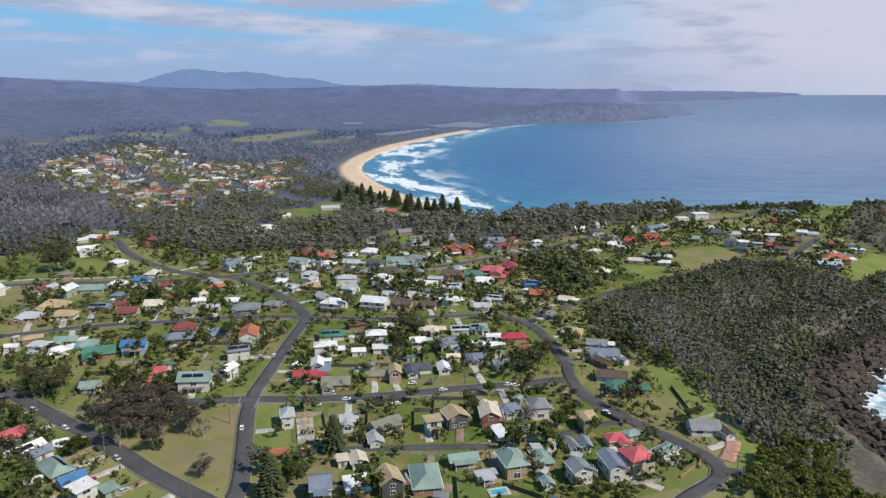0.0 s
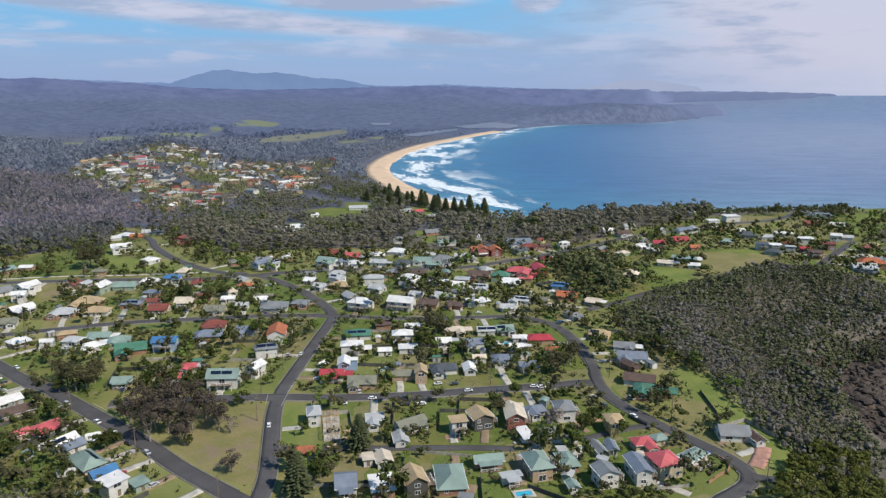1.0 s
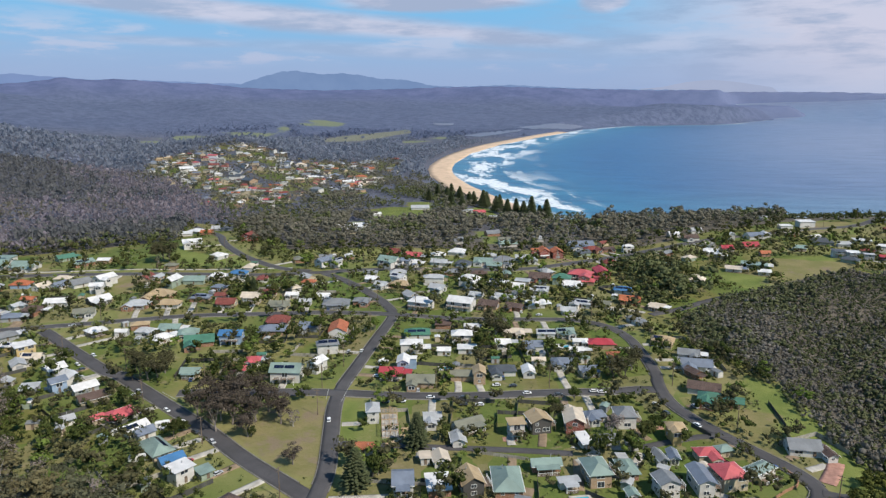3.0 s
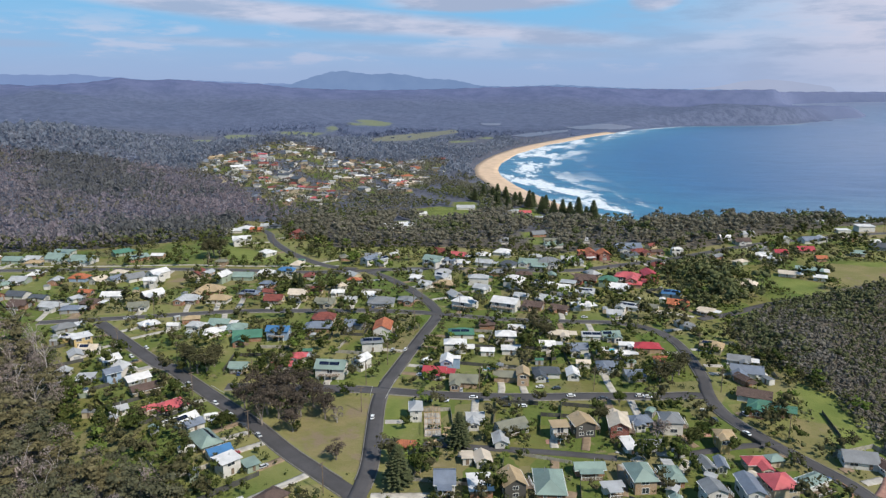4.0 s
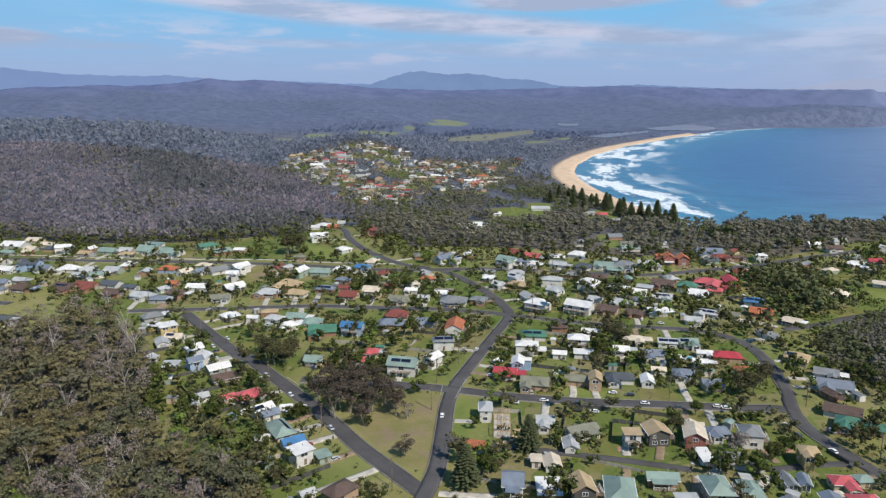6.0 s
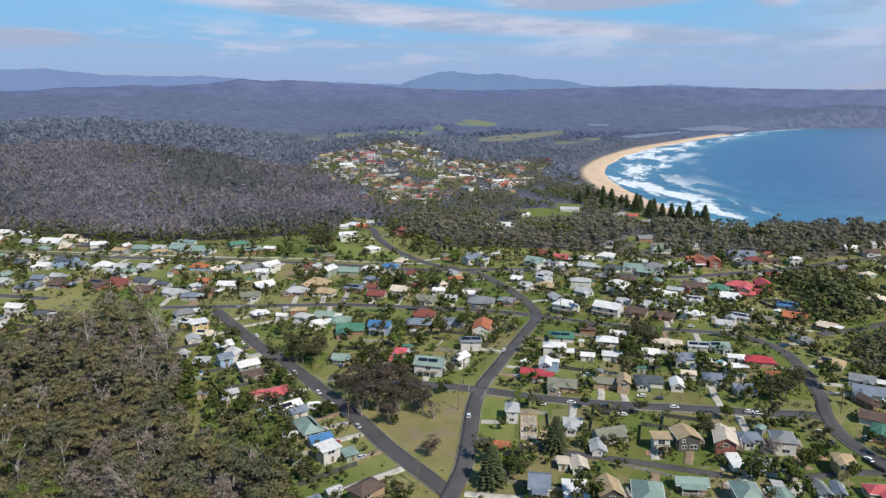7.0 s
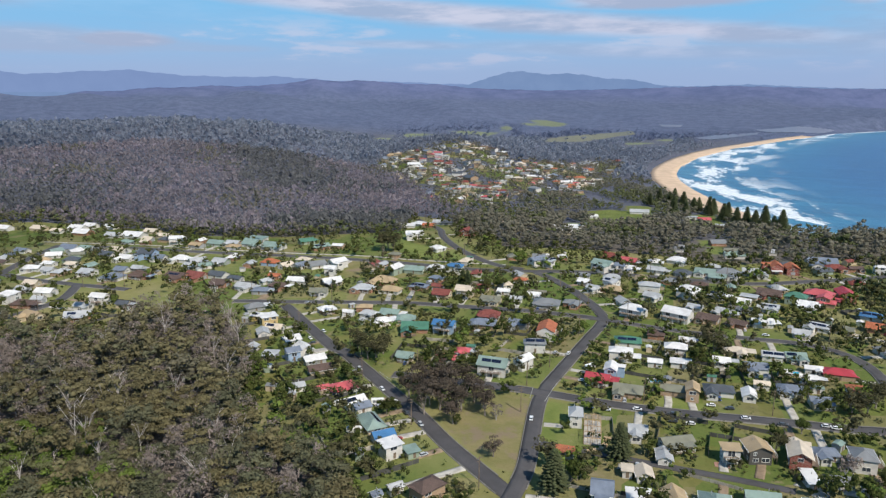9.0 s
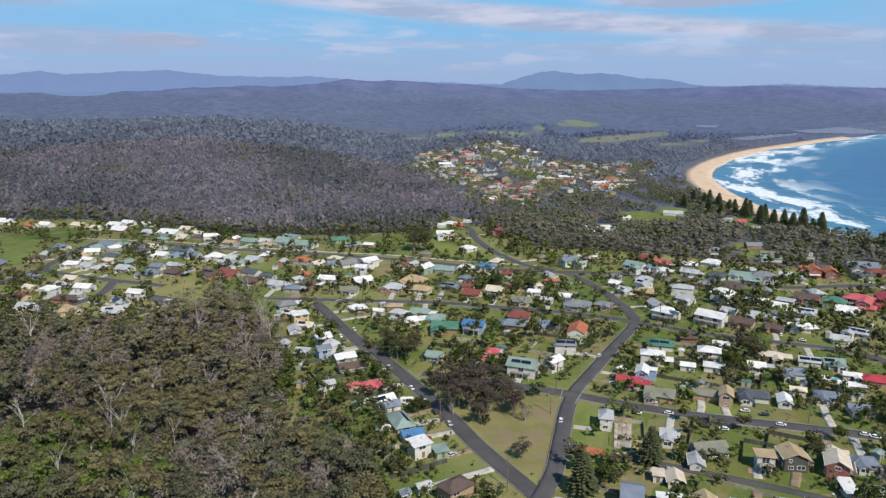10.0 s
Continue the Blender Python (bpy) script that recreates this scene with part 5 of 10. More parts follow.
for i in range(4):
    tree_kind("gum", "gum_tree", "tall gum tree with a loose olive-green crown", tree_shape(10 + i, 10.5, 4.8, 18, 90, 0.24, 0.3, lump=1, core=0.5, flat=0.6, cores=10), GUM)
    tree_kind("park", "park_gum_tree", "tall gum tree with an airy grey-brown crown", tree_shape(15 + i, 12.0, 4.8, 18, 80, 0.24, 0.22, lump=1, core=0.45, flat=0.6, cores=8), PARKGUM)
    tree_kind("garden", "garden_tree", "leafy dark green garden tree", tree_shape(20 + i, 6.5, 3.3, 15, 85, 0.19, 0.2, lump=1, core=0.68, cores=12, fat=0.92), GREEN)
for i in range(2):
    tree_kind("bright", "bright_tree", "fresh light green leafy tree", tree_shape(40 + i, 6.0, 3.6, 14, 80, 0.2, 0.18, lump=1, core=0.68, fat=0.92), BRIGHT)
    tree_kind("pine", "norfolk_pine", "dark green Norfolk pine with level whorls of branches", pine_shape(50 + i, 19.0, 6.0, 26, 1.25), PINE)
    tree_kind("bare", "bare_tree", "thin grey tree with sparse purplish twigs", tree_shape(60 + i, 7.5, 3.6, 9, 46, 0.26, 0.25), TWIGS, DEADWOOD)


def tree(key, x, y, size=1.0, group="trees of the town"):
    rnd = random.Random(int(x * 31 + y * 17))
    name, label, wood, crown = rnd.choice(TREE_KINDS[key])
    top = new(name)
    top.matrix_basis = pose(x, y, float(ground(x, y)), 0, 0, rnd.uniform(0, 360)) @ Matrix.Diagonal((size, size, size * rnd.uniform(0.9, 1.15), 1))
    part_of("trunk", wood, top)
    part_of("crown", crown, top)
    return tagged(top, label, "tree" if key != "shrub" else "shrub", group)


def stuff_leaves(name, label, category, material, xs, ys, shapes, sizes, seed=1, lift=0.0, smooth=True):
    """Many plants as one body of leaves: copies of a few crowns, turned and scaled."""
    rng = np.random.default_rng(seed)
    zs = ground(xs, ys) + lift
    pick = rng.integers(0, len(shapes), len(xs))
    vs, fs, k = [], [], 0
    for s, (v, f) in enumerate(shapes):
        idx = np.where(pick == s)[0]
        if not len(idx):
            continue
        a = rng.uniform(0, 6.283, len(idx))
        sc, hi = sizes[idx] * rng.uniform(0.75, 1.3, len(idx)), rng.uniform(0.8, 1.25, len(idx))
        c, t = np.cos(a)[:, None], np.sin(a)[:, None]
        x = (v[None, :, 0] * c - v[None, :, 1] * t) * sc[:, None] + xs[idx][:, None]
        y = (v[None, :, 0] * t + v[None, :, 1] * c) * sc[:, None] + ys[idx][:, None]
        z = v[None, :, 2] * (sc * hi)[:, None] + zs[idx][:, None]
        vs.append(np.stack([x, y, z], -1).reshape(-1, 3))
        fs.append((f[None] + (np.arange(len(idx)) * len(v))[:, None, None] + k).reshape(-1, 3))
        k += len(idx) * len(v)
    ob = mesh_object(name, np.concatenate(vs), np.concatenate(fs), material, smooth=smooth)
    return tagged(ob, label, category, kind="stuff")


def scatter(poly, spacing, seed, keep=1.0):
    rng = np.random.default_rng(seed)
    xs, ys = [p[0] for p in poly], [p[1] for p in poly]
    gx, gy = np.meshgrid(np.arange(min(xs), max(xs), spacing), np.arange(min(ys), max(ys), spacing))
    x = gx.ravel() + rng.uniform(-0.55, 0.55, gx.size) * spacing
    y = gy.ravel() + rng.uniform(-0.55, 0.55, gx.size) * spacing
    ok = inside(poly, x, y) & (rng.random(x.size) < keep)
    return x[ok], y[ok]


# ---- single things of the town ----
def low_wall(line, tall, material, label):
    """A garden wall of blocks along a curve."""
    c = resample(line, 1.6)
    top = new("garden_wall")
    top.matrix_basis = Matrix.Translation((c[0][0], c[0][1], float(ground(c[0][0], c[0][1]))))
    tagged(top, label, "wall")
    z0 = top.matrix_basis.translation.z
    for p, q in zip(c, c[1:]):
        bm = bmesh.new()
        d = q - p
        box(bm, 0, -0.16, -0.5, float(np.hypot(*d)) + 0.02, 0.16, tall)
        z = float(ground(p[0], p[1])) - z0
        part("block", bm, material, top, at=pose(p[0] - c[0][0], p[1] - c[0][1], z, 0, 0, math.degrees(math.atan2(d[1], d[0]))))


def pool(x, y, turn, L, W):
    top = new("swimming_pool")
    FOOT.append((x, y, turn, L + 1.5, W + 1.5))
    top.matrix_basis = pose(x, y, float(ground(x, y)), 0, 0, turn)
    tagged(top, "small bright blue swimming pool in a back yard", "pool", "pools")
    bm = bmesh.new()
    for a, b, c, d in ((-L / 2 - 0.9, -W / 2 - 0.9, L / 2 + 0.9, -W / 2), (-L / 2 - 0.9, W / 2, L / 2 + 0.9, W / 2 + 0.9), (-L / 2 - 0.9, -W / 2, -L / 2, W / 2), (L / 2, -W / 2, L / 2 + 0.9, W / 2)):
        box(bm, a, b, -0.4, c, d, 0.35)
    part("coping", bm, CONCRETE, top)
    bm = bmesh.new()
    box(bm, -L / 2, -W / 2, -0.4, L / 2, W / 2, 0.26)
    part("water", bm, POOL, top)


def building_site(x, y, turn, L, W):
    """A house under construction: slab, raw stud frames, roof beams and stacks of timber."""
    top = new("unfinished_house")
    top.matrix_basis = pose(x, y, float(ground(x, y)), 0, 0, turn)
    tagged(top, "unfinished house of raw timber frames on a concrete slab", "building site")
    bm = bmesh.new()
    box(bm, -L / 2, -W / 2, -0.6, L / 2, W / 2, 0.3)
    part("slab", bm, CONCRETE, top)
    for k, (x0, y0, x1, y1) in enumerate(((-L / 2, -W / 2, L / 2, -W / 2), (-L / 2, W / 2, L / 2, W / 2), (-L / 2, -W / 2, -L / 2, W / 2), (L / 2, -W / 2, L / 2, W / 2), (0, -W / 2, 0, W / 2),
                                          (-L / 4, -W / 2, -L / 4, W / 2), (L / 4, -W / 2, L / 4, W / 2), (-L / 2, 0, L / 2, 0))):
        d = math.hypot(x1 - x0, y1 - y0)
        m = pose(x0, y0, 0.3, 0, 0, math.degrees(math.atan2(y1 - y0, x1 - x0)))
        for z in (0.0, 2.5):
            bm = bmesh.new()
            box(bm, 0, -0.06, z, d, 0.06, z + 0.1)
            part("plate", bm, RAW_TIMBER, top, at=m)
        for i in range(int(d / 1.2) + 1):
            bm = bmesh.new()
            box(bm, i * 1.2 - 0.06, -0.06, 0.1, i * 1.2 + 0.06, 0.06, 2.5)
            part("stud", bm, RAW_TIMBER, top, at=m)
    for i in range(int(L / 4.5)):
        bm = bmesh.new()
        xx = L / 6 + i * 1.5
        solid(bm, [(xx, -W / 2, 2.9), (xx + 0.1, -W / 2, 2.9), (xx + 0.1, 0, 4.4), (xx, 0, 4.4), (xx, -W / 2, 2.75), (xx + 0.1, -W / 2, 2.75), (xx + 0.1, 0, 4.25), (xx, 0, 4.25)],
              [(0, 1, 2, 3), (7, 6, 5, 4), (0, 4, 5, 1), (1, 5, 6, 2), (2, 6, 7, 3), (3, 7, 4, 0)])
        part("rafter", bm, RAW_TIMBER, top)


def timber_stack(x, y, turn, L):
    top = new("timber_stack")
    top.matrix_basis = pose(x, y, float(ground(x, y)), 0, 0, turn)
    tagged(top, "stack of raw timber boards on bare ground", "timber", "timber stacks")
    rnd = random.Random(int(x * 7 + y))
    for i in range(9):
        bm = bmesh.new()
        o = rnd.uniform(-0.4, 0.4)
        box(bm, -L / 2 + o, (i % 3) * 0.55 - 0.8, (i // 3) * 0.32 - 0.1, L / 2 + o, (i % 3) * 0.55 - 0.32, (i // 3) * 0.32 + 0.2)
        part("board", bm, RAW_TIMBER, top)


def parasol(x, y):
    top = new("parasol")
    top.matrix_basis = pose(x, y, float(ground(x, y)))
    tagged(top, "open red garden parasol on a lawn", "parasol")
    bm = bmesh.new()
    bmesh.ops.create_cone(bm, cap_ends=True, segments=8, radius1=0.04, radius2=0.04, depth=2.4, matrix=pose(0, 0, 1.2))
    part("pole", bm, STEEL, top)
    bm = bmesh.new()
    bmesh.ops.create_cone(bm, cap_ends=True, segments=8, radius1=1.6, radius2=0.05, depth=0.6, matrix=pose(0, 0, 2.4))
    part("canopy", bm, ROOF["red"], top)


CARAVAN = []


def caravan(x, y, turn):
    m = pose(x, y, float(ground(x, y)), 0, 0, turn)
    if CARAVAN:
        return copy_thing(CARAVAN[0], m)
    top = new("caravan")
    bm = bmesh.new()
    box(bm, -2.6, -1.1, 0.5, 2.6, 1.1, 2.5)
    bmesh.ops.bevel(bm, geom=bm.edges[:], offset=0.25, segments=2, affect="EDGES")
    part("body", bm, WHITE, top)
    for sx in (-1.2, 0.9):
        for sy, spin in ((-1.1, 0), (1.1, 180)):
            w = part_of("window", WINDOWS[3][0], top, at=pose(sx, sy, 1.2, 0, 0, spin))
            part_of("pane", WINDOWS[3][1], w)
    for sy in (-1.0, 1.0):
        bm = bmesh.new()
        bmesh.ops.create_cone(bm, cap_ends=True, segments=14, radius1=0.33, radius2=0.33, depth=0.2, matrix=pose(0, sy, 0.33, 90))
        part("wheel", bm, RUBBER, top)
    bm = bmesh.new()
    box(bm, 2.5, -0.08, 0.45, 3.7, 0.08, 0.58)
    part("tow_bar", bm, STEEL, top)
    top.matrix_basis = m
    CARAVAN.append(tagged(top, "white caravan parked in a back yard", "caravan", "caravans"))
    return top


# ---- the houses of the near town ----
house(-57.6, 241.6, 105, 7.6, 4.3, "pale", "white", "h", 2, 2, "")
house(-35.1, 242.2, 13, 6.1, 6.0, "pale", "white", "g", 1, 2, "w")
house(-21.5, 239.1, 37, 11.1, 4.7, "olive", "white", "g", 1, 2, "v")
house(-23.8, 226.7, 103, 6.9, 4.3, "pale", "white", "g", 1, 2, "")
house(-28.1, 212.6, 107, 6.1, 4.7, "cream", "white", "g", 1, 2, "")
house(-33.3, 212.6, 13, 3.0, 4.1, "cream", "white", "s", 1, 2, "")
house(-37.3, 194.0, 11, 5.9, 8.7, "slate", "white", "g", 2, 2, "v")
house(-26.7, 196.5, 15, 6.8, 9.0, "white", "brick", "s", 1, 2, "")
house(-16.8, 197.2, 110, 8.4, 6.5, "tan", "dark", "g", 2, 2, "d")
house(-5.7, 201.6, 98, 14.4, 8.4, "mint", "brick", "h", 1, 2, "")
house(-3.9, 236.5, 16, 5.4, 4.5, "tan", "white", "s", 2, 2, "d")
house(4.1, 241.3, 111, 7.8, 7.2, "tan", "dark", "g", 2, 2, "d")
house(17.0, 242.8, 94, 8.5, 6.4, "cream", "redbrick", "g", 2, 2, "d")
house(25.1, 251.7, 18, 7.3, 5.1, "slate", "white", "h", 1, 2, "w")
house(35.7, 249.7, 97, 8.6, 6.9, "grey", "white", "h", 2, 2, "d")
house(28.2, 233.5, 14, 7.6, 3.9, "grey", "white", "g", 1, 2, "")
house(19.9, 231.2, 18, 3.3, 8.0, "white", "white", "s", 1, 2, "")
house(52.5, 240.7, 6, 5.6, 5.0, "tan", "yellow", "h", 2, 2, "w")
house(6.4, 213.4, 13, 9.3, 4.5, "mint", "brick", "g", 1, 2, "v")
house(13.4, 203.2, 17, 6.1, 2.6, "pale", "white", "s", 1, 2, "v")
house(22.1, 208.8, 105, 10.5, 6.7, "mint", "tanbrick", "h", 2, 2, "d")
house(32.4, 213.8, 102, 9.0, 4.8, "mint", "brick", "h", 1, 2, "c")
house(32.1, 198.6, 103, 3.7, 2.6, "mint", "white", "g", 1, 2, "")
house(42.8, 203.5, 106, 6.5, 6.1, "grey", "white", "g", 2, 2, "d")
house(44.0, 222.8, 106, 7.1, 2.6, "grey", "white", "g", 1, 2, "")
house(48.7, 224.0, 93, 6.2, 2.7, "slate", "white", "g", 1, 2, "")
house(60.0, 227.2, 12, 6.9, 5.5, "coral", "cream", "h", 1, 2, "w")
house(66.5, 230.4, 22, 4.8, 3.7, "mint", "cream", "h", 1, 2, "")
house(54.0, 207.6, 99, 10.7, 4.8, "slate", "white", "g", 2, 2, "d")
house(63.2, 211.2, 107, 8.7, 8.1, "coral", "cream", "h", 2, 2, "d")
house(74.8, 218.5, 38, 9.4, 4.9, "mint", "white", "h", 1, 2, "d")
house(93.9, 236.0, 358, 10.3, 7.4, "grey", "white", "g", 1, 2, "")
house(100.4, 232.6, 102, 7.5, 3.4, "brown", "white", "g", 1, 2, "g")
house(-140.4, 219.9, 61, 8.1, 5.8, "white", "white", "g", 1, 2, "p")
house(-135.3, 217.2, 54, 6.2, 4.8, "slate", "white", "g", 1, 2, "")
house(-125.4, 207.4, 141, 12.7, 6.5, "mint", "cream", "h", 1, 2, "p")
house(-116.2, 200.2, 50, 7.3, 5.2, "blue", "white", "g", 1, 2, "")
house(-108.4, 191.6, 58, 6.2, 5.5, "white", "white", "s", 2, 2, "")
house(-101.9, 194.5, 50, 3.9, 4.3, "mint", "sage", "s", 1, 2, "")
house(-85.6, 173.4, 67, 9.1, 6.2, "brown", "tanbrick", "h", 2, 2, "")
house(-96.0, 172.2, 56, 4.5, 2.6, "pale", "white", "g", 1, 2, "")
house(-99.2, 165.9, 60, 3.0, 2.6, "slate", "grey", "g", 1, 2, "")
house(-152.2, 229.7, 55, 10.5, 7.4, "coral", "white", "h", 1, 2, "")
house(-158.7, 224.8, 56, 4.9, 3.5, "coral", "cream", "g", 1, 2, "")
house(-206.9, 268.6, 58, 8.0, 7.2, "white", "white", "g", 1, 2, "")
house(-193.6, 260.6, 146, 9.4, 6.4, "white", "white", "g", 1, 2, "")
house(-181.3, 251.4, 55, 9.4, 6.6, "white", "grey", "g", 1, 2, "")
house(-192.5, 250.6, 54, 5.8, 5.8, "slate", "blue", "g", 2, 2, "")
house(-171.7, 242.6, 51, 10.6, 6.4, "brown", "cream", "g", 1, 2, "")
house(-170.0, 222.7, 50, 6.0, 4.4, "pale", "white", "g", 1, 2, "")
house(-235.5, 287.3, 54, 8.2, 7.0, "white", "yellow", "s", 2, 2, "p")
house(16.1, 252.9, 97, 6.0, 4.2, "cream", "brick", "g", 1, 2, "wg")
house(36.2, 230.6, 8, 4.0, 3.2, "pale", "white", "s", 1, 2, "")
house(-54.7, 216.0, 5, 6.0, 3.7, "orange", "white", "s", 1, 2, "")
house(-55.3, 314.1, 10, 10.1, 6.7, "white", "white", "h", 2, 1, "c")
house(-55.1, 291.5, 97, 8.4, 4.9, "white", "blue", "g", 2, 1, "w")
house(-58.8, 283.3, 2, 9.7, 6.5, "red", "white", "g", 1, 1, "vc")
house(-44.7, 275.7, 5, 11.2, 7.0, "olive", "tanbrick", "g", 1, 1, "w")
house(-28.1, 284.5, 4, 9.6, 6.2, "olive", "tanbrick", "g", 1, 1, "g")
house(-20.7, 282.9, 97, 7.8, 4.9, "tan", "tanbrick", "g", 2, 1, "g")
house(-11.4, 292.4, 10, 11.1, 6.6, "dark", "white", "h", 1, 1, "wg")
house(0.0, 292.3, 97, 7.8, 4.8, "white", "white", "g", 1, 1, "")
house(-39.6, 312.5, 7, 6.0, 4.1, "white", "white", "g", 1, 1, "g")
house(-29.1, 316.8, 7, 8.2, 5.3, "white", "white", "s", 1, 1, "")
house(15.2, 304.8, 5, 9.5, 6.3, "slate", "white", "h", 1, 1, "w")
house(26.0, 297.6, 15, 8.6, 5.0, "slate", "cream", "g", 1, 1, "wv")
house(4.4, 305.3, 7, 5.8, 3.9, "cream", "white", "g", 1, 1, "")
house(34.1, 332.4, 7, 12.4, 7.8, "red", "tanbrick", "h", 1, 1, "")
house(39.2, 310.3, 7, 7.2, 4.7, "orange", "white", "h", 2, 1, "wd")
house(13.1, 324.1, 7, 5.1, 3.4, "white", "cream", "g", 1, 1, "")
house(1.6, 324.4, 15, 9.5, 6.4, "slate", "white", "g", 1, 1, "w")
house(24.6, 333.3, 7, 6.6, 3.9, "white", "white", "g", 1, 1, "w")
house(22.1, 320.7, 7, 6.4, 4.3, "white", "white", "g", 1, 1, "wcg")
house(17.7, 346.2, 15, 8.7, 5.4, "mint", "white", "g", 1, 1, "wvpg")
house(8.1, 343.5, 7, 8.7, 5.8, "pale", "white", "g", 1, 1, "p")
house(65.1, 340.7, 345, 9.9, 6.5, "tan", "cream", "h", 1, 1, "wpg")
house(73.6, 322.8, 350, 9.0, 5.7, "grey", "white", "g", 1, 1, "wc")
house(74.2, 309.6, 355, 12.5, 7.4, "slate", "white", "g", 1, 1, "w")
house(71.2, 300.1, 300, 6.7, 4.3, "brown", "brick", "g", 1, 1, "c")
house(71.9, 283.5, 345, 12.3, 8.1, "brown", "white", "g", 1, 1, "")
house(74.0, 272.7, 345, 12.8, 7.4, "green", "brick", "h", 1, 1, "wc")
house(-56.1, 335.8, 12, 12.0, 8.5, "green", "white", "h", 1, 1, "p")
house(-33.0, 330.2, 7, 9.3, 6.6, "white", "white", "h", 2, 1, "d")
house(-29.8, 348.7, 7, 6.8, 4.5, "white", "white", "g", 1, 1, "wg")
house(-12.7, 327.3, 7, 6.6, 4.8, "white", "white", "g", 1, 1, "wvc")
house(-7.8, 343.5, 7, 9.9, 6.3, "cream", "cream", "h", 1, 1, "wc")
house(-81.5, 426.9, 350, 13.4, 8.3, "tan", "tanbrick", "h", 1, 1, "g")
house(-61.8, 383.5, 345, 12.5, 9.0, "white", "white", "h", 2, 1, "d")
house(-38.8, 386.4, 345, 14.3, 8.9, "white", "white", "g", 2, 1, "d")
house(-23.3, 390.1, 345, 10.6, 7.1, "brown", "tanbrick", "g", 1, 1, "wg")
house(-8.4, 387.6, 340, 9.3, 6.4, "brown", "brick", "g", 1, 1, "w")
house(-16.5, 406.1, 340, 9.8, 6.3, "pale", "white", "g", 1, 1, "wcg")
house(2.6, 393.9, 20, 10.2, 6.5, "white", "white", "g", 1, 1, "c")
house(-31.8, 408.3, 345, 7.8, 5.0, "pale", "white", "g", 1, 1, "w")
house(-57.2, 421.2, 340, 9.5, 6.0, "pale", "white", "g", 1, 1, "w")
house(-62.0, 436.9, 5, 12.6, 7.4, "pale", "white", "h", 2, 1, "")
house(-38.9, 436.6, 350, 11.9, 8.4, "white", "white", "h", 2, 1, "wg")
house(-84.9, 436.2, 340, 9.4, 5.6, "pale", "white", "g", 2, 1, "wp")
house(-102.7, 438.1, 345, 7.4, 5.1, "white", "white", "g", 1, 1, "v")
house(-93.4, 424.4, 340, 7.7, 5.2, "pale", "white", "g", 1, 1, "w")
house(-110.8, 381.4, 10, 14.7, 10.0, "grey", "white", "h", 1, 1, "v")
house(-121.8, 394.4, 5, 8.5, 5.1, "white", "white", "g", 1, 1, "w")
house(-95.5, 330.7, 100, 14.2, 8.6, "orange", "white", "g", 2, 1, "dg")
house(-94.6, 308.1, 20, 9.6, 5.6, "grey", "white", "h", 2, 1, "p")
house(-92.7, 285.2, 70, 7.8, 5.2, "white", "white", "g", 2, 1, "g")
house(-102.7, 274.6, 5, 12.4, 8.3, "mint", "white", "g", 2, 1, "dp")
house(-127.4, 277.3, 15, 9.0, 5.9, "coral", "white", "h", 1, 1, "w")
house(-123.7, 289.5, 10, 6.6, 4.7, "coral", "white", "h", 1, 1, "wvc")
house(-145.1, 272.4, 8, 7.6, 4.9, "mint", "cream", "g", 1, 1, "v")
house(-160.0, 311.2, 22, 13.2, 9.3, "green", "brick", "g", 1, 1, "w")
house(-145.4, 315.6, 8, 10.6, 6.9, "blue", "blue", "g", 2, 1, "d")
house(-130.7, 331.6, 10, 12.9, 8.4, "slate", "tanbrick", "h", 1, 1, "w")
house(-183.3, 327.2, 5, 10.4, 6.2, "mint", "cream", "g", 1, 1, "wc")
house(-194.1, 320.9, 8, 7.8, 5.2, "pale", "white", "h", 1, 1, "wc")
house(-204.8, 317.9, 8, 6.0, 3.7, "white", "white", "g", 1, 1, "g")
house(-174.0, 374.3, 4, 10.6, 7.2, "maroon", "cream", "g", 1, 1, "v")
house(-182.9, 387.4, 4, 6.9, 4.1, "maroon", "white", "g", 1, 1, "wg")
house(-161.6, 380.4, 4, 9.7, 6.9, "cream", "cream", "g", 2, 1, "v")
house(-193.6, 382.1, 5, 10.8, 7.2, "slate", "brick", "h", 1, 1, "p")
house(-220.7, 385.0, 5, 15.2, 10.6, "tan", "brick", "h", 1, 1, "w")
house(-206.4, 368.1, 5, 12.6, 7.6, "tan", "white", "h", 1, 1, "")
house(-223.3, 365.5, 5, 12.8, 8.1, "pale", "brick", "h", 1, 1, "wv")
house(-227.0, 410.7, 85, 11.8, 7.6, "white", "sage", "g", 2, 1, "")
house(-238.7, 414.6, 85, 8.5, 6.0, "pale", "tanbrick", "g", 2, 1, "")
house(-215.6, 419.6, 8, 13.1, 8.5, "mint", "sage", "g", 1, 1, "")
house(-205.4, 431.5, 10, 10.1, 6.7, "white", "white", "h", 1, 1, "wcg")
house(-191.0, 432.0, 8, 10.8, 6.6, "blue", "white", "h", 2, 1, "wg")
house(-141.0, 424.2, 5, 8.3, 5.4, "orange", "white", "h", 1, 1, "g")
house(-141.5, 394.3, 5, 7.2, 4.3, "white", "white", "g", 1, 1, "wg")
house(-142.2, 374.1, 5, 11.0, 6.8, "olive", "cream", "g", 1, 1, "wv")
house(-129.4, 382.1, 5, 6.5, 3.8, "pale", "white", "g", 1, 1, "")
house(21.1, 384.1, 0, 7.6, 4.9, "pale", "white", "g", 1, 1, "v")
house(5.6, 425.1, 355, 10.8, 7.4, "pale", "white", "g", 1, 1, "wvpg")
house(-5.1, 443.9, 350, 8.8, 5.6, "pale", "cream", "s", 1, 1, "g")
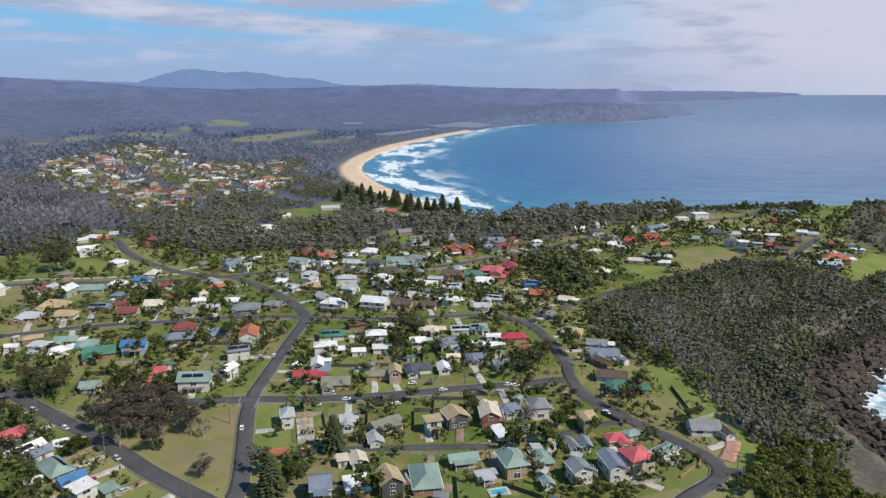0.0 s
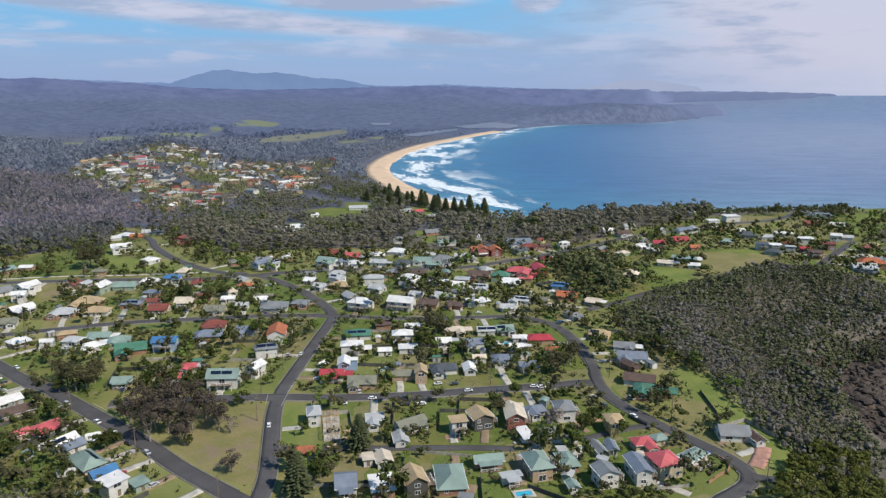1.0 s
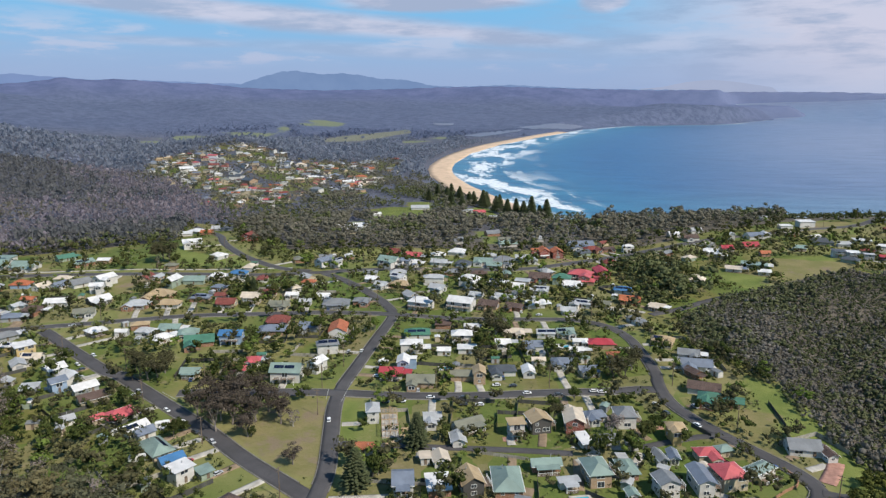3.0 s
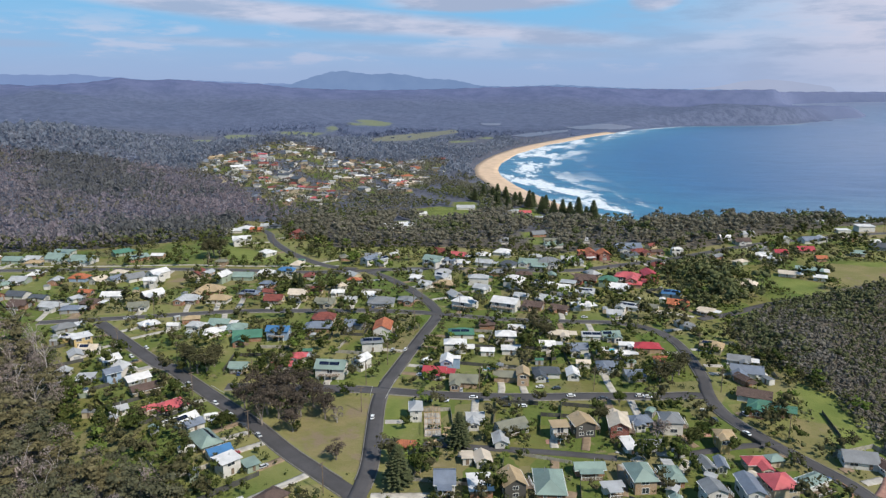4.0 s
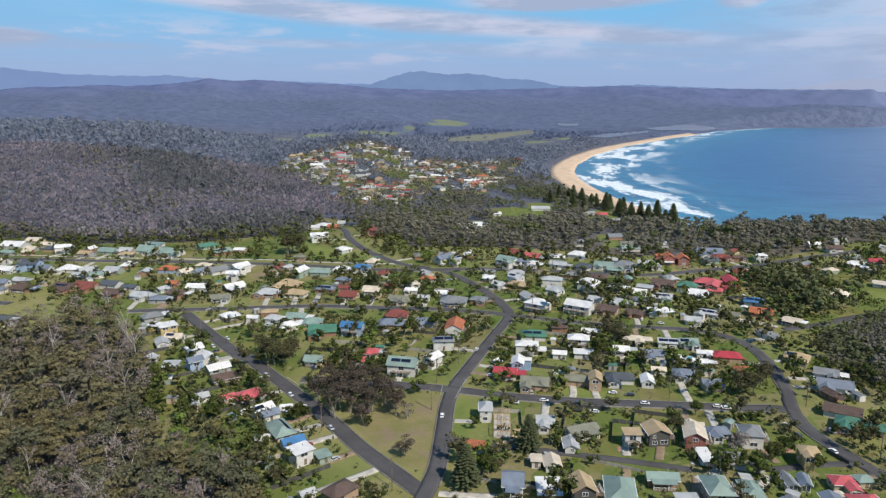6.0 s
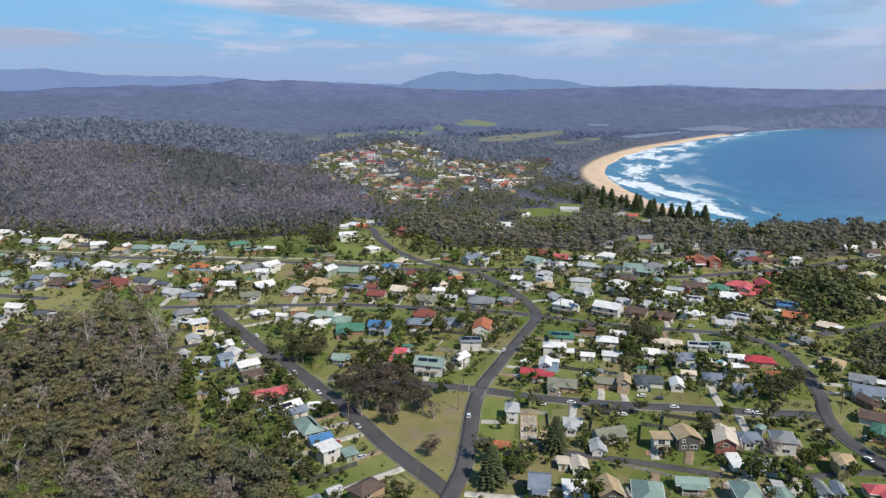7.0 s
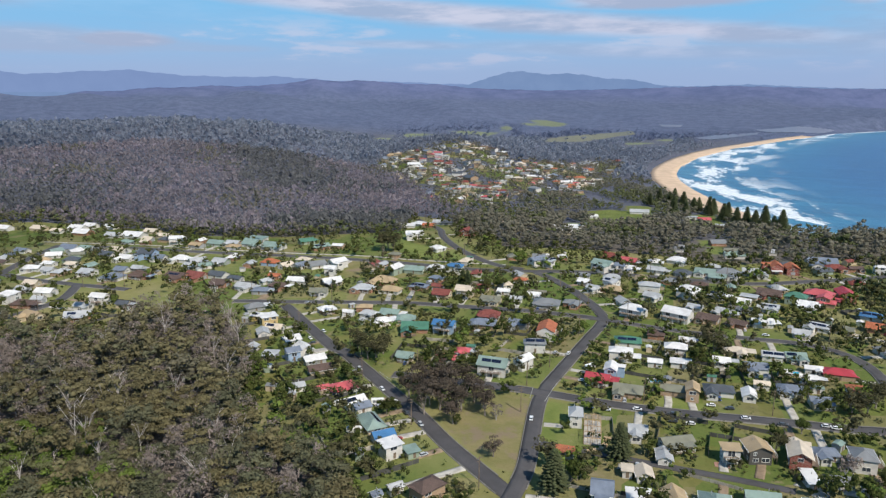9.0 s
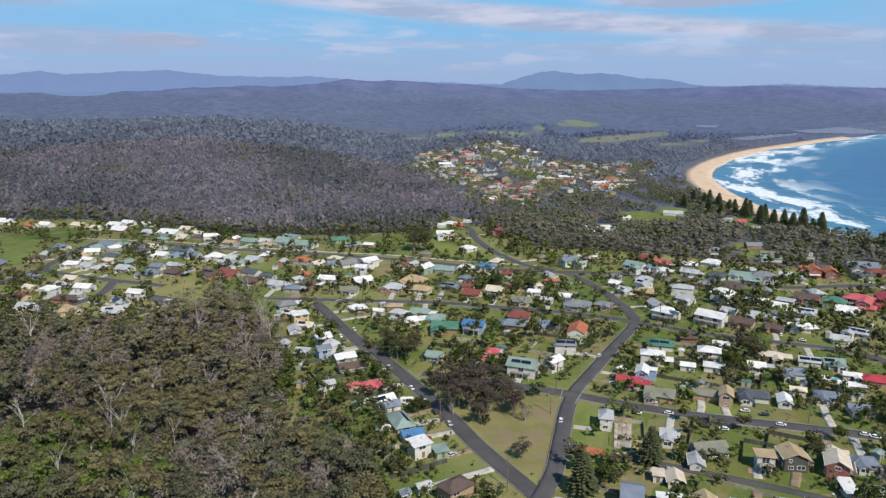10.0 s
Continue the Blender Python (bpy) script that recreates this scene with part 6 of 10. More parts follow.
house(-7.8, 431.3, 350, 7.9, 5.4, "white", "white", "g", 1, 1, "v")
house(-22.5, 440.3, 350, 9.2, 6.2, "pale", "white", "h", 1, 1, "wpc")
house(-6.5, 415.7, 350, 7.7, 4.9, "grey", "white", "g", 1, 1, "wg")
house(-145.9, 475.1, 60, 12.4, 7.4, "slate", "white", "g", 2, 1, "wg")
house(-137.1, 474.4, 60, 7.7, 4.8, "pale", "white", "g", 2, 1, "wp")
house(-100.1, 480.6, 340, 14.0, 8.7, "mint", "white", "g", 2, 1, "wdc")
house(-87.9, 480.8, 340, 8.1, 5.2, "slate", "white", "g", 2, 1, "wdc")
house(-86.9, 507.4, 350, 11.4, 8.1, "coral", "brick", "g", 1, 1, "wc")
house(-104.1, 516.8, 350, 12.4, 8.0, "maroon", "brick", "g", 1, 1, "w")
house(-84.2, 486.0, 350, 10.5, 6.6, "white", "white", "g", 1, 1, "wcg")
house(-65.0, 489.0, 350, 11.4, 6.8, "pale", "white", "g", 1, 1, "cg")
house(-55.3, 524.3, 350, 13.7, 8.4, "white", "white", "h", 1, 1, "wg")
house(-47.7, 488.0, 350, 10.6, 7.2, "dark", "white", "h", 1, 1, "wvg")
house(-34.1, 495.3, 355, 12.8, 8.2, "mint", "white", "g", 1, 1, "w")
house(-20.0, 499.1, 355, 15.1, 10.4, "grey", "white", "h", 1, 1, "w")
house(-25.6, 486.4, 355, 10.5, 7.2, "mint", "cream", "g", 1, 1, "vg")
house(-3.8, 508.8, 5, 15.2, 8.9, "pale", "white", "g", 1, 1, "wvg")
house(9.0, 524.6, 280, 11.3, 7.8, "orange", "redbrick", "g", 2, 1, "wdcg")
house(18.8, 524.3, 280, 10.9, 7.7, "orange", "redbrick", "g", 2, 1, "g")
house(38.3, 559.7, 12, 19.6, 12.3, "slate", "white", "g", 1, 1, "wg")
house(46.4, 546.7, 20, 12.9, 8.4, "maroon", "brick", "h", 1, 1, "w")
house(58.7, 548.7, 20, 8.8, 5.2, "brown", "brick", "g", 1, 1, "w")
house(73.7, 548.5, 10, 8.0, 5.5, "white", "white", "h", 2, 1, "g")
house(32.5, 458.8, 348, 15.2, 10.5, "coral", "brick", "h", 2, 1, "wdc")
house(46.4, 466.8, 280, 13.9, 9.0, "red", "redbrick", "g", 2, 1, "g")
house(35.5, 448.7, 350, 10.0, 6.6, "coral", "tanbrick", "h", 1, 1, "wg")
house(19.9, 447.2, 350, 11.0, 7.9, "green", "sage", "h", 2, 1, "g")
house(25.8, 439.9, 350, 10.3, 7.2, "white", "white", "g", 1, 1, "wvc")
house(6.0, 456.2, 350, 13.0, 9.2, "brown", "redbrick", "g", 1, 1, "w")
house(56.6, 430.9, 350, 10.5, 7.0, "blue", "white", "h", 1, 1, "p")
house(29.5, 399.2, 345, 12.1, 7.3, "pale", "white", "h", 1, 1, "wpg")
house(57.9, 408.6, 350, 11.3, 7.3, "orange", "brick", "g", 1, 1, "")
house(41.6, 398.2, 340, 8.3, 5.6, "olive", "cream", "g", 1, 1, "")
house(71.5, 398.6, 330, 8.0, 5.4, "cream", "brick", "s", 1, 1, "vvpcg")
house(105.2, 463.0, 340, 13.5, 8.9, "cream", "white", "h", 1, 1, "g")
house(94.7, 499.8, 340, 7.1, 4.8, "mint", "sage", "g", 1, 1, "w")
house(141.3, 631.1, 15, 10.0, 6.8, "pale", "white", "g", 1, 0, "")
house(120.1, 613.6, 15, 9.7, 6.8, "white", "white", "g", 1, 0, "wg")
house(130.5, 599.0, 15, 12.6, 8.0, "brown", "white", "g", 1, 1, "w")
house(164.3, 602.9, 270, 7.2, 4.5, "white", "white", "g", 2, 0, "wg")
house(184.8, 609.1, 15, 14.7, 10.4, "slate", "white", "g", 1, 0, "w")
house(195.3, 616.2, 270, 10.4, 6.3, "white", "white", "g", 1, 0, "c")
house(169.9, 570.1, 10, 11.8, 8.2, "red", "cream", "g", 1, 1, "")
house(149.7, 559.8, 10, 8.9, 6.3, "red", "cream", "g", 1, 1, "wvg")
house(135.8, 547.6, 340, 10.7, 6.2, "white", "white", "g", 1, 1, "wg")
house(138.8, 534.2, 340, 7.8, 5.2, "white", "white", "g", 1, 1, "c")
house(173.4, 543.4, 10, 7.3, 5.1, "orange", "brick", "g", 1, 1, "")
house(155.3, 507.1, 345, 16.2, 9.9, "mint", "cream", "s", 1, 1, "cg")
house(138.7, 495.9, 345, 10.7, 6.5, "cream", "white", "s", 1, 1, "vvc")
house(156.4, 487.4, 345, 7.4, 5.0, "white", "white", "g", 1, 1, "")
house(244.0, 664.9, 10, 13.7, 9.1, "white", "white", "s", 2, 0, "dcg")
house(223.9, 655.4, 10, 10.5, 6.6, "white", "white", "s", 1, 0, "vc")
house(312.1, 953.3, 10, 12.8, 8.4, "maroon", "redbrick", "g", 2, 0, "")
house(222.3, 713.2, 10, 7.9, 5.0, "pale", "white", "g", 1, 0, "w")
house(205.2, 564.9, 350, 9.0, 6.4, "mint", "white", "g", 1, 1, "vg")
house(230.1, 588.4, 352, 15.5, 9.2, "dark", "grey", "h", 1, 0, "wg")
house(225.5, 544.4, 352, 9.2, 5.7, "dark", "white", "s", 2, 1, "vg")
house(262.8, 594.6, 352, 12.3, 7.7, "white", "white", "s", 1, 0, "g")
house(243.3, 579.7, 352, 8.9, 6.0, "pale", "white", "g", 1, 0, "wv")
house(233.8, 541.0, 352, 7.7, 5.0, "white", "white", "s", 2, 1, "v")
house(242.2, 533.9, 352, 6.3, 3.6, "pale", "grey", "s", 2, 1, "")
house(266.3, 563.2, 352, 11.5, 7.3, "white", "white", "s", 2, 0, "vd")
house(254.6, 537.8, 352, 6.9, 4.5, "red", "redbrick", "g", 1, 1, "wv")
house(253.7, 518.4, 352, 9.4, 5.5, "brown", "brick", "s", 2, 1, "v")
house(331.0, 673.9, 350, 16.2, 10.9, "slate", "white", "s", 2, 0, "d")
house(307.0, 641.2, 350, 12.2, 8.6, "maroon", "brick", "g", 1, 0, "")
house(324.2, 697.0, 350, 9.7, 6.8, "slate", "white", "g", 1, 0, "")
house(327.1, 634.7, 340, 11.3, 6.8, "white", "white", "g", 1, 0, "g")
house(296.6, 575.5, 340, 7.8, 5.0, "white", "white", "g", 2, 0, "wg")
house(307.4, 579.6, 340, 8.7, 5.2, "pale", "white", "g", 1, 0, "wv")
house(276.9, 544.4, 260, 9.2, 5.6, "maroon", "brick", "s", 2, 1, "vg")
house(287.5, 513.9, 348, 10.7, 6.5, "cream", "cream", "h", 1, 1, "")
house(283.5, 498.3, 348, 17.4, 10.7, "orange", "brick", "h", 1, 1, "c")
house(272.2, 487.0, 348, 15.0, 10.7, "pale", "blue", "g", 1, 1, "vg")
house(293.7, 506.6, 348, 9.8, 6.2, "grey", "white", "h", 1, 1, "w")
house(318.2, 538.4, 348, 6.9, 4.3, "grey", "white", "h", 1, 0, "w")
house(313.9, 523.2, 348, 8.1, 4.7, "white", "white", "s", 1, 1, "")
house(438.7, 699.9, 350, 6.2, 3.6, "maroon", "brick", "g", 1, 0, "")
house(-244.9, 292.4, 10, 8.9, 5.8, "white", "yellow", "g", 1, 1, "p")
house(-225.4, 279.9, 10, 8.2, 4.8, "cream", "white", "g", 1, 1, "wp")
house(-226.2, 271.2, 315, 8.5, 5.4, "pale", "white", "g", 1, 1, "g")
house(-218.4, 252.6, 100, 4.9, 3.2, "pale", "grey", "g", 1, 1, "v")
house(-203.3, 248.7, 20, 6.4, 3.9, "pale", "grey", "s", 1, 1, "vvg")
house(-421.0, 285.6, 15, 8.8, 5.8, "cream", "cream", "g", 1, 1, "v")
house(-402.7, 258.3, 20, 9.6, 6.8, "white", "white", "h", 2, 1, "w")
house(-413.6, 274.5, 15, 7.6, 4.7, "pale", "white", "g", 1, 1, "wvg")
house(-394.3, 275.4, 15, 11.2, 7.5, "white", "white", "g", 1, 1, "g")
house(-383.2, 253.3, 15, 12.2, 7.2, "brown", "brick", "h", 1, 1, "c")
house(-383.9, 263.2, 15, 7.2, 4.5, "pale", "white", "g", 1, 1, "g")
house(-384.7, 233.5, 20, 12.7, 7.5, "pale", "white", "g", 1, 1, "wg")
house(-348.4, 264.8, 15, 9.1, 5.6, "pale", "white", "g", 1, 1, "w")
house(-335.3, 251.4, 40, 13.3, 7.9, "pale", "brick", "g", 1, 1, "wvpg")
house(-348.4, 276.1, 10, 10.0, 6.0, "white", "white", "g", 2, 1, "d")
house(-330.6, 277.2, 10, 7.4, 4.8, "dark", "cream", "g", 1, 1, "c")
house(-457.9, 313.2, 15, 11.3, 6.7, "white", "white", "g", 1, 1, "wv")
house(-442.9, 313.3, 10, 8.5, 5.3, "pale", "white", "g", 1, 1, "w")
house(-459.7, 326.8, 10, 8.2, 5.8, "white", "white", "g", 1, 1, "w")
house(-444.1, 332.5, 10, 7.9, 5.2, "cream", "white", "g", 1, 1, "wv")
house(-414.0, 321.3, 8, 10.4, 7.4, "pale", "white", "g", 1, 1, "v")
house(-387.8, 319.8, 8, 12.8, 8.5, "slate", "white", "h", 1, 1, "wv")
house(-398.5, 335.7, 8, 8.7, 6.0, "slate", "white", "g", 1, 1, "v")
house(-374.8, 330.2, 5, 14.1, 8.4, "brown", "brick", "h", 1, 1, "vc")
house(-391.7, 343.6, 5, 8.3, 5.5, "pale", "white", "g", 1, 1, "vc")
house(-504.9, 378.0, 5, 14.8, 9.1, "slate", "white", "g", 1, 0, "wvc")
house(-490.6, 381.8, 5, 11.3, 7.1, "mint", "white", "g", 1, 0, "w")
house(-468.5, 375.8, 5, 10.2, 6.3, "grey", "brick", "g", 1, 1, "w")
house(-452.6, 380.7, 5, 14.0, 10.0, "cream", "white", "g", 1, 1, "wg")
house(-424.2, 362.4, 5, 11.3, 8.0, "white", "white", "g", 1, 1, "w")
house(-414.7, 373.9, 8, 12.2, 8.2, "dark", "blue", "g", 2, 1, "w")
house(-402.4, 373.1, 5, 9.3, 6.4, "slate", "white", "g", 1, 1, "w")
house(-385.6, 377.4, 5, 11.8, 8.2, "white", "white", "h", 1, 1, "wcg")
house(-363.9, 364.3, 5, 9.4, 6.7, "pale", "white", "g", 1, 1, "vg")
house(-350.5, 338.4, 2, 14.0, 9.4, "brown", "brick", "g", 1, 1, "wvp")
house(-369.1, 376.4, 60, 11.6, 8.0, "pale", "white", "g", 1, 1, "wg")
house(-355.2, 368.6, 60, 9.4, 6.2, "mint", "white", "g", 1, 1, "cg")
house(-353.4, 382.9, 5, 10.9, 7.6, "pale", "sage", "g", 1, 1, "wvg")
house(-339.9, 344.7, 2, 13.6, 8.7, "maroon", "brick", "g", 1, 1, "wg")
house(-327.9, 351.8, 2, 12.0, 8.3, "dark", "white", "g", 1, 1, "")
house(-312.6, 336.5, 2, 11.4, 8.0, "brown", "brick", "g", 1, 1, "vg")
house(-293.0, 337.6, 2, 11.9, 7.0, "pale", "white", "g", 1, 1, "wvcg")
house(-311.6, 350.0, 2, 9.4, 5.4, "dark", "white", "g", 1, 1, "wg")
house(-319.7, 395.7, 8, 11.4, 8.1, "orange", "blue", "h", 1, 1, "")
house(-303.7, 392.6, 80, 9.8, 6.2, "cream", "white", "g", 1, 1, "w")
house(-294.1, 396.2, 80, 9.6, 6.5, "slate", "white", "g", 1, 1, "")
house(-284.8, 402.9, 60, 11.5, 7.8, "grey", "white", "g", 1, 1, "g")
house(-271.4, 408.9, 70, 12.3, 7.7, "white", "white", "g", 2, 1, "w")
house(-265.1, 390.8, 20, 7.7, 5.4, "white", "white", "g", 2, 1, "wdg")
house(-275.3, 348.1, 2, 11.1, 6.9, "brown", "brick", "h", 1, 1, "wvcg")
house(-271.8, 362.5, 15, 11.9, 7.8, "white", "white", "g", 1, 1, "g")
house(-250.8, 370.0, 60, 12.0, 7.2, "white", "dark", "g", 1, 1, "wv")
house(-290.0, 352.3, 80, 6.4, 4.4, "pale", "white", "g", 1, 1, "wg")
house(-292.5, 366.1, 5, 7.3, 4.7, "orange", "brick", "g", 1, 1, "w")
house(-623.3, 456.0, 5, 13.2, 7.8, "cream", "white", "g", 1, 0, "")
house(-617.7, 473.7, 5, 16.8, 11.0, "white", "white", "g", 1, 0, "")
house(-617.6, 488.6, 5, 13.4, 8.2, "white", "white", "g", 1, 0, "")
house(-594.5, 492.9, 5, 12.7, 8.5, "white", "white", "g", 1, 0, "")
house(-544.8, 453.4, 8, 13.4, 8.9, "pale", "white", "g", 1, 0, "w")
house(-524.2, 459.0, 8, 19.2, 13.2, "white", "white", "g", 1, 0, "wg")
house(-529.7, 484.5, 5, 13.8, 9.2, "cream", "cream", "g", 1, 0, "")
house(-490.0, 461.0, 5, 11.4, 7.3, "cream", "cream", "g", 1, 0, "wvc")
house(-443.6, 431.9, 35, 13.1, 8.0, "white", "white", "g", 2, 1, "wdg")
house(-591.4, 458.1, 5, 17.8, 10.6, "white", "brick", "g", 1, 0, "wg")
house(-652.4, 457.2, 5, 14.8, 10.0, "cream", "cream", "g", 1, 0, "")
house(-727.9, 430.1, 5, 15.8, 10.2, "white", "white", "g", 1, 0, "")
house(-681.3, 441.6, 5, 14.8, 8.8, "white", "white", "g", 1, 0, "")
house(-691.1, 432.0, 5, 11.8, 8.2, "orange", "white", "g", 1, 0, "")
house(-402.9, 433.1, 5, 13.5, 8.4, "mint", "sage", "g", 1, 1, "cg")
house(-391.2, 439.5, 5, 11.1, 6.9, "pale", "cream", "g", 1, 1, "w")
house(-389.0, 465.5, 3, 15.8, 11.0, "mint", "white", "s", 1, 1, "v")
house(-373.0, 443.3, 3, 17.1, 11.0, "mint", "white", "g", 1, 1, "wg")
house(-351.6, 441.0, 3, 16.6, 11.0, "mint", "white", "g", 1, 1, "wvg")
house(-340.6, 468.6, 60, 12.1, 7.2, "green", "sage", "g", 1, 1, "c")
house(-317.7, 454.8, 60, 13.9, 8.6, "mint", "brick", "g", 1, 1, "p")
house(-317.6, 603.2, 20, 14.3, 9.6, "white", "white", "s", 1, 0, "v")
house(-315.2, 628.0, 345, 16.4, 10.7, "white", "white", "s", 1, 0, "g")
house(-270.7, 526.4, 30, 14.0, 9.1, "white", "white", "g", 2, 1, "wg")
house(-306.5, 652.2, 10, 12.2, 8.4, "pale", "grey", "g", 1, 0, "")
house(-295.6, 650.6, 10, 11.4, 6.8, "dark", "grey", "g", 1, 0, "g")
house(-299.2, 611.9, 10, 10.7, 6.8, "orange", "brick", "g", 1, 0, "")
house(-265.8, 660.1, 8, 15.2, 10.1, "tan", "cream", "h", 1, 0, "wv")
house(-239.0, 564.6, 90, 12.5, 7.7, "maroon", "redbrick", "g", 2, 1, "w")
house(-237.4, 594.0, 8, 12.0, 7.5, "mint", "brick", "g", 1, 0, "wg")
house(-231.4, 490.7, 345, 10.7, 6.9, "white", "white", "h", 1, 1, "w")
house(-234.0, 665.7, 8, 13.2, 9.1, "cream", "white", "g", 1, 0, "wcg")
house(-216.0, 637.1, 8, 9.7, 6.9, "white", "white", "g", 1, 0, "wvc")
house(-169.7, 660.2, 0, 13.3, 9.1, "white", "white", "s", 1, 0, "g")
house(-185.7, 662.1, 0, 6.8, 4.2, "white", "white", "g", 1, 0, "wvg")

# ---- bungalows between them ----
house(-71.2, 402.7, 306, 9.0, 6.0, "pale", "white", "g", 1, 1, "c", "bungalow")
house(-145.5, 436.3, 323, 9.6, 6.4, "pale", "cream", "g", 1, 0, "w", "bungalow")
house(-113.1, 338.8, 359, 9.9, 6.8, "slate", "grey", "g", 1, 1, "w", "bungalow")
house(-146.4, 410.8, 310, 9.7, 5.9, "cream", "white", "h", 1, 1, "", "bungalow")
house(-201.8, 329.9, 27, 8.8, 5.1, "tan", "brick", "h", 1, 1, "", "bungalow")
house(-133.1, 347.0, 12, 11.4, 7.3, "maroon", "white", "h", 1, 1, "wv", "bungalow")
house(-171.1, 321.7, 22, 9.7, 6.5, "mint", "tanbrick", "h", 1, 1, "wv", "bungalow")
house(-278.0, 333.7, 21, 9.7, 6.9, "slate", "grey", "h", 1, 1, "c", "bungalow")
house(-244.2, 346.7, 25, 10.4, 6.6, "olive", "white", "g", 1, 1, "wv", "bungalow")
house(-97.4, 387.9, 3, 9.2, 6.4, "grey", "brick", "h", 1, 1, "w", "bungalow")
house(-158.0, 396.5, 14, 10.4, 7.3, "maroon", "cream", "h", 1, 1, "", "bungalow")
house(-46.5, 352.3, 97, 8.2, 5.0, "brown", "brick", "h", 1, 1, "wv", "bungalow")
house(56.2, 372.3, 300, 8.9, 6.0, "grey", "white", "h", 1, 1, "c", "bungalow")
house(-432.0, 383.7, 1, 8.2, 5.2, "slate", "tanbrick", "h", 1, 0, "w", "bungalow")
house(-355.4, 398.5, 108, 10.5, 7.0, "white", "brick", "h", 1, 0, "wv", "bungalow")
house(-302.8, 412.3, 10, 9.8, 6.3, "cream", "sage", "h", 1, 0, "c", "bungalow")
house(-249.8, 420.7, 96, 11.0, 7.3, "maroon", "cream", "g", 1, 0, "", "bungalow")
house(-173.8, 429.1, 104, 9.4, 6.3, "maroon", "white", "h", 1, 0, "w", "bungalow")
house(-107.4, 453.7, 7, 8.6, 5.0, "grey", "white", "h", 1, 0, "c", "bungalow")
house(-88.7, 455.5, 8, 10.3, 6.4, "pale", "white", "h", 1, 0, "v", "bungalow")
house(-70.5, 459.8, 280, 11.5, 7.0, "tan", "cream", "h", 1, 0, "wv", "bungalow")
house(-52.4, 461.5, 3, 10.5, 6.2, "grey", "brick", "h", 1, 0, "w", "bungalow")
house(-34.7, 460.3, 6, 10.5, 6.2, "brown", "cream", "h", 1, 0, "w", "bungalow")
house(-16.1, 460.6, 276, 8.5, 5.2, "mint", "tanbrick", "g", 1, 0, "wv", "bungalow")
house(10.3, 470.8, 307, 9.9, 7.0, "pale", "cream", "h", 1, 0, "wv", "bungalow")
house(54.9, 503.8, 35, 10.2, 6.3, "maroon", "cream", "h", 1, 0, "v", "bungalow")
house(69.8, 511.3, 34, 8.7, 6.0, "cream", "tanbrick", "h", 1, 0, "w", "bungalow")
house(100.9, 538.8, 44, 9.2, 5.6, "grey", "brick", "g", 1, 0, "c", "bungalow")
house(140.0, 572.6, 303, 9.0, 6.3, "cream", "white", "g", 1, 0, "wv", "bungalow")
house(217.5, 619.4, 299, 9.6, 6.4, "cream", "brick", "g", 1, 0, "v", "bungalow")
house(-537.3, 360.0, 3, 11.5, 6.9, "slate", "white", "g", 1, 0, "wv", "bungalow")
house(-500.5, 362.0, 92, 9.8, 6.0, "mint", "sage", "g", 1, 0, "c", "bungalow")
house(-482.0, 364.6, 98, 11.1, 7.3, "white", "grey", "g", 1, 0, "c", "bungalow")
house(-446.8, 365.1, 4, 11.2, 7.6, "dark", "white", "g", 1, 0, "w", "bungalow")
house(-329.5, 385.2, 110, 10.0, 6.4, "pale", "brick", "g", 1, 0, "", "bungalow")
house(-192.3, 405.5, 359, 9.1, 6.0, "slate", "brick", "h", 1, 1, "w", "bungalow")
house(114.5, 524.4, 42, 9.3, 6.6, "cream", "sage", "h", 1, 0, "c", "bungalow")
house(230.6, 604.9, 29, 8.7, 5.8, "white", "tanbrick", "g", 1, 0, "c", "bungalow")
house(-486.8, 417.2, 7, 10.2, 6.7, "mint", "grey", "h", 1, 0, "c", "bungalow")
house(-467.4, 419.6, 359, 8.1, 5.6, "cream", "brick", "g", 1, 0, "v", "bungalow")
house(-412.0, 420.6, 1, 11.4, 7.5, "tan", "grey", "g", 1, 0, "wv", "bungalow")
house(-379.9, 425.9, 14, 10.1, 6.2, "tan", "grey", "h", 1, 0, "", "bungalow")
house(-250.9, 455.5, 7, 8.4, 5.2, "olive", "tanbrick", "h", 1, 0, "v", "bungalow")
house(-194.2, 458.2, 91, 10.7, 7.4, "cream", "white", "h", 1, 0, "w", "bungalow")
house(37.8, 532.3, 35, 11.3, 6.8, "dark", "sage", "g", 1, 0, "w", "bungalow")
house(-483.8, 437.4, 9, 9.1, 6.0, "cream", "grey", "g", 1, 0, "wv", "bungalow")
house(-463.6, 437.5, 5, 10.8, 7.5, "dark", "tanbrick", "h", 1, 0, "wv", "bungalow")
house(-426.6, 439.9, 95, 8.2, 5.7, "white", "brick", "g", 1, 0, "", "bungalow")
house(-306.4, 463.8, 7, 8.8, 5.5, "white", "tanbrick", "g", 1, 0, "v", "bungalow")
house(-168.5, 485.8, 296, 9.4, 6.2, "olive", "brick", "h", 1, 0, "wv", "bungalow")
house(-150.6, 494.1, 21, 8.8, 6.2, "grey", "white", "g", 1, 0, "c", "bungalow")
house(-134.5, 500.0, 295, 8.4, 5.9, "white", "brick", "h", 1, 0, "", "bungalow")
house(-69.4, 511.8, 4, 10.6, 7.3, "white", "sage", "h", 1, 0, "wv", "bungalow")
house(-30.5, 513.5, 1, 9.1, 6.0, "pale", "grey", "h", 1, 0, "", "bungalow")
house(14.8, 541.7, 33, 10.8, 7.2, "dark", "white", "h", 1, 0, "", "bungalow")
house(56.9, 570.8, 43, 8.6, 5.1, "maroon", "cream", "g", 1, 0, "v", "bungalow")
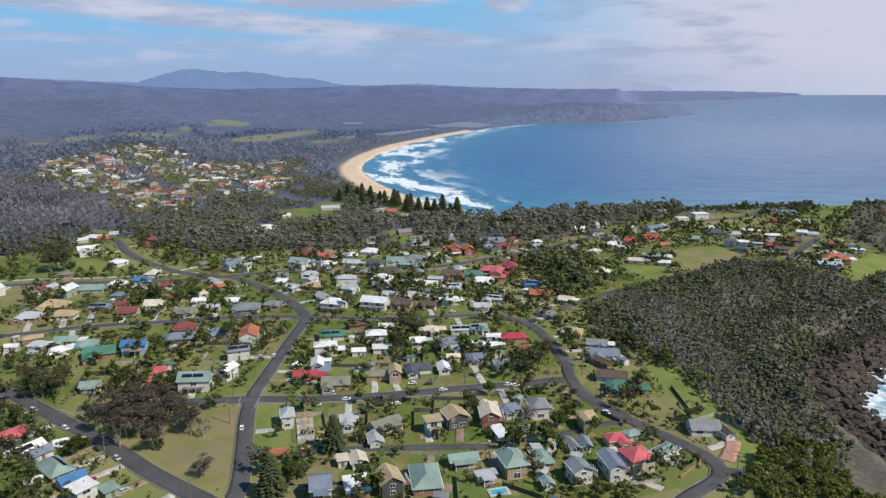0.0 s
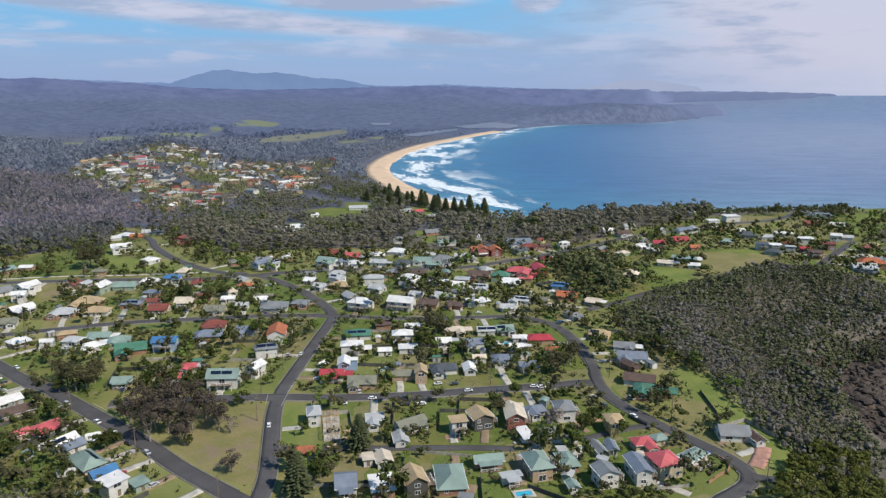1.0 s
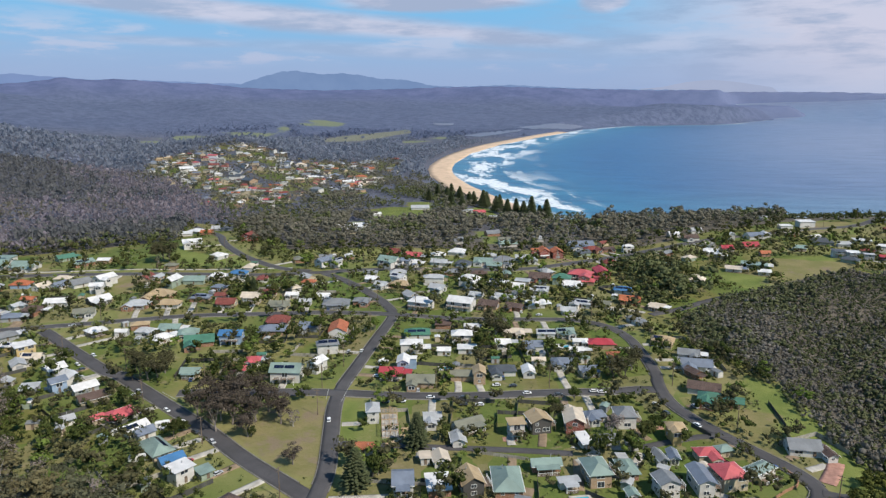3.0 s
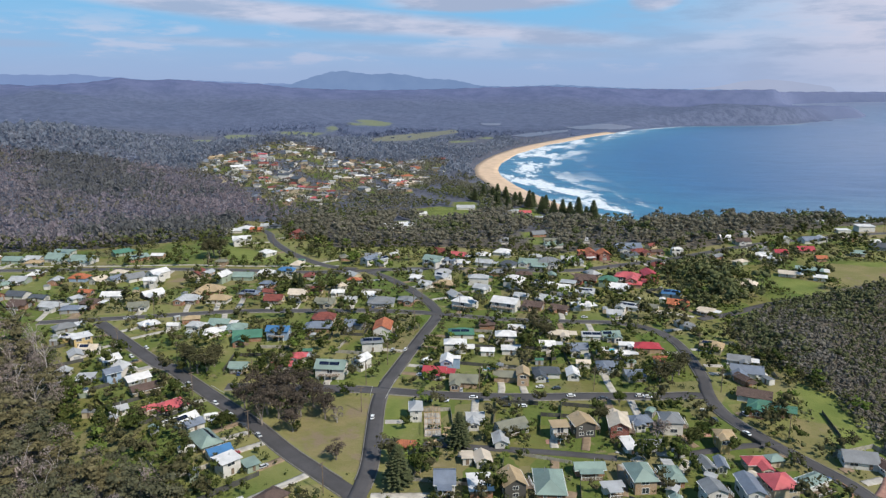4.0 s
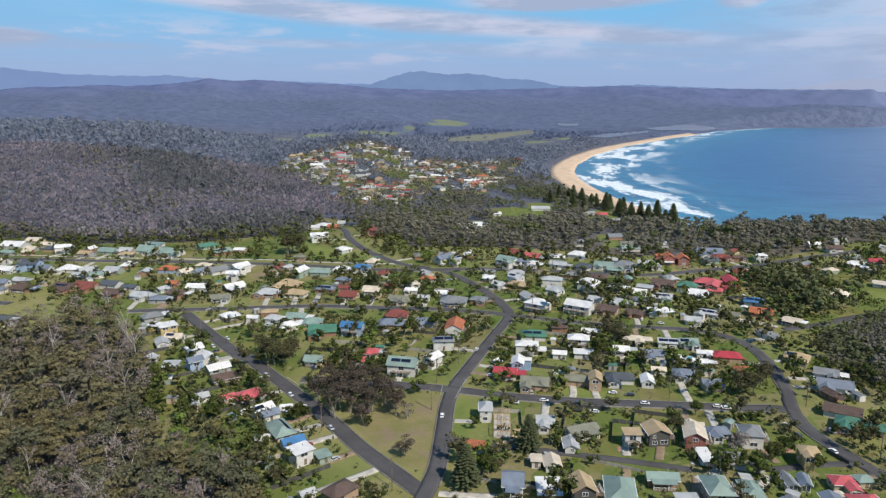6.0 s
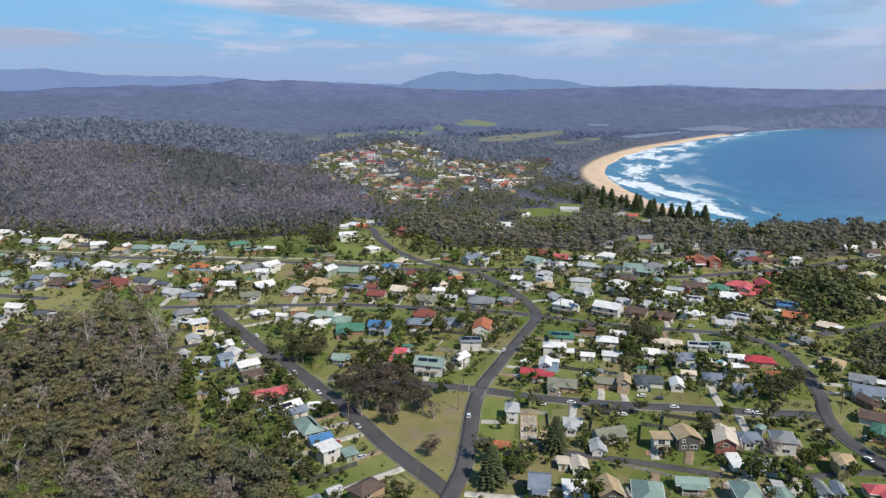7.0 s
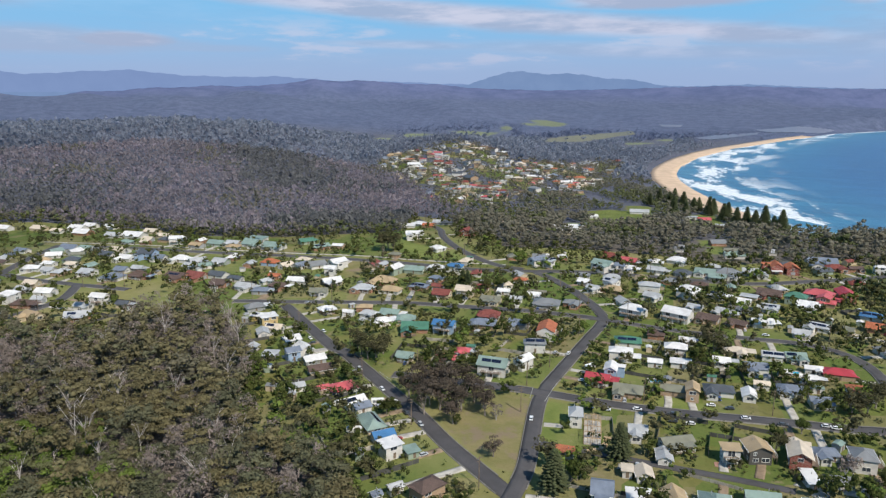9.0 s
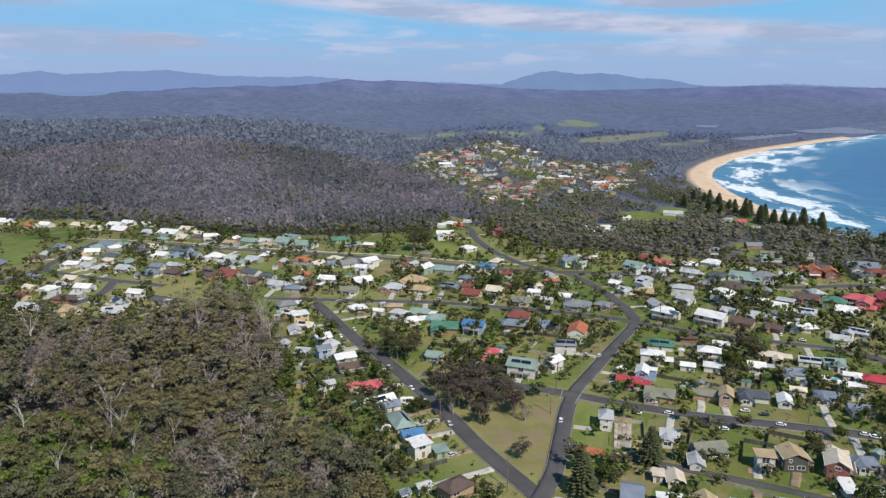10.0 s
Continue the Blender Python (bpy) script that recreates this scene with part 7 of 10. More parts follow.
house(-523.2, 339.8, 131, 10.0, 6.8, "dark", "white", "h", 1, 0, "", "bungalow")
house(-511.2, 327.2, 130, 9.9, 6.6, "pale", "cream", "h", 1, 0, "", "bungalow")
house(-500.3, 313.8, 35, 11.4, 7.9, "brown", "cream", "h", 1, 0, "c", "bungalow")
house(-480.2, 270.4, 9, 11.2, 7.6, "dark", "sage", "h", 1, 0, "", "bungalow")
house(-505.1, 287.9, 125, 11.5, 6.8, "slate", "brick", "g", 1, 0, "v", "bungalow")
house(-484.5, 348.8, 41, 10.6, 7.1, "white", "white", "g", 1, 0, "", "bungalow")
house(-473.3, 331.9, 37, 9.4, 6.4, "tan", "white", "h", 1, 0, "c", "bungalow")
house(-468.8, 357.2, 37, 9.0, 5.9, "olive", "sage", "g", 1, 0, "w", "bungalow")
house(-456.2, 341.5, 34, 10.4, 7.3, "dark", "sage", "h", 1, 0, "", "bungalow")
house(-450.6, 279.4, 348, 8.2, 5.8, "slate", "grey", "h", 1, 0, "", "bungalow")
house(-422.7, 258.8, 4, 8.4, 5.8, "cream", "cream", "g", 1, 0, "v", "bungalow")
house(-431.0, 313.6, 97, 11.1, 7.5, "pale", "tanbrick", "h", 1, 0, "wv", "bungalow")
house(-427.2, 332.8, 97, 9.4, 6.1, "mint", "cream", "g", 1, 0, "c", "bungalow")
house(-409.9, 244.9, 356, 10.4, 6.5, "maroon", "cream", "g", 1, 0, "v", "bungalow")
house(-357.1, 240.5, 356, 11.5, 7.4, "tan", "cream", "g", 1, 1, "w", "bungalow")
house(-219.6, 318.4, 55, 9.0, 5.8, "white", "tanbrick", "h", 1, 1, "v", "bungalow")
house(-180.5, 311.9, 55, 10.2, 6.8, "white", "white", "h", 1, 1, "c", "bungalow")
house(-258.7, 304.6, 54, 10.0, 6.8, "grey", "grey", "h", 1, 1, "c", "bungalow")
house(300.5, 539.3, 50, 10.2, 6.2, "maroon", "tanbrick", "g", 1, 0, "w", "bungalow")
house(313.8, 553.6, 320, 9.5, 6.3, "tan", "brick", "h", 1, 0, "v", "bungalow")
house(227.4, 527.9, 321, 10.7, 7.3, "dark", "sage", "h", 1, 0, "w", "bungalow")
house(250.6, 555.3, 325, 8.6, 5.5, "maroon", "white", "g", 1, 0, "c", "bungalow")

# ---- buildings on the flat behind the beach ----
house(-139.4, 862.8, 12, 22, 9, "pale", "white", "g", 1, 0, "", "bungalow")
house(-170.1, 672.8, 25, 16, 9, "white", "white", "g", 1, 0, "", "bungalow")
house(-162.8, 612.8, 8, 12, 8, "white", "cream", "g", 1, 0, "", "bungalow")
house(-117.4, 752.9, 100, 8, 6, "white", "white", "g", 1, 0, "", "bungalow")
house(-64.7, 851.5, 20, 14, 8, "coral", "cream", "g", 1, 0, "", "bungalow")
house(-79.8, 858.3, 15, 14, 7, "pale", "white", "s", 1, 0, "", "bungalow")
house(-40.4, 797, 12, 16, 7, "pale", "cream", "s", 1, 0, "", "bungalow")
house(-34.5, 609, 25, 12, 8, "grey", "brick", "g", 1, 0, "", "bungalow")
house(-21.3, 571.6, 8, 12, 8, "olive", "cream", "g", 1, 0, "", "bungalow")
house(5.2, 586, 100, 12, 7, "pale", "white", "h", 1, 0, "", "bungalow")
house(-58, 567, 20, 11, 8, "grey", "white", "g", 1, 0, "", "bungalow")
house(-19.4, 559.7, 15, 14, 8, "mint", "white", "g", 1, 0, "", "bungalow")
house(-155.4, 731.7, 12, 8, 6, "white", "white", "g", 1, 0, "", "bungalow")
house(-181.5, 805.8, 25, 9, 6, "white", "white", "g", 1, 0, "", "bungalow")
# ---- sheds, fences ----
shed(-11.6, 183.7, 76, 4.3, 2.7, "white", "sage")
shed(-0.7, 191.0, 170, 4.3, 3.0, "grey", "sage")
fence(3.8, 205.3, 4.6, 184.3, 1.6, False)
fence(4.6, 184.3, -12.2, 183.6, 1.6, False)
shed(31.5, 205.0, 68, 3.8, 3.2, "pale", "sage")
fence(30.2, 191.9, 18.4, 199.8, 1.6, False)
shed(44.2, 215.3, 154, 3.6, 2.6, "pale", "cream")
shed(57.8, 217.7, 110, 4.3, 2.7, "cream", "grey")
shed(67.4, 214.9, 18, 4.6, 2.6, "pale", "grey")
fence(63.0, 229.7, 71.8, 212.7, 1.6, False)
shed(29.6, 260.3, 66, 3.9, 2.9, "mint", "grey")
fence(-4.0, 242.3, -3.7, 263.0, 1.6, False)
fence(-3.7, 263.0, 12.9, 262.7, 1.6, False)
fence(-10.6, 236.0, -11.3, 252.1, 1.6, False)
fence(-11.3, 252.1, 1.6, 252.6, 1.6, False)
fence(-28.1, 240.0, -29.4, 260.7, 1.6, False)
fence(-29.4, 260.7, -12.9, 261.7, 1.6, False)
shed(-38.2, 232.6, 5, 4.8, 2.5, "grey", "grey")
fence(-28.9, 226.7, -29.9, 242.9, 1.6, False)
fence(-60.4, 246.4, -45.7, 249.8, 1.6, True)
fence(-45.7, 249.8, -42.9, 238.1, 1.6, True)
fence(-21.5, 216.2, -20.5, 200.7, 1.6, False)
fence(-20.5, 200.7, -32.9, 200.0, 1.6, False)
fence(-48.9, 217.3, -48.3, 196.8, 1.6, False)
fence(-57.1, 321.6, -38.2, 321.2, 1.6, False)
fence(-56.3, 298.1, -35.5, 297.4, 1.6, False)
fence(-35.5, 297.4, -36.1, 280.8, 1.6, False)
shed(-31.9, 294.7, 94, 3.9, 3.1, "grey", "cream")
fence(-34.2, 281.8, -36.1, 296.2, 1.6, True)
fence(-36.1, 296.2, -24.6, 297.7, 1.6, True)
shed(-15.1, 305.3, 10, 3.6, 2.5, "green", "grey")
fence(-18.7, 288.6, -23.4, 308.0, 1.6, False)
fence(-23.4, 308.0, -7.9, 311.7, 1.6, False)
fence(-30.6, 323.6, -9.2, 323.2, 1.6, False)
fence(-9.2, 323.2, -9.6, 306.1, 1.6, False)
shed(25.3, 310.7, 15, 4.4, 3.1, "mint", "white")
shed(6.3, 314.4, 90, 4.1, 2.5, "grey", "white")
fence(-0.8, 303.0, -5.2, 323.9, 1.6, False)
fence(41.1, 304.2, 22.3, 302.8, 1.6, True)
fence(22.3, 302.8, 21.2, 317.9, 1.6, True)
fence(24.2, 315.3, 9.5, 313.2, 1.6, False)
fence(9.5, 313.2, 7.9, 324.9, 1.6, False)
fence(62.2, 347.3, 76.3, 349.2, 1.6, True)
fence(76.3, 349.2, 77.8, 338.0, 1.6, True)
fence(71.0, 329.4, 89.2, 332.0, 1.6, False)
fence(89.2, 332.0, 91.2, 317.4, 1.6, False)
fence(71.4, 317.3, 85.5, 318.3, 1.6, True)
fence(85.5, 318.3, 86.4, 307.1, 1.6, True)
shed(81.4, 301.7, 300, 4.3, 2.9, "grey", "white")
fence(87.5, 240.0, 103.1, 249.0, 1.6, True)
fence(103.1, 249.0, 110.3, 236.5, 1.6, True)
shed(-45.2, 330.8, 102, 3.4, 2.5, "white", "cream")
fence(-58.5, 344.0, -41.1, 343.6, 1.6, True)
fence(-41.1, 343.6, -41.4, 329.7, 1.6, True)
shed(-10.8, 314.5, 90, 3.6, 2.9, "cream", "cream")
fence(-70.1, 381.6, -68.6, 395.6, 1.6, False)
fence(-68.6, 395.6, -57.5, 394.4, 1.6, False)
fence(-48.8, 384.0, -48.5, 399.5, 1.6, False)
fence(-48.5, 399.5, -36.1, 399.2, 1.6, False)
fence(-23.5, 403.3, -25.8, 422.0, 1.6, True)
fence(-25.8, 422.0, -10.9, 423.9, 1.6, True)
shed(2.2, 406.0, 110, 3.7, 2.7, "pale", "sage")
fence(-4.1, 391.1, -6.8, 411.7, 1.6, False)
fence(-38.6, 407.0, -38.3, 421.4, 1.6, False)
fence(-38.3, 421.4, -26.7, 421.2, 1.6, False)
fence(-53.4, 440.1, -51.8, 426.1, 1.6, False)
fence(-31.3, 439.6, -30.3, 423.6, 1.6, False)
fence(-30.3, 423.6, -43.0, 422.8, 1.6, False)
fence(-128.5, 391.9, -130.5, 406.7, 1.6, True)
fence(-130.5, 406.7, -118.7, 408.3, 1.6, True)
fence(-93.1, 301.2, -110.9, 301.6, 1.6, True)
fence(-110.9, 301.6, -110.6, 315.9, 1.6, True)
shed(-105.9, 285.3, 160, 3.2, 2.5, "pale", "grey")
shed(-108.5, 283.9, 95, 3.8, 2.9, "white", "grey")
fence(-133.5, 274.9, -135.3, 291.4, 1.6, True)
fence(-135.3, 291.4, -122.1, 292.8, 1.6, True)
shed(-122.6, 296.7, 10, 4.1, 3.1, "green", "grey")
fence(-151.3, 269.4, -155.6, 287.8, 1.6, False)
fence(-155.6, 287.8, -140.9, 291.3, 1.6, False)
fence(-137.9, 319.2, -134.7, 302.6, 1.6, True)
fence(-134.7, 302.6, -148.0, 300.0, 1.6, True)
shed(-128.2, 317.8, 100, 3.2, 2.4, "pale", "sage")
fence(-123.5, 335.9, -119.3, 318.5, 1.6, False)
fence(-119.3, 318.5, -133.2, 315.2, 1.6, False)
shed(-191.1, 308.9, 98, 4.3, 2.8, "pale", "sage")
fence(-167.6, 377.2, -171.1, 395.6, 1.6, False)
fence(-200.6, 377.6, -206.7, 397.1, 1.6, False)
fence(-228.5, 378.1, -234.6, 392.0, 1.6, False)
fence(-234.6, 392.0, -223.5, 396.9, 1.6, False)
shed(-232.1, 374.4, 95, 3.8, 2.5, "grey", "sage")
shed(-240.8, 406.4, 85, 3.6, 3.0, "cream", "white")
fence(-147.1, 391.6, -151.3, 409.2, 1.6, False)
fence(-148.6, 370.5, -153.7, 391.5, 1.6, True)
shed(16.4, 390.9, 90, 4.7, 2.5, "pale", "cream")
fence(-12.5, 413.5, -15.1, 433.9, 1.6, True)
shed(-143.4, 486.3, 60, 4.7, 2.5, "green", "white")
shed(-85.6, 495.4, 430, 4.3, 3.1, "green", "sage")
shed(7.8, 444.8, 350, 4.9, 2.9, "green", "grey")
fence(51.2, 424.7, 42.4, 437.9, 1.6, False)
fence(42.4, 437.9, 52.9, 444.9, 1.6, False)
shed(35.5, 413.0, 435, 5.0, 2.8, "pale", "sage")
fence(20.4, 398.9, 23.8, 413.8, 1.6, False)
fence(23.8, 413.8, 35.7, 411.2, 1.6, False)
shed(49.9, 416.5, 440, 3.6, 3.2, "white", "sage")
shed(-249.1, 285.4, 10, 3.2, 2.5, "pale", "grey")
fence(-238.2, 289.5, -250.5, 273.3, 1.6, False)
fence(-250.5, 273.3, -263.5, 283.1, 1.6, False)
fence(-220.4, 268.9, -228.9, 257.7, 1.6, False)
fence(-228.9, 257.7, -237.9, 264.5, 1.6, False)
shed(-222.8, 248.8, 100, 3.5, 3.0, "grey", "sage")
fence(-213.9, 250.6, -226.2, 233.3, 1.6, False)
fence(-226.2, 233.3, -240.0, 243.2, 1.6, False)
shed(-208.7, 238.3, 110, 4.6, 2.8, "grey", "sage")
fence(-190.7, 246.1, -203.2, 228.6, 1.6, False)
fence(-203.2, 228.6, -217.2, 238.6, 1.6, False)
shed(-194.0, 234.9, 110, 4.1, 3.0, "white", "sage")
fence(-166.4, 241.3, -177.6, 225.7, 1.6, False)
fence(-177.6, 225.7, -190.0, 234.7, 1.6, False)
shed(-179.2, 218.9, 15, 4.9, 3.1, "grey", "cream")
fence(-147.9, 227.2, -158.8, 212.2, 1.6, False)
shed(-166.8, 215.2, 105, 3.8, 3.0, "pale", "cream")
shed(-147.6, 211.3, 130, 3.2, 3.0, "mint", "grey")
fence(-111.9, 197.7, -125.8, 181.7, 1.6, True)
fence(-125.8, 181.7, -138.7, 192.8, 1.6, True)
shed(-117.0, 185.8, 120, 4.4, 2.7, "grey", "sage")
fence(-100.0, 186.8, -109.8, 172.5, 1.6, False)
fence(-109.8, 172.5, -121.2, 180.3, 1.6, False)
fence(-97.6, 191.5, -106.3, 178.9, 1.6, False)
fence(-106.3, 178.9, -116.4, 185.8, 1.6, False)
fence(-92.4, 163.8, -104.6, 146.1, 1.6, False)
fence(-104.6, 146.1, -118.7, 155.8, 1.6, False)
fence(-81.8, 175.9, -91.9, 161.3, 1.6, False)
fence(-379.7, 245.2, -397.1, 242.4, 1.6, True)
fence(-337.7, 261.0, -322.3, 260.9, 1.6, False)
fence(-322.3, 260.9, -322.3, 248.6, 1.6, False)
fence(-351.3, 282.5, -330.4, 285.8, 1.6, False)
shed(-322.2, 271.4, 10, 4.2, 2.6, "mint", "white")
fence(-327.6, 282.2, -313.9, 268.7, 1.6, False)
fence(-313.9, 268.7, -324.8, 257.8, 1.6, False)
shed(-372.4, 341.8, 5, 4.8, 2.8, "grey", "cream")
shed(-351.3, 358.3, 150, 4.8, 3.1, "pale", "white")
fence(-315.5, 328.9, -330.9, 340.7, 1.6, False)
fence(-299.7, 332.2, -306.0, 345.9, 1.6, False)
fence(-306.0, 345.9, -295.0, 350.9, 1.6, False)
shed(-266.1, 376.5, 110, 4.6, 3.0, "green", "cream")
fence(-278.1, 357.4, -284.6, 373.5, 1.6, False)
fence(-284.6, 373.5, -271.7, 378.8, 1.6, False)
shed(-299.8, 373.5, 5, 4.5, 2.6, "white", "sage")
fence(-76.2, 407.0, -61.3, 417.2, 1.6, True)
fence(-61.3, 417.2, -53.1, 405.2, 1.6, True)
fence(-139.4, 441.0, -132.0, 423.9, 1.6, False)
fence(-105.8, 341.3, -104.8, 326.6, 1.6, False)
fence(-104.8, 326.6, -116.6, 325.8, 1.6, False)
fence(-125.3, 351.1, -120.5, 331.0, 1.6, False)
fence(-250.0, 342.1, -258.0, 360.9, 1.6, False)
shed(-162.2, 410.0, 104, 3.4, 2.5, "pale", "cream")
fence(-165.3, 392.9, -168.5, 409.6, 1.6, True)
fence(-168.5, 409.6, -155.2, 412.1, 1.6, True)
fence(-39.7, 353.7, -40.1, 331.8, 1.6, False)
shed(-55.4, 446.7, 93, 4.2, 2.8, "green", "cream")
shed(-36.6, 450.3, 96, 3.9, 2.9, "green", "sage")
shed(64.6, 491.4, 125, 3.2, 2.5, "mint", "sage")
shed(77.8, 506.3, 34, 3.8, 3.1, "cream", "sage")
shed(-325.6, 373.0, 200, 3.1, 3.2, "grey", "white")
shed(-192.6, 394.7, 449, 3.6, 2.8, "pale", "grey")
fence(-185.7, 407.5, -185.2, 392.2, 1.6, False)
fence(-185.2, 392.2, -197.5, 391.8, 1.6, False)
shed(-196.0, 470.7, 181, 4.5, 2.7, "green", "grey")
shed(-145.9, 500.7, 111, 3.3, 3.1, "white", "grey")
shed(-136.5, 513.0, 295, 3.1, 2.8, "pale", "white")
shed(-422.6, 243.2, 446, 4.9, 2.4, "grey", "cream")
shed(-211.2, 331.3, 55, 3.1, 2.4, "pale", "grey")
shed(-252.7, 290.4, 144, 3.6, 3.0, "pale", "sage")

# ---- driveways ----
driveway([(-38.6, 191.1), (-49.3, 189.0), (-59.0, 187.0)], CONCRETE)
driveway([(-4.1, 206.1), (-4.4, 213.4), (-4.7, 220.6)], DIRT)
driveway([(6.5, 215.6), (7.0, 218.2), (6.6, 220.8)], CONCRETE)
driveway([(16.8, 201.3), (16.9, 211.0), (17.1, 220.7)], DIRT)
driveway([(21.3, 212.0), (19.5, 216.6), (17.5, 221.1)], CONCRETE)
driveway([(34.2, 215.5), (36.6, 221.8), (39.1, 228.0)], CONCRETE)
driveway([(56.3, 206.6), (62.3, 202.3), (68.0, 198.0)], CONCRETE)
driveway([(76.8, 223.1), (79.3, 224.5), (81.5, 225.9)], DIRT)
driveway([(67.0, 233.5), (69.5, 235.9), (72.3, 238.3)], DIRT)
driveway([(44.9, 228.0), (44.0, 229.0), (43.9, 229.9)], DIRT)
driveway([(38.5, 246.7), (40.2, 242.2), (43.2, 237.6)], DIRT)
driveway([(26.3, 254.2), (24.5, 263.6), (23.2, 273.0)], CONCRETE)
driveway([(16.6, 254.9), (15.0, 263.2), (13.8, 271.5)], DIRT)
driveway([(5.7, 241.2), (5.9, 234.6), (5.4, 228.1)], DIRT)
driveway([(-5.4, 235.7), (-5.7, 231.7), (-5.0, 227.8)], CONCRETE)
driveway([(17.1, 228.8), (16.6, 228.5), (16.7, 228.2)], CONCRETE)
driveway([(29.0, 230.6), (33.0, 230.6), (35.9, 230.6)], CONCRETE)
driveway([(-35.7, 245.7), (-36.9, 253.4), (-37.7, 261.2)], CONCRETE)
driveway([(-24.3, 226.3), (-24.7, 226.6), (-24.4, 226.8)], CONCRETE)
driveway([(-59.1, 238.1), (-63.7, 237.0), (-68.1, 235.9)], CONCRETE)
driveway([(-29.2, 216.4), (-28.9, 217.9), (-29.3, 219.3)], CONCRETE)
driveway([(-35.6, 215.1), (-35.4, 217.0), (-35.8, 219.0)], CONCRETE)
driveway([(-53.8, 217.7), (-54.1, 218.0), (-53.8, 218.2)], DIRT)
driveway([(-58.3, 316.7), (-65.2, 316.9), (-72.4, 317.0)], DIRT)
driveway([(-57.3, 292.0), (-64.9, 292.2), (-73.0, 292.5)], CONCRETE)
driveway([(-61.7, 282.9), (-68.0, 283.1), (-73.3, 283.3)], DIRT)
driveway([(-29.8, 281.4), (-28.6, 275.6), (-28.3, 269.7)], CONCRETE)
driveway([(-20.8, 280.6), (-19.8, 275.9), (-18.5, 271.2)], CONCRETE)
driveway([(13.2, 301.6), (14.5, 290.4), (16.9, 279.3)], CONCRETE)
driveway([(37.9, 330.4), (43.2, 331.2), (48.7, 331.9)], CONCRETE)
driveway([(9.6, 346.3), (8.7, 356.9), (6.9, 367.4)], CONCRETE)
driveway([(62.4, 338.9), (58.3, 338.4), (55.1, 337.9)], CONCRETE)
driveway([(71.5, 319.5), (65.1, 318.5), (57.9, 317.6)], CONCRETE)
driveway([(70.9, 309.2), (64.1, 308.8), (58.5, 308.3)], CONCRETE)
driveway([(70.7, 271.9), (66.0, 269.7), (62.4, 267.6)], DIRT)
driveway([(90.8, 232.4), (89.1, 231.4), (87.2, 230.4)], DIRT)
driveway([(98.6, 227.4), (95.4, 225.4), (91.3, 223.3)], CONCRETE)
driveway([(-60.0, 333.5), (-65.9, 333.6), (-72.0, 333.7)], DIRT)
driveway([(-5.7, 346.6), (-6.5, 356.1), (-8.1, 365.5)], DIRT)
driveway([(-85.8, 426.6), (-92.0, 422.2), (-98.7, 417.8)], CONCRETE)
driveway([(-63.2, 379.5), (-64.0, 376.0), (-63.9, 372.5)], DIRT)
driveway([(-41.4, 382.5), (-41.8, 376.6), (-41.6, 370.8)], CONCRETE)
driveway([(-22.6, 386.9), (-21.7, 379.1), (-20.6, 371.2)], DIRT)
driveway([(-8.0, 384.7), (-7.0, 378.8), (-6.5, 373.0)], CONCRETE)
driveway([(-86.7, 434.5), (-94.8, 427.9), (-101.9, 421.4)], CONCRETE)
driveway([(-104.3, 436.4), (-107.5, 433.8), (-110.4, 431.2)], DIRT)
driveway([(-107.7, 377.1), (-107.8, 374.8), (-107.4, 372.5)], CONCRETE)
driveway([(-118.9, 392.5), (-117.4, 382.2), (-116.1, 372.0)], DIRT)
driveway([(-92.0, 309.7), (-86.0, 309.5), (-79.8, 309.4)], CONCRETE)
driveway([(-102.6, 270.8), (-102.6, 267.5), (-101.5, 264.1)], CONCRETE)
driveway([(-184.0, 330.0), (-187.2, 338.5), (-191.5, 347.1)], CONCRETE)
driveway([(-197.3, 322.1), (-201.5, 331.5), (-205.6, 340.9)], CONCRETE)
driveway([(-205.5, 316.4), (-211.9, 308.3), (-217.7, 300.3)], CONCRETE)
driveway([(-174.7, 370.9), (-173.2, 365.4), (-172.6, 359.9)], CONCRETE)
driveway([(-159.6, 377.6), (-158.3, 370.3), (-156.8, 363.0)], CONCRETE)
driveway([(-195.5, 378.1), (-192.0, 367.3), (-188.8, 356.5)], CONCRETE)
driveway([(-205.1, 365.0), (-202.1, 358.3), (-199.2, 351.5)], CONCRETE)
driveway([(-221.6, 362.3), (-218.4, 353.6), (-214.3, 345.0)], CONCRETE)
driveway([(-226.5, 414.2), (-227.5, 425.7), (-229.1, 437.1)], CONCRETE)
driveway([(-236.6, 417.6), (-237.4, 426.8), (-238.7, 436.0)], CONCRETE)
driveway([(-216.1, 423.4), (-215.8, 430.6), (-216.6, 437.8)], DIRT)
driveway([(-193.4, 434.9), (-193.4, 436.7), (-193.5, 438.6)], CONCRETE)
driveway([(-139.0, 425.6), (-131.6, 431.5), (-125.4, 437.5)], CONCRETE)
driveway([(-128.0, 380.7), (-126.9, 375.4), (-125.4, 370.1)], CONCRETE)
driveway([(20.5, 381.7), (21.2, 379.1), (21.2, 376.5)], CONCRETE)
driveway([(-137.5, 471.9), (-135.8, 468.1), (-134.2, 464.2)], DIRT)
driveway([(-81.4, 483.4), (-80.8, 480.5), (-80.7, 477.6)], CONCRETE)
driveway([(-63.9, 486.1), (-64.1, 482.8), (-63.1, 479.6)], CONCRETE)
driveway([(-45.0, 484.9), (-45.2, 483.1), (-44.8, 481.3)], CONCRETE)
driveway([(-33.8, 491.6), (-33.1, 486.8), (-33.2, 482.0)], CONCRETE)
driveway([(-25.4, 483.2), (-25.0, 482.9), (-25.3, 482.5)], CONCRETE)
driveway([(-0.3, 506.4), (3.7, 500.5), (8.3, 494.6)], CONCRETE)
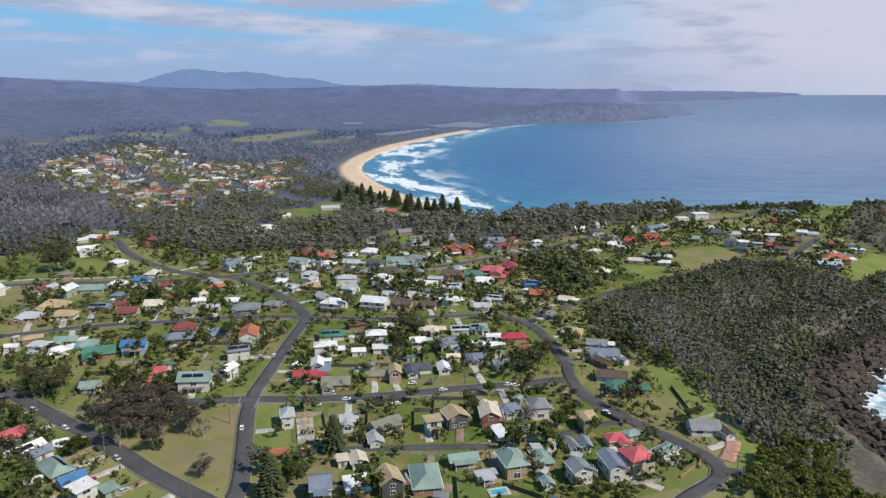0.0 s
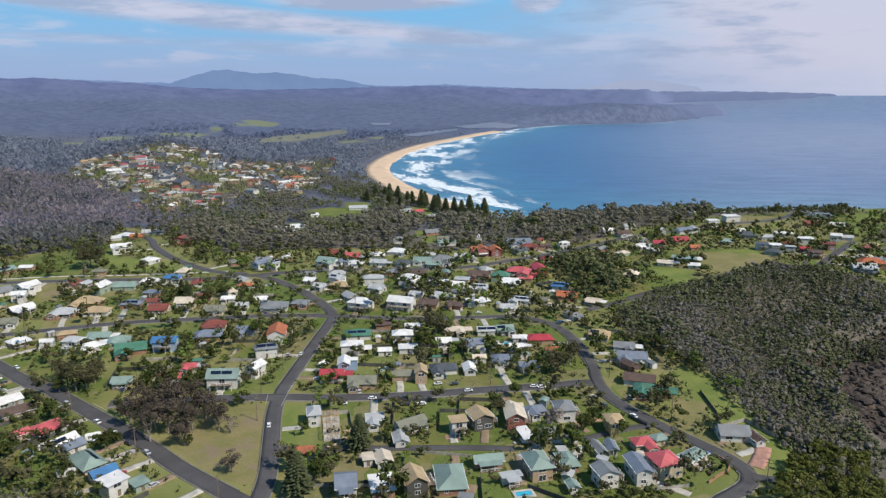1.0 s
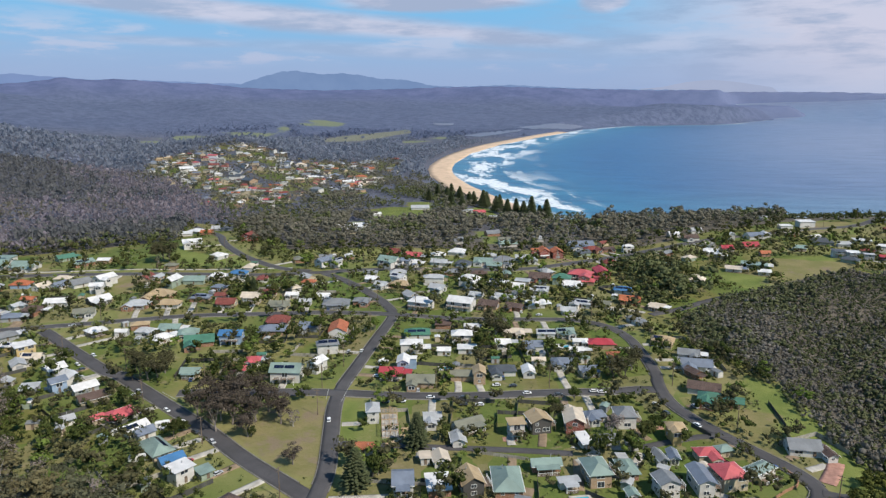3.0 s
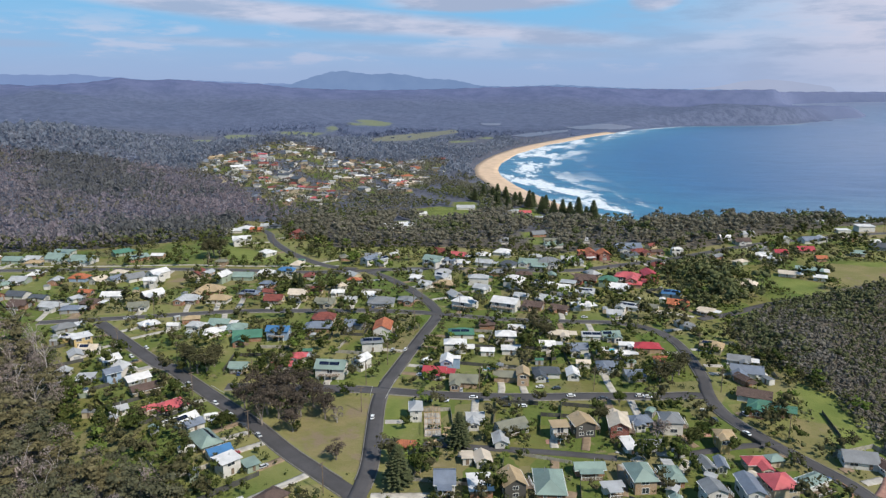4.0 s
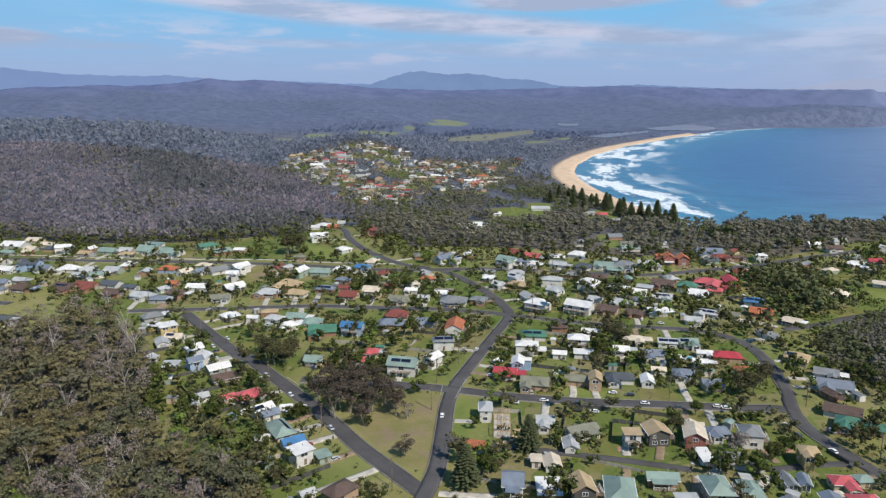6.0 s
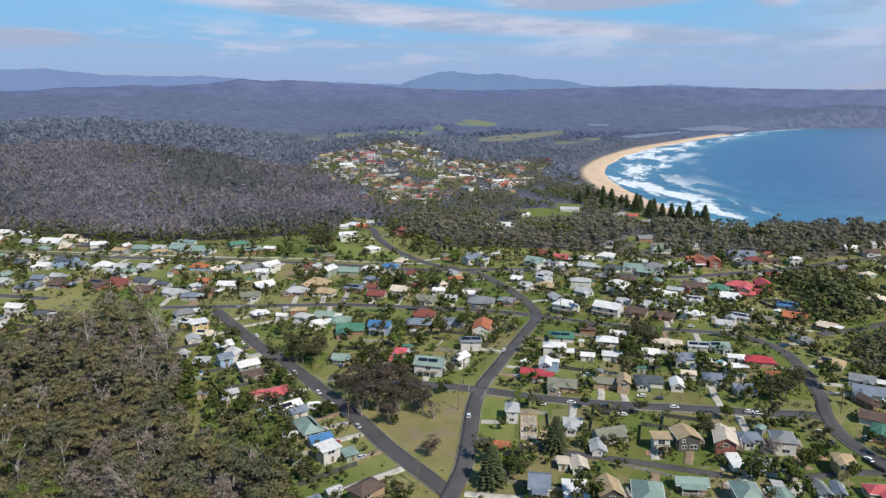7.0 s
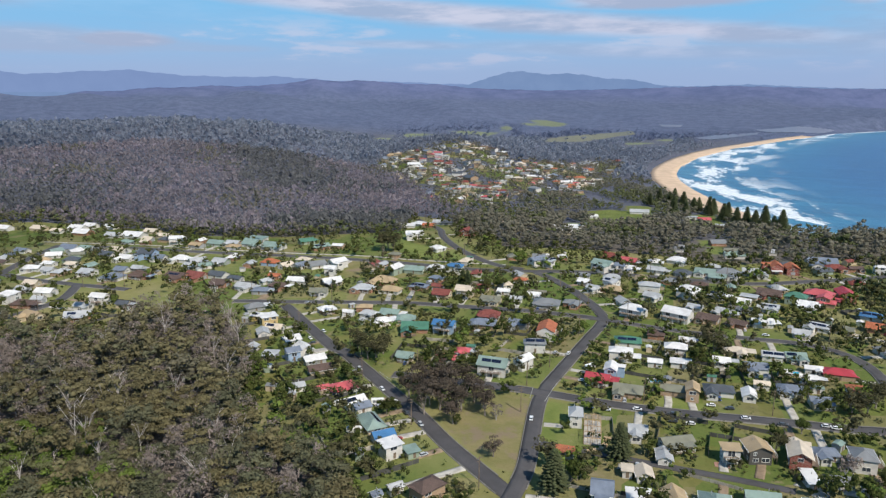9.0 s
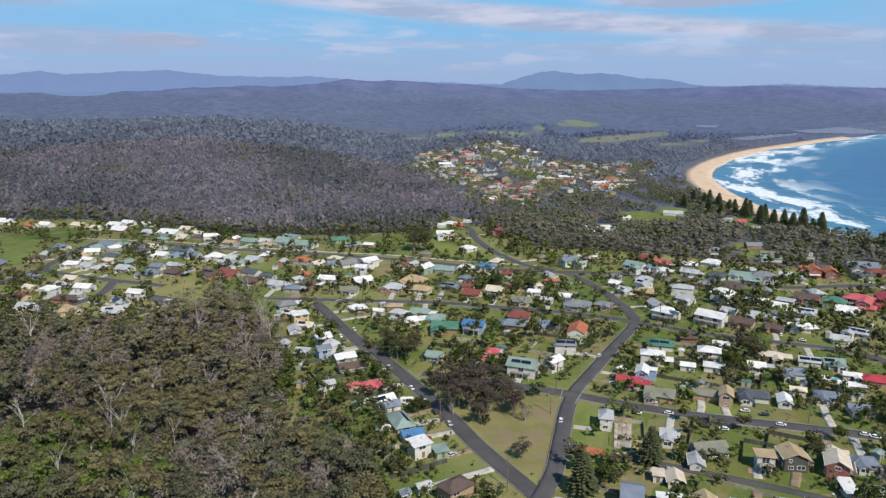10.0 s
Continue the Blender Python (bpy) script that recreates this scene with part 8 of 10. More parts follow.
driveway([(13.1, 523.2), (18.7, 515.0), (25.0, 506.8)], DIRT)
driveway([(21.8, 522.2), (26.2, 516.2), (30.0, 510.3)], DIRT)
driveway([(49.1, 543.9), (54.0, 537.0), (58.7, 530.0)], CONCRETE)
driveway([(58.6, 545.5), (62.4, 541.0), (66.5, 536.5)], CONCRETE)
driveway([(4.7, 460.1), (0.2, 468.7), (-3.5, 477.2)], DIRT)
driveway([(27.7, 396.2), (25.5, 386.6), (23.4, 377.0)], CONCRETE)
driveway([(60.9, 406.6), (65.7, 400.1), (69.5, 393.6)], DIRT)
driveway([(44.9, 399.4), (55.1, 395.1), (64.2, 390.9)], CONCRETE)
driveway([(132.4, 595.9), (132.1, 595.4), (133.0, 594.9)], CONCRETE)
driveway([(243.8, 533.4), (252.7, 526.5), (261.0, 519.6)], CONCRETE)
driveway([(255.2, 535.4), (260.4, 530.9), (266.5, 526.4)], DIRT)
driveway([(254.6, 515.6), (255.5, 514.8), (256.6, 514.1)], DIRT)
driveway([(279.3, 543.4), (280.0, 543.2), (279.9, 542.9)], DIRT)
driveway([(286.8, 517.6), (280.9, 522.0), (275.7, 526.4)], CONCRETE)
driveway([(270.0, 491.9), (263.7, 497.3), (256.7, 502.7)], CONCRETE)
driveway([(293.2, 510.4), (284.5, 517.8), (274.7, 525.2)], CONCRETE)
driveway([(-241.1, 292.8), (-236.7, 297.9), (-233.3, 303.1)], DIRT)
driveway([(-226.0, 283.0), (-222.7, 287.6), (-219.0, 292.2)], CONCRETE)
driveway([(-199.1, 270.0), (-197.0, 272.6), (-195.5, 275.1)], DIRT)
driveway([(-188.8, 264.1), (-187.9, 266.2), (-185.9, 268.3)], CONCRETE)
driveway([(-224.8, 273.2), (-219.4, 280.7), (-213.5, 288.1)], CONCRETE)
driveway([(-200.6, 249.0), (-194.0, 258.8), (-186.5, 268.7)], CONCRETE)
driveway([(-196.9, 251.3), (-191.1, 259.6), (-185.2, 267.8)], CONCRETE)
driveway([(-185.3, 254.7), (-182.6, 259.4), (-180.6, 264.2)], CONCRETE)
driveway([(-157.0, 223.3), (-151.1, 232.2), (-144.1, 241.0)], CONCRETE)
driveway([(-139.7, 219.8), (-135.5, 225.8), (-131.2, 231.7)], DIRT)
driveway([(-128.5, 214.3), (-124.5, 219.4), (-121.2, 224.5)], DIRT)
driveway([(-123.1, 208.3), (-118.9, 213.6), (-113.9, 218.9)], CONCRETE)
driveway([(-114.7, 201.3), (-110.3, 206.5), (-105.6, 211.8)], CONCRETE)
driveway([(-100.3, 194.1), (-97.5, 198.3), (-94.4, 202.6)], DIRT)
driveway([(-94.7, 177.1), (-88.8, 185.8), (-82.7, 194.5)], CONCRETE)
driveway([(-418.9, 288.5), (-419.2, 290.9), (-419.5, 293.3)], CONCRETE)
driveway([(-399.4, 257.0), (-387.9, 258.8), (-377.2, 260.5)], CONCRETE)
driveway([(-416.5, 276.3), (-417.7, 284.9), (-418.4, 293.5)], DIRT)
driveway([(-380.0, 253.8), (-378.2, 254.1), (-376.2, 254.4)], CONCRETE)
driveway([(-381.5, 261.3), (-379.5, 261.6), (-377.4, 261.9)], CONCRETE)
driveway([(-350.7, 262.7), (-360.0, 261.1), (-369.7, 259.6)], CONCRETE)
driveway([(-351.4, 277.6), (-362.2, 276.0), (-372.1, 274.3)], DIRT)
driveway([(-455.8, 309.9), (-457.0, 304.9), (-457.2, 299.9)], CONCRETE)
driveway([(-442.9, 310.9), (-442.3, 304.6), (-441.5, 298.2)], CONCRETE)
driveway([(-415.9, 317.7), (-415.6, 309.4), (-414.1, 301.2)], CONCRETE)
driveway([(-387.7, 316.0), (-387.4, 310.3), (-386.1, 304.7)], DIRT)
driveway([(-468.1, 378.6), (-468.4, 388.2), (-468.8, 397.7)], CONCRETE)
driveway([(-453.9, 385.2), (-454.6, 391.7), (-454.4, 398.2)], DIRT)
driveway([(-383.8, 381.7), (-386.9, 392.5), (-390.0, 403.3)], CONCRETE)
driveway([(-292.7, 334.3), (-288.0, 325.0), (-284.3, 315.7)], CONCRETE)
driveway([(-285.3, 406.4), (-287.1, 417.3), (-289.6, 428.1)], DIRT)
driveway([(-270.8, 412.5), (-272.5, 421.8), (-274.5, 431.1)], CONCRETE)
driveway([(-276.5, 344.3), (-271.5, 333.5), (-267.6, 322.6)], DIRT)
driveway([(-440.6, 428.4), (-440.7, 417.2), (-439.8, 406.0)], CONCRETE)
driveway([(-400.6, 429.7), (-398.3, 419.6), (-394.8, 409.4)], CONCRETE)
driveway([(-347.8, 437.0), (-345.5, 430.4), (-344.1, 423.8)], CONCRETE)
driveway([(-266.3, 527.2), (-259.5, 532.3), (-251.5, 537.5)], CONCRETE)
driveway([(-242.5, 564.0), (-249.3, 561.0), (-256.0, 557.9)], CONCRETE)
driveway([(-230.7, 494.6), (-226.7, 497.9), (-223.4, 501.3)], DIRT)
driveway([(-74.4, 402.7), (-79.4, 399.5), (-84.0, 396.2)], CONCRETE)
driveway([(-144.6, 439.8), (-146.7, 444.9), (-148.9, 450.0)], DIRT)
driveway([(-112.3, 341.9), (-113.6, 353.3), (-113.9, 364.8)], DIRT)
driveway([(-134.1, 350.1), (-135.5, 355.1), (-136.5, 360.0)], CONCRETE)
driveway([(-274.1, 331.9), (-271.5, 326.8), (-269.9, 321.6)], DIRT)
driveway([(-241.7, 344.6), (-239.1, 339.8), (-237.7, 335.0)], CONCRETE)
driveway([(-95.7, 390.5), (-92.9, 392.1), (-91.0, 393.7)], DIRT)
driveway([(55.2, 368.7), (49.8, 366.0), (45.6, 363.2)], CONCRETE)
driveway([(-429.2, 386.1), (-430.0, 392.6), (-429.7, 399.1)], DIRT)
driveway([(-356.8, 401.4), (-358.4, 406.7), (-359.8, 411.9)], CONCRETE)
driveway([(-303.9, 415.0), (-304.5, 419.9), (-305.8, 424.9)], CONCRETE)
driveway([(-174.7, 431.8), (-176.3, 436.5), (-177.3, 441.3)], CONCRETE)
driveway([(-109.2, 455.4), (-111.4, 460.3), (-113.4, 465.3)], DIRT)
driveway([(-72.1, 462.7), (-72.5, 467.0), (-73.1, 471.2)], CONCRETE)
driveway([(-53.5, 464.2), (-54.4, 468.8), (-54.6, 473.4)], CONCRETE)
driveway([(-15.9, 463.0), (-16.8, 469.4), (-16.7, 475.9)], CONCRETE)
driveway([(9.8, 474.3), (7.0, 478.4), (3.8, 482.5)], DIRT)
driveway([(51.9, 505.2), (49.8, 509.1), (46.6, 512.9)], CONCRETE)
driveway([(67.1, 512.8), (63.6, 517.6), (60.4, 522.5)], CONCRETE)
driveway([(100.0, 541.4), (96.7, 545.7), (92.5, 549.9)], CONCRETE)
driveway([(136.4, 573.6), (132.9, 578.7), (129.5, 583.9)], CONCRETE)
driveway([(-501.1, 358.3), (-503.7, 356.1), (-506.7, 353.8)], DIRT)
driveway([(-484.4, 362.3), (-493.1, 355.2), (-502.2, 348.1)], CONCRETE)
driveway([(-410.5, 417.3), (-410.3, 412.2), (-410.1, 407.1)], CONCRETE)
driveway([(-381.6, 422.5), (-380.1, 418.2), (-379.2, 413.9)], CONCRETE)
driveway([(-247.7, 453.5), (-246.5, 447.9), (-246.5, 442.4)], DIRT)
driveway([(-195.7, 454.8), (-194.9, 450.3), (-195.4, 445.7)], CONCRETE)
driveway([(37.8, 528.6), (40.4, 524.2), (43.9, 519.8)], CONCRETE)
driveway([(-172.1, 485.0), (-176.7, 479.0), (-181.6, 473.0)], CONCRETE)
driveway([(-498.7, 317.8), (-495.0, 320.3), (-491.3, 322.8)], CONCRETE)
driveway([(-476.7, 270.3), (-471.1, 271.4), (-465.2, 272.4)], DIRT)
driveway([(-486.8, 346.4), (-491.2, 343.0), (-495.4, 339.6)], CONCRETE)
driveway([(-475.8, 330.6), (-479.5, 327.8), (-484.1, 324.9)], DIRT)
driveway([(-453.5, 280.7), (-455.9, 280.2), (-459.2, 279.6)], CONCRETE)
driveway([(-429.2, 310.4), (-428.5, 305.0), (-428.0, 299.6)], CONCRETE)
driveway([(-360.5, 239.3), (-364.6, 239.6), (-369.4, 240.0)], DIRT)
driveway([(-222.9, 317.6), (-226.1, 313.4), (-229.4, 309.1)], CONCRETE)
driveway([(-258.6, 307.9), (-260.6, 312.5), (-262.3, 317.0)], CONCRETE)
driveway([(297.8, 540.4), (294.8, 543.0), (291.6, 545.6)], CONCRETE)

# ---- patios ----
patio(1.1, 198.4, 80, 5.3, 3.1, DIRT)
patio(65.7, 234.0, 15, 6.9, 3.5, PAVERS)
patio(46.1, 226.1, 62, 5.4, 3.7, CONCRETE)
patio(47.6, 247.9, 15, 4.1, 2.7, PAVERS)
patio(-5.9, 232.2, 10, 4.8, 3.1, PAVERS)
patio(23.2, 226.0, 60, 6.1, 3.9, CONCRETE)
patio(-59.6, 293.4, 62, 3.9, 4.5, TIMBER)
patio(-0.6, 330.3, 15, 6.6, 2.8, CONCRETE)
patio(22.8, 315.5, 0, 5.5, 3.4, CONCRETE)
patio(63.0, 335.2, 345, 3.7, 2.6, CONCRETE)
patio(-5.8, 348.8, 350, 3.7, 2.9, PAVERS)
patio(-5.8, 393.0, 340, 4.4, 4.0, PAVERS)
patio(-158.9, 303.8, 22, 5.2, 3.4, TIMBER)
patio(-145.6, 322.0, 8, 5.5, 3.3, CONCRETE)
patio(-203.9, 313.5, 8, 3.7, 3.7, CONCRETE)
patio(-173.8, 226.3, 15, 6.8, 2.6, CONCRETE)
patio(-158.3, 226.3, 15, 4.7, 3.9, CONCRETE)
patio(-109.8, 195.0, 30, 6.2, 3.8, DIRT)
patio(-129.7, 340.8, 12, 6.0, 3.2, CONCRETE)
patio(-99.6, 393.9, 3, 5.8, 4.0, DIRT)

# ---- parked cars ----
parked_car(-158.0, 252.8, 324, 1)
parked_car(-157.5, 248.8, 144, 0)
parked_car(-137.9, 237.8, 324, 0)
parked_car(-126.8, 229.3, 144, 0)
parked_car(-118.7, 222.4, 144, 2)
parked_car(-109.3, 216.0, 319, 1)
parked_car(-78.8, 310.5, 89, 0)
parked_car(-49.5, 257.3, 8, 0)
parked_car(-38.7, 262.6, 8, 0)
parked_car(-55.9, 256.1, -0, 2)
parked_car(-25.4, 264.1, 8, 2)
parked_car(-24.8, 257.7, 188, 2)
parked_car(-18.6, 258.3, 188, 0)
parked_car(-0.2, 271.7, 14, 0)
parked_car(30.2, 276.6, 9, 0)
parked_car(27.0, 277.0, 9, 0)
parked_car(50.1, 267.3, 118, 0)
parked_car(52.9, 260.0, 118, 2)
parked_car(62.3, 250.8, 120, 0)
parked_car(-13.1, 278.3, 194, 0)
parked_car(-6.2, 278.4, 194, 2)
parked_car(-84.7, 309.0, 89, 1)
parked_car(-73.5, 237.7, 103, 0)
parked_car(-201.5, 288.9, 324, 0)
parked_car(-201.6, 277.1, 324, 0)
parked_car(12.5, 271.8, 9, 2)
parked_car(52.0, 446.4, 227, 0)
parked_car(-60.4, 379.1, -6, 0)
parked_car(-26.5, 209.4, 183, 2)
parked_car(-131.4, 222.7, 144, 0)
parked_car(5.0, 377.5, 7, 0)
parked_car(38.5, 381.9, -25, 1)
parked_car(-239.0, 327.8, 203, 1)
parked_car(-313.4, 403.9, 11, 0)
parked_car(-98.3, 425.8, 311, 0)
parked_car(65.0, 267.1, -62, 1)
parked_car(-40.6, 186.2, 18, 1, 0.12)
parked_car(13.4, 204.3, 266, 2, 0.12)
parked_car(20.9, 215.3, 288, 1, 0.12)
parked_car(33.7, 190.8, -35, 4, 0.12)
parked_car(80.5, 222.8, 37, 4, 0.12)
parked_car(20.0, 234.4, -91, 1, 0.12)
parked_car(-31.2, 219.3, 276, 1, 0.12)
parked_car(-64.9, 281.7, 364, 0, 0.12)
parked_car(-44.9, 269.3, 102, 1, 0.12)
parked_car(-10.6, 286.3, -81, 4, 0.12)
parked_car(16.0, 298.9, 97, 0, 0.12)
parked_car(40.6, 334.3, 8, 3, 0.12)
parked_car(44.6, 308.2, 183, 1, 0.12)
parked_car(13.2, 351.2, 284, 3, 0.12)
parked_car(59.6, 336.6, 5, 4, 0.12)
parked_car(68.3, 319.6, 13, 1, 0.12)
parked_car(-36.6, 336.4, 87, 3, 0.12)
parked_car(-25.8, 353.7, 263, 4, 0.12)
parked_car(-10.4, 349.2, 274, 0, 0.12)
parked_car(-4.8, 382.0, 95, 0, 0.12)
parked_car(-19.5, 399.7, -82, 2, 0.12)
parked_car(-33.5, 403.1, 92, 4, 0.12)
parked_car(-113.4, 373.4, 99, 4, 0.12)
parked_car(-88.5, 327.3, -1, 2, 0.12)
parked_car(-142.9, 267.5, 105, 4, 0.12)
parked_car(-162.1, 303.7, -122, 2, 0.12)
parked_car(-142.9, 322.5, 275, 1, 0.12)
parked_car(-195.5, 326.2, 287, 2, 0.12)
parked_car(-175.6, 367.5, 99, 3, 0.12)
parked_car(-158.3, 374.7, -79, 1, 0.12)
parked_car(-7.1, 410.4, 103, 3, 0.12)
parked_car(60.6, 402.6, -62, 3, 0.12)
parked_car(45.6, 393.3, 159, 0, 0.12)
parked_car(-196.7, 272.3, 233, 2, 0.12)
parked_car(-193.4, 252.5, 227, 0, 0.12)
parked_car(-169.8, 249.1, 58, 1, 0.12)
parked_car(-138.8, 223.0, 57, 4, 0.12)
parked_car(-111.5, 202.6, 53, 3, 0.12)
parked_car(-98.3, 196.4, 58, 1, 0.12)
parked_car(-113.3, 345.0, 266, 4, 0.12)
parked_car(-173.5, 327.4, 97, 0, 0.12)
parked_car(-94.4, 394.1, 218, 2, 0.12)
parked_car(-259.2, 311.0, 292, 1, 0.12)

# ---- power poles ----
power_pole(-73.8, 185.9, 236)
power_pole(-112.6, 215.1, 229)
power_pole(-150.8, 243.3, 234)
power_pole(-176.6, 274.7, 39)
power_pole(-214.9, 286.5, 233)
power_pole(-79.3, 242.5, 193)
power_pole(-82.3, 291.5, 178)
power_pole(-81.2, 339.5, 179)
power_pole(-86.9, 382.8, 207)
power_pole(-113.7, 420.8, 221)
power_pole(-274.5, 321.5, 112)
power_pole(-230.3, 339.9, 113)
power_pole(-185.1, 359.2, 101)
power_pole(-138.3, 368.6, 104)
power_pole(-90.1, 375.3, 94)
power_pole(-133.5, 261.6, 103)
power_pole(-85.2, 267.8, 95)
power_pole(-37.5, 270.2, 98)
power_pole(8.9, 279.6, 104)
power_pole(-63.4, 374.0, 84)
power_pole(-16.8, 373.3, 97)
power_pole(33.0, 374.6, 65)
power_pole(57.6, 331.3, 8)
power_pole(60.2, 288.4, -5)
power_pole(75.6, 248.0, 30)
power_pole(92.3, 202.1, -30)
power_pole(59.5, 169.3, -34)
power_pole(-538.0, 401.5, 95)
power_pole(-490.2, 405.5, 95)
power_pole(-442.0, 408.0, 92)
power_pole(-395.7, 411.4, 106)
power_pole(-349.5, 424.5, 106)
power_pole(-302.2, 435.1, 101)
power_pole(-254.5, 443.5, 97)
power_pole(-206.3, 447.5, 92)
power_pole(-160.6, 455.5, 105)
power_pole(-117.1, 473.8, 113)
power_pole(-68.2, 481.1, 97)
power_pole(-20.1, 485.0, 94)
power_pole(18.5, 504.6, 126)
power_pole(58.0, 532.1, 125)
power_pole(93.4, 563.3, 133)
power_pole(130.1, 595.5, 124)
power_pole(171.8, 620.7, 114)
power_pole(213.9, 642.5, 120)
power_pole(258.7, 662.1, 109)
power_pole(296.3, 685.3, 141)
power_pole(-161.5, 454.9, 264)
power_pole(-204.3, 479.7, 232)
power_pole(-238.2, 515.6, 215)
power_pole(-265.0, 556.5, 204)
power_pole(-285.6, 598.4, 217)
power_pole(-314.5, 636.7, 217)
power_pole(-343.4, 675.0, 217)
power_pole(-460.1, 301.9, 82)
power_pole(-413.7, 302.8, 96)
power_pole(-366.3, 309.1, 98)
power_pole(-387.6, 296.1, 40)
power_pole(-367.0, 250.5, -5)

# ---- single things ----
DRIVES.append([(102.5, 229.7), (99.6, 223.8), (94.3, 215.3)])
strip("trim_driveway_pavers", [(102.5, 229.7), (99.6, 223.8), (94.3, 215.3)], -2.6, 2.6, 0.2, PAVERS, "pink paved driveway of a corner house", "driveway", 0.4, step=2.0)
low_wall([(83.3, 222.9), (85.4, 218.9), (85.7, 215.1), (84.1, 211.9), (80.3, 209.4), (75.5, 204.6)], 0.9, TERRACOTTA, "curved terracotta retaining wall round a lawn")
low_wall([(109.7, 244.4), (113.5, 242.3), (117.7, 239.6)], 0.8, ROCK, "low dark stone wall across a lawn")
fence(94.6, 275.2, 94.6, 254.4, 1.4)
fence(60.2, 251, 65.4, 242.9, 1.4)
fence(-49.7, 197.8, -25.3, 198.6, 1.2, True)
fence(48.3, 197.9, 69, 202.6, 1.2, True)
fence(-16.2, 220.6, 1.1, 218.1, 1.2, True)
pool(16.1, 329.1, 15, 7, 3.5)
pool(17, 196.3, 15, 5, 2.5)
pool(-36.1, 295.3, 15, 6, 3)
building_site(-50.2, 237.0, 103, 19, 6)
timber_stack(-44.3, 227.4, 80, 4.2)
timber_stack(-43.1, 234.3, 10, 4.2)
timber_stack(-40.9, 224.6, 80, 4.2)
timber_stack(-46.6, 223.5, 45, 4.2)
caravan(-128.3, 200.7, 20)
caravan(-128.4, 200.4, 10)
caravan(-145.3, 217.7, 30)
caravan(-132.8, 225.2, 30)
caravan(-61.6, 384.9, 10)
caravan(79.5, 306.6, 15)
caravan(-65.3, 296.7, 60)
parasol(-5.9, 196.5)
strip("trim_road_marking_1", [(-148.6, 254), (-144, 250.95), (-139.4, 247.9)], -0.1, 0.1, 0.5, MARKING, "worn white line on the asphalt", "road marking", 0.02, step=2.0)
strip("trim_road_marking_2", [(-79.9, 255.7), (-80.85, 260.7), (-81.8, 265.7)], -0.1, 0.1, 0.5, MARKING, "worn white line on the asphalt", "road marking", 0.02, step=2.0)
strip("trim_road_marking_3", [(-73.4, 254.5), (-73.8, 264.55), (-74.2, 274.6)], -0.1, 0.1, 0.5, MARKING, "worn white line on the asphalt", "road marking", 0.02, step=2.0)
strip("trim_road_marking_4", [(-65.3, 222.1), (-64.4, 218.95), (-63.5, 215.8)], -0.1, 0.1, 0.5, MARKING, "worn white line on the asphalt", "road marking", 0.02, step=2.0)

# ---- single trees ----
tree("park", -124.7, 236.3, 1.00)
tree("park", -112, 224.6, 1.10)
tree("park", -108.4, 231.1, 1.15)
tree("park", -98.9, 222.3, 1.00)
tree("park", -116.4, 241.5, 1.20)
tree("park", -109.3, 241.8, 1.10)
tree("park", -100.6, 233.9, 1.15)
tree("park", -124.8, 245.7, 1.00)
tree("park", -99.1, 243.1, 1.10)
tree("park", -90.7, 233.7, 0.95)
tree("park", -115.1, 250.3, 1.10)
tree("park", -106.3, 251, 1.05)
tree("park", -113.9, 233.5, 1.00)
tree("garden", -97.7, 222.7, 0.60)
tree("bare", -85.5, 232, 0.80)
tree("park", -76.6, 205.7, 0.75)
tree("park", -93.6, 239.5, 0.90)
tree("pine", -52.2, 193.8, 0.80)
tree("pine", -37.5, 221.7, 0.72)
tree("garden", -47.1, 202.6, 1.00)
tree("gum", -167.1, 269.5, 1.00)
tree("gum", -161.4, 265.5, 1.15)
tree("gum", -156.3, 264.4, 1.10)
tree("gum", -158.2, 274.4, 1.00)
tree("gum", -171.9, 273.8, 0.90)
tree("garden", -168.0, 265.0, 0.90)
tree("garden", -135.0, 272.6, 1.10)
tree("bright", -135.9, 271.8, 0.90)
tree("garden", -124.9, 218.4, 1.00)
tree("garden", -123.4, 222.9, 0.80)
tree("pine", -118.2, 966.3, 0.94)
tree("pine", -114.1, 984.9, 1.10)
tree("pine", -99.9, 962.0, 1.10)
tree("pine", -83.7, 927.0, 1.10)
tree("pine", -78.0, 930.5, 0.99)
tree("pine", -64.3, 916.2, 1.22)
tree("pine", -60.1, 919.4, 1.10)
tree("pine", -45.4, 877.8, 1.27)
tree("pine", -41.3, 881.0, 1.16)
tree("pine", -29.6, 830.6, 1.05)
tree("pine", -19.4, 828.0, 0.99)
tree("pine", -10.6, 819.0, 1.05)
tree("pine", -1.3, 795.0, 1.27)
tree("pine", 7.6, 782.9, 0.99)
tree("pine", 15.2, 782.8, 1.22)
tree("pine", -103.3, 888.8, 0.99)
tree("pine", -86.5, 863.1, 1.05)
tree("pine", -132.0, 970.8, 0.99)
tree("pine", -137.9, 930.3, 0.94)
tree("gum", -267.3, 474.8, 1.60)
tree("gum", -259.4, 468.7, 1.50)
tree("gum", -267.4, 467.8, 1.40)
tree("garden", -252.7, 465.4, 1.30)
tree("bright", -157.4, 473.4, 1.50)
tree("bright", -79.5, 343.0, 1.20)
tree("pine", -174.5, 407.1, 0.50)
tree("pine", -170.4, 405.6, 0.45)
tree("garden", -147.5, 404.5, 1.40)
tree("garden", -153.2, 392.4, 1.30)
tree("garden", -106.9, 335.4, 1.40)
tree("garden", -23.1, 325.9, 1.20)
tree("gum", -16.7, 335.7, 1.20)
tree("bare", 32.8, 242.9, 1.00)
tree("bare", 30.3, 240.0, 0.90)
tree("gum", 9.9, 248.1, 0.80)
tree("garden", 18.6, 267.7, 1.00)
tree("garden", 41.5, 238.2, 1.20)
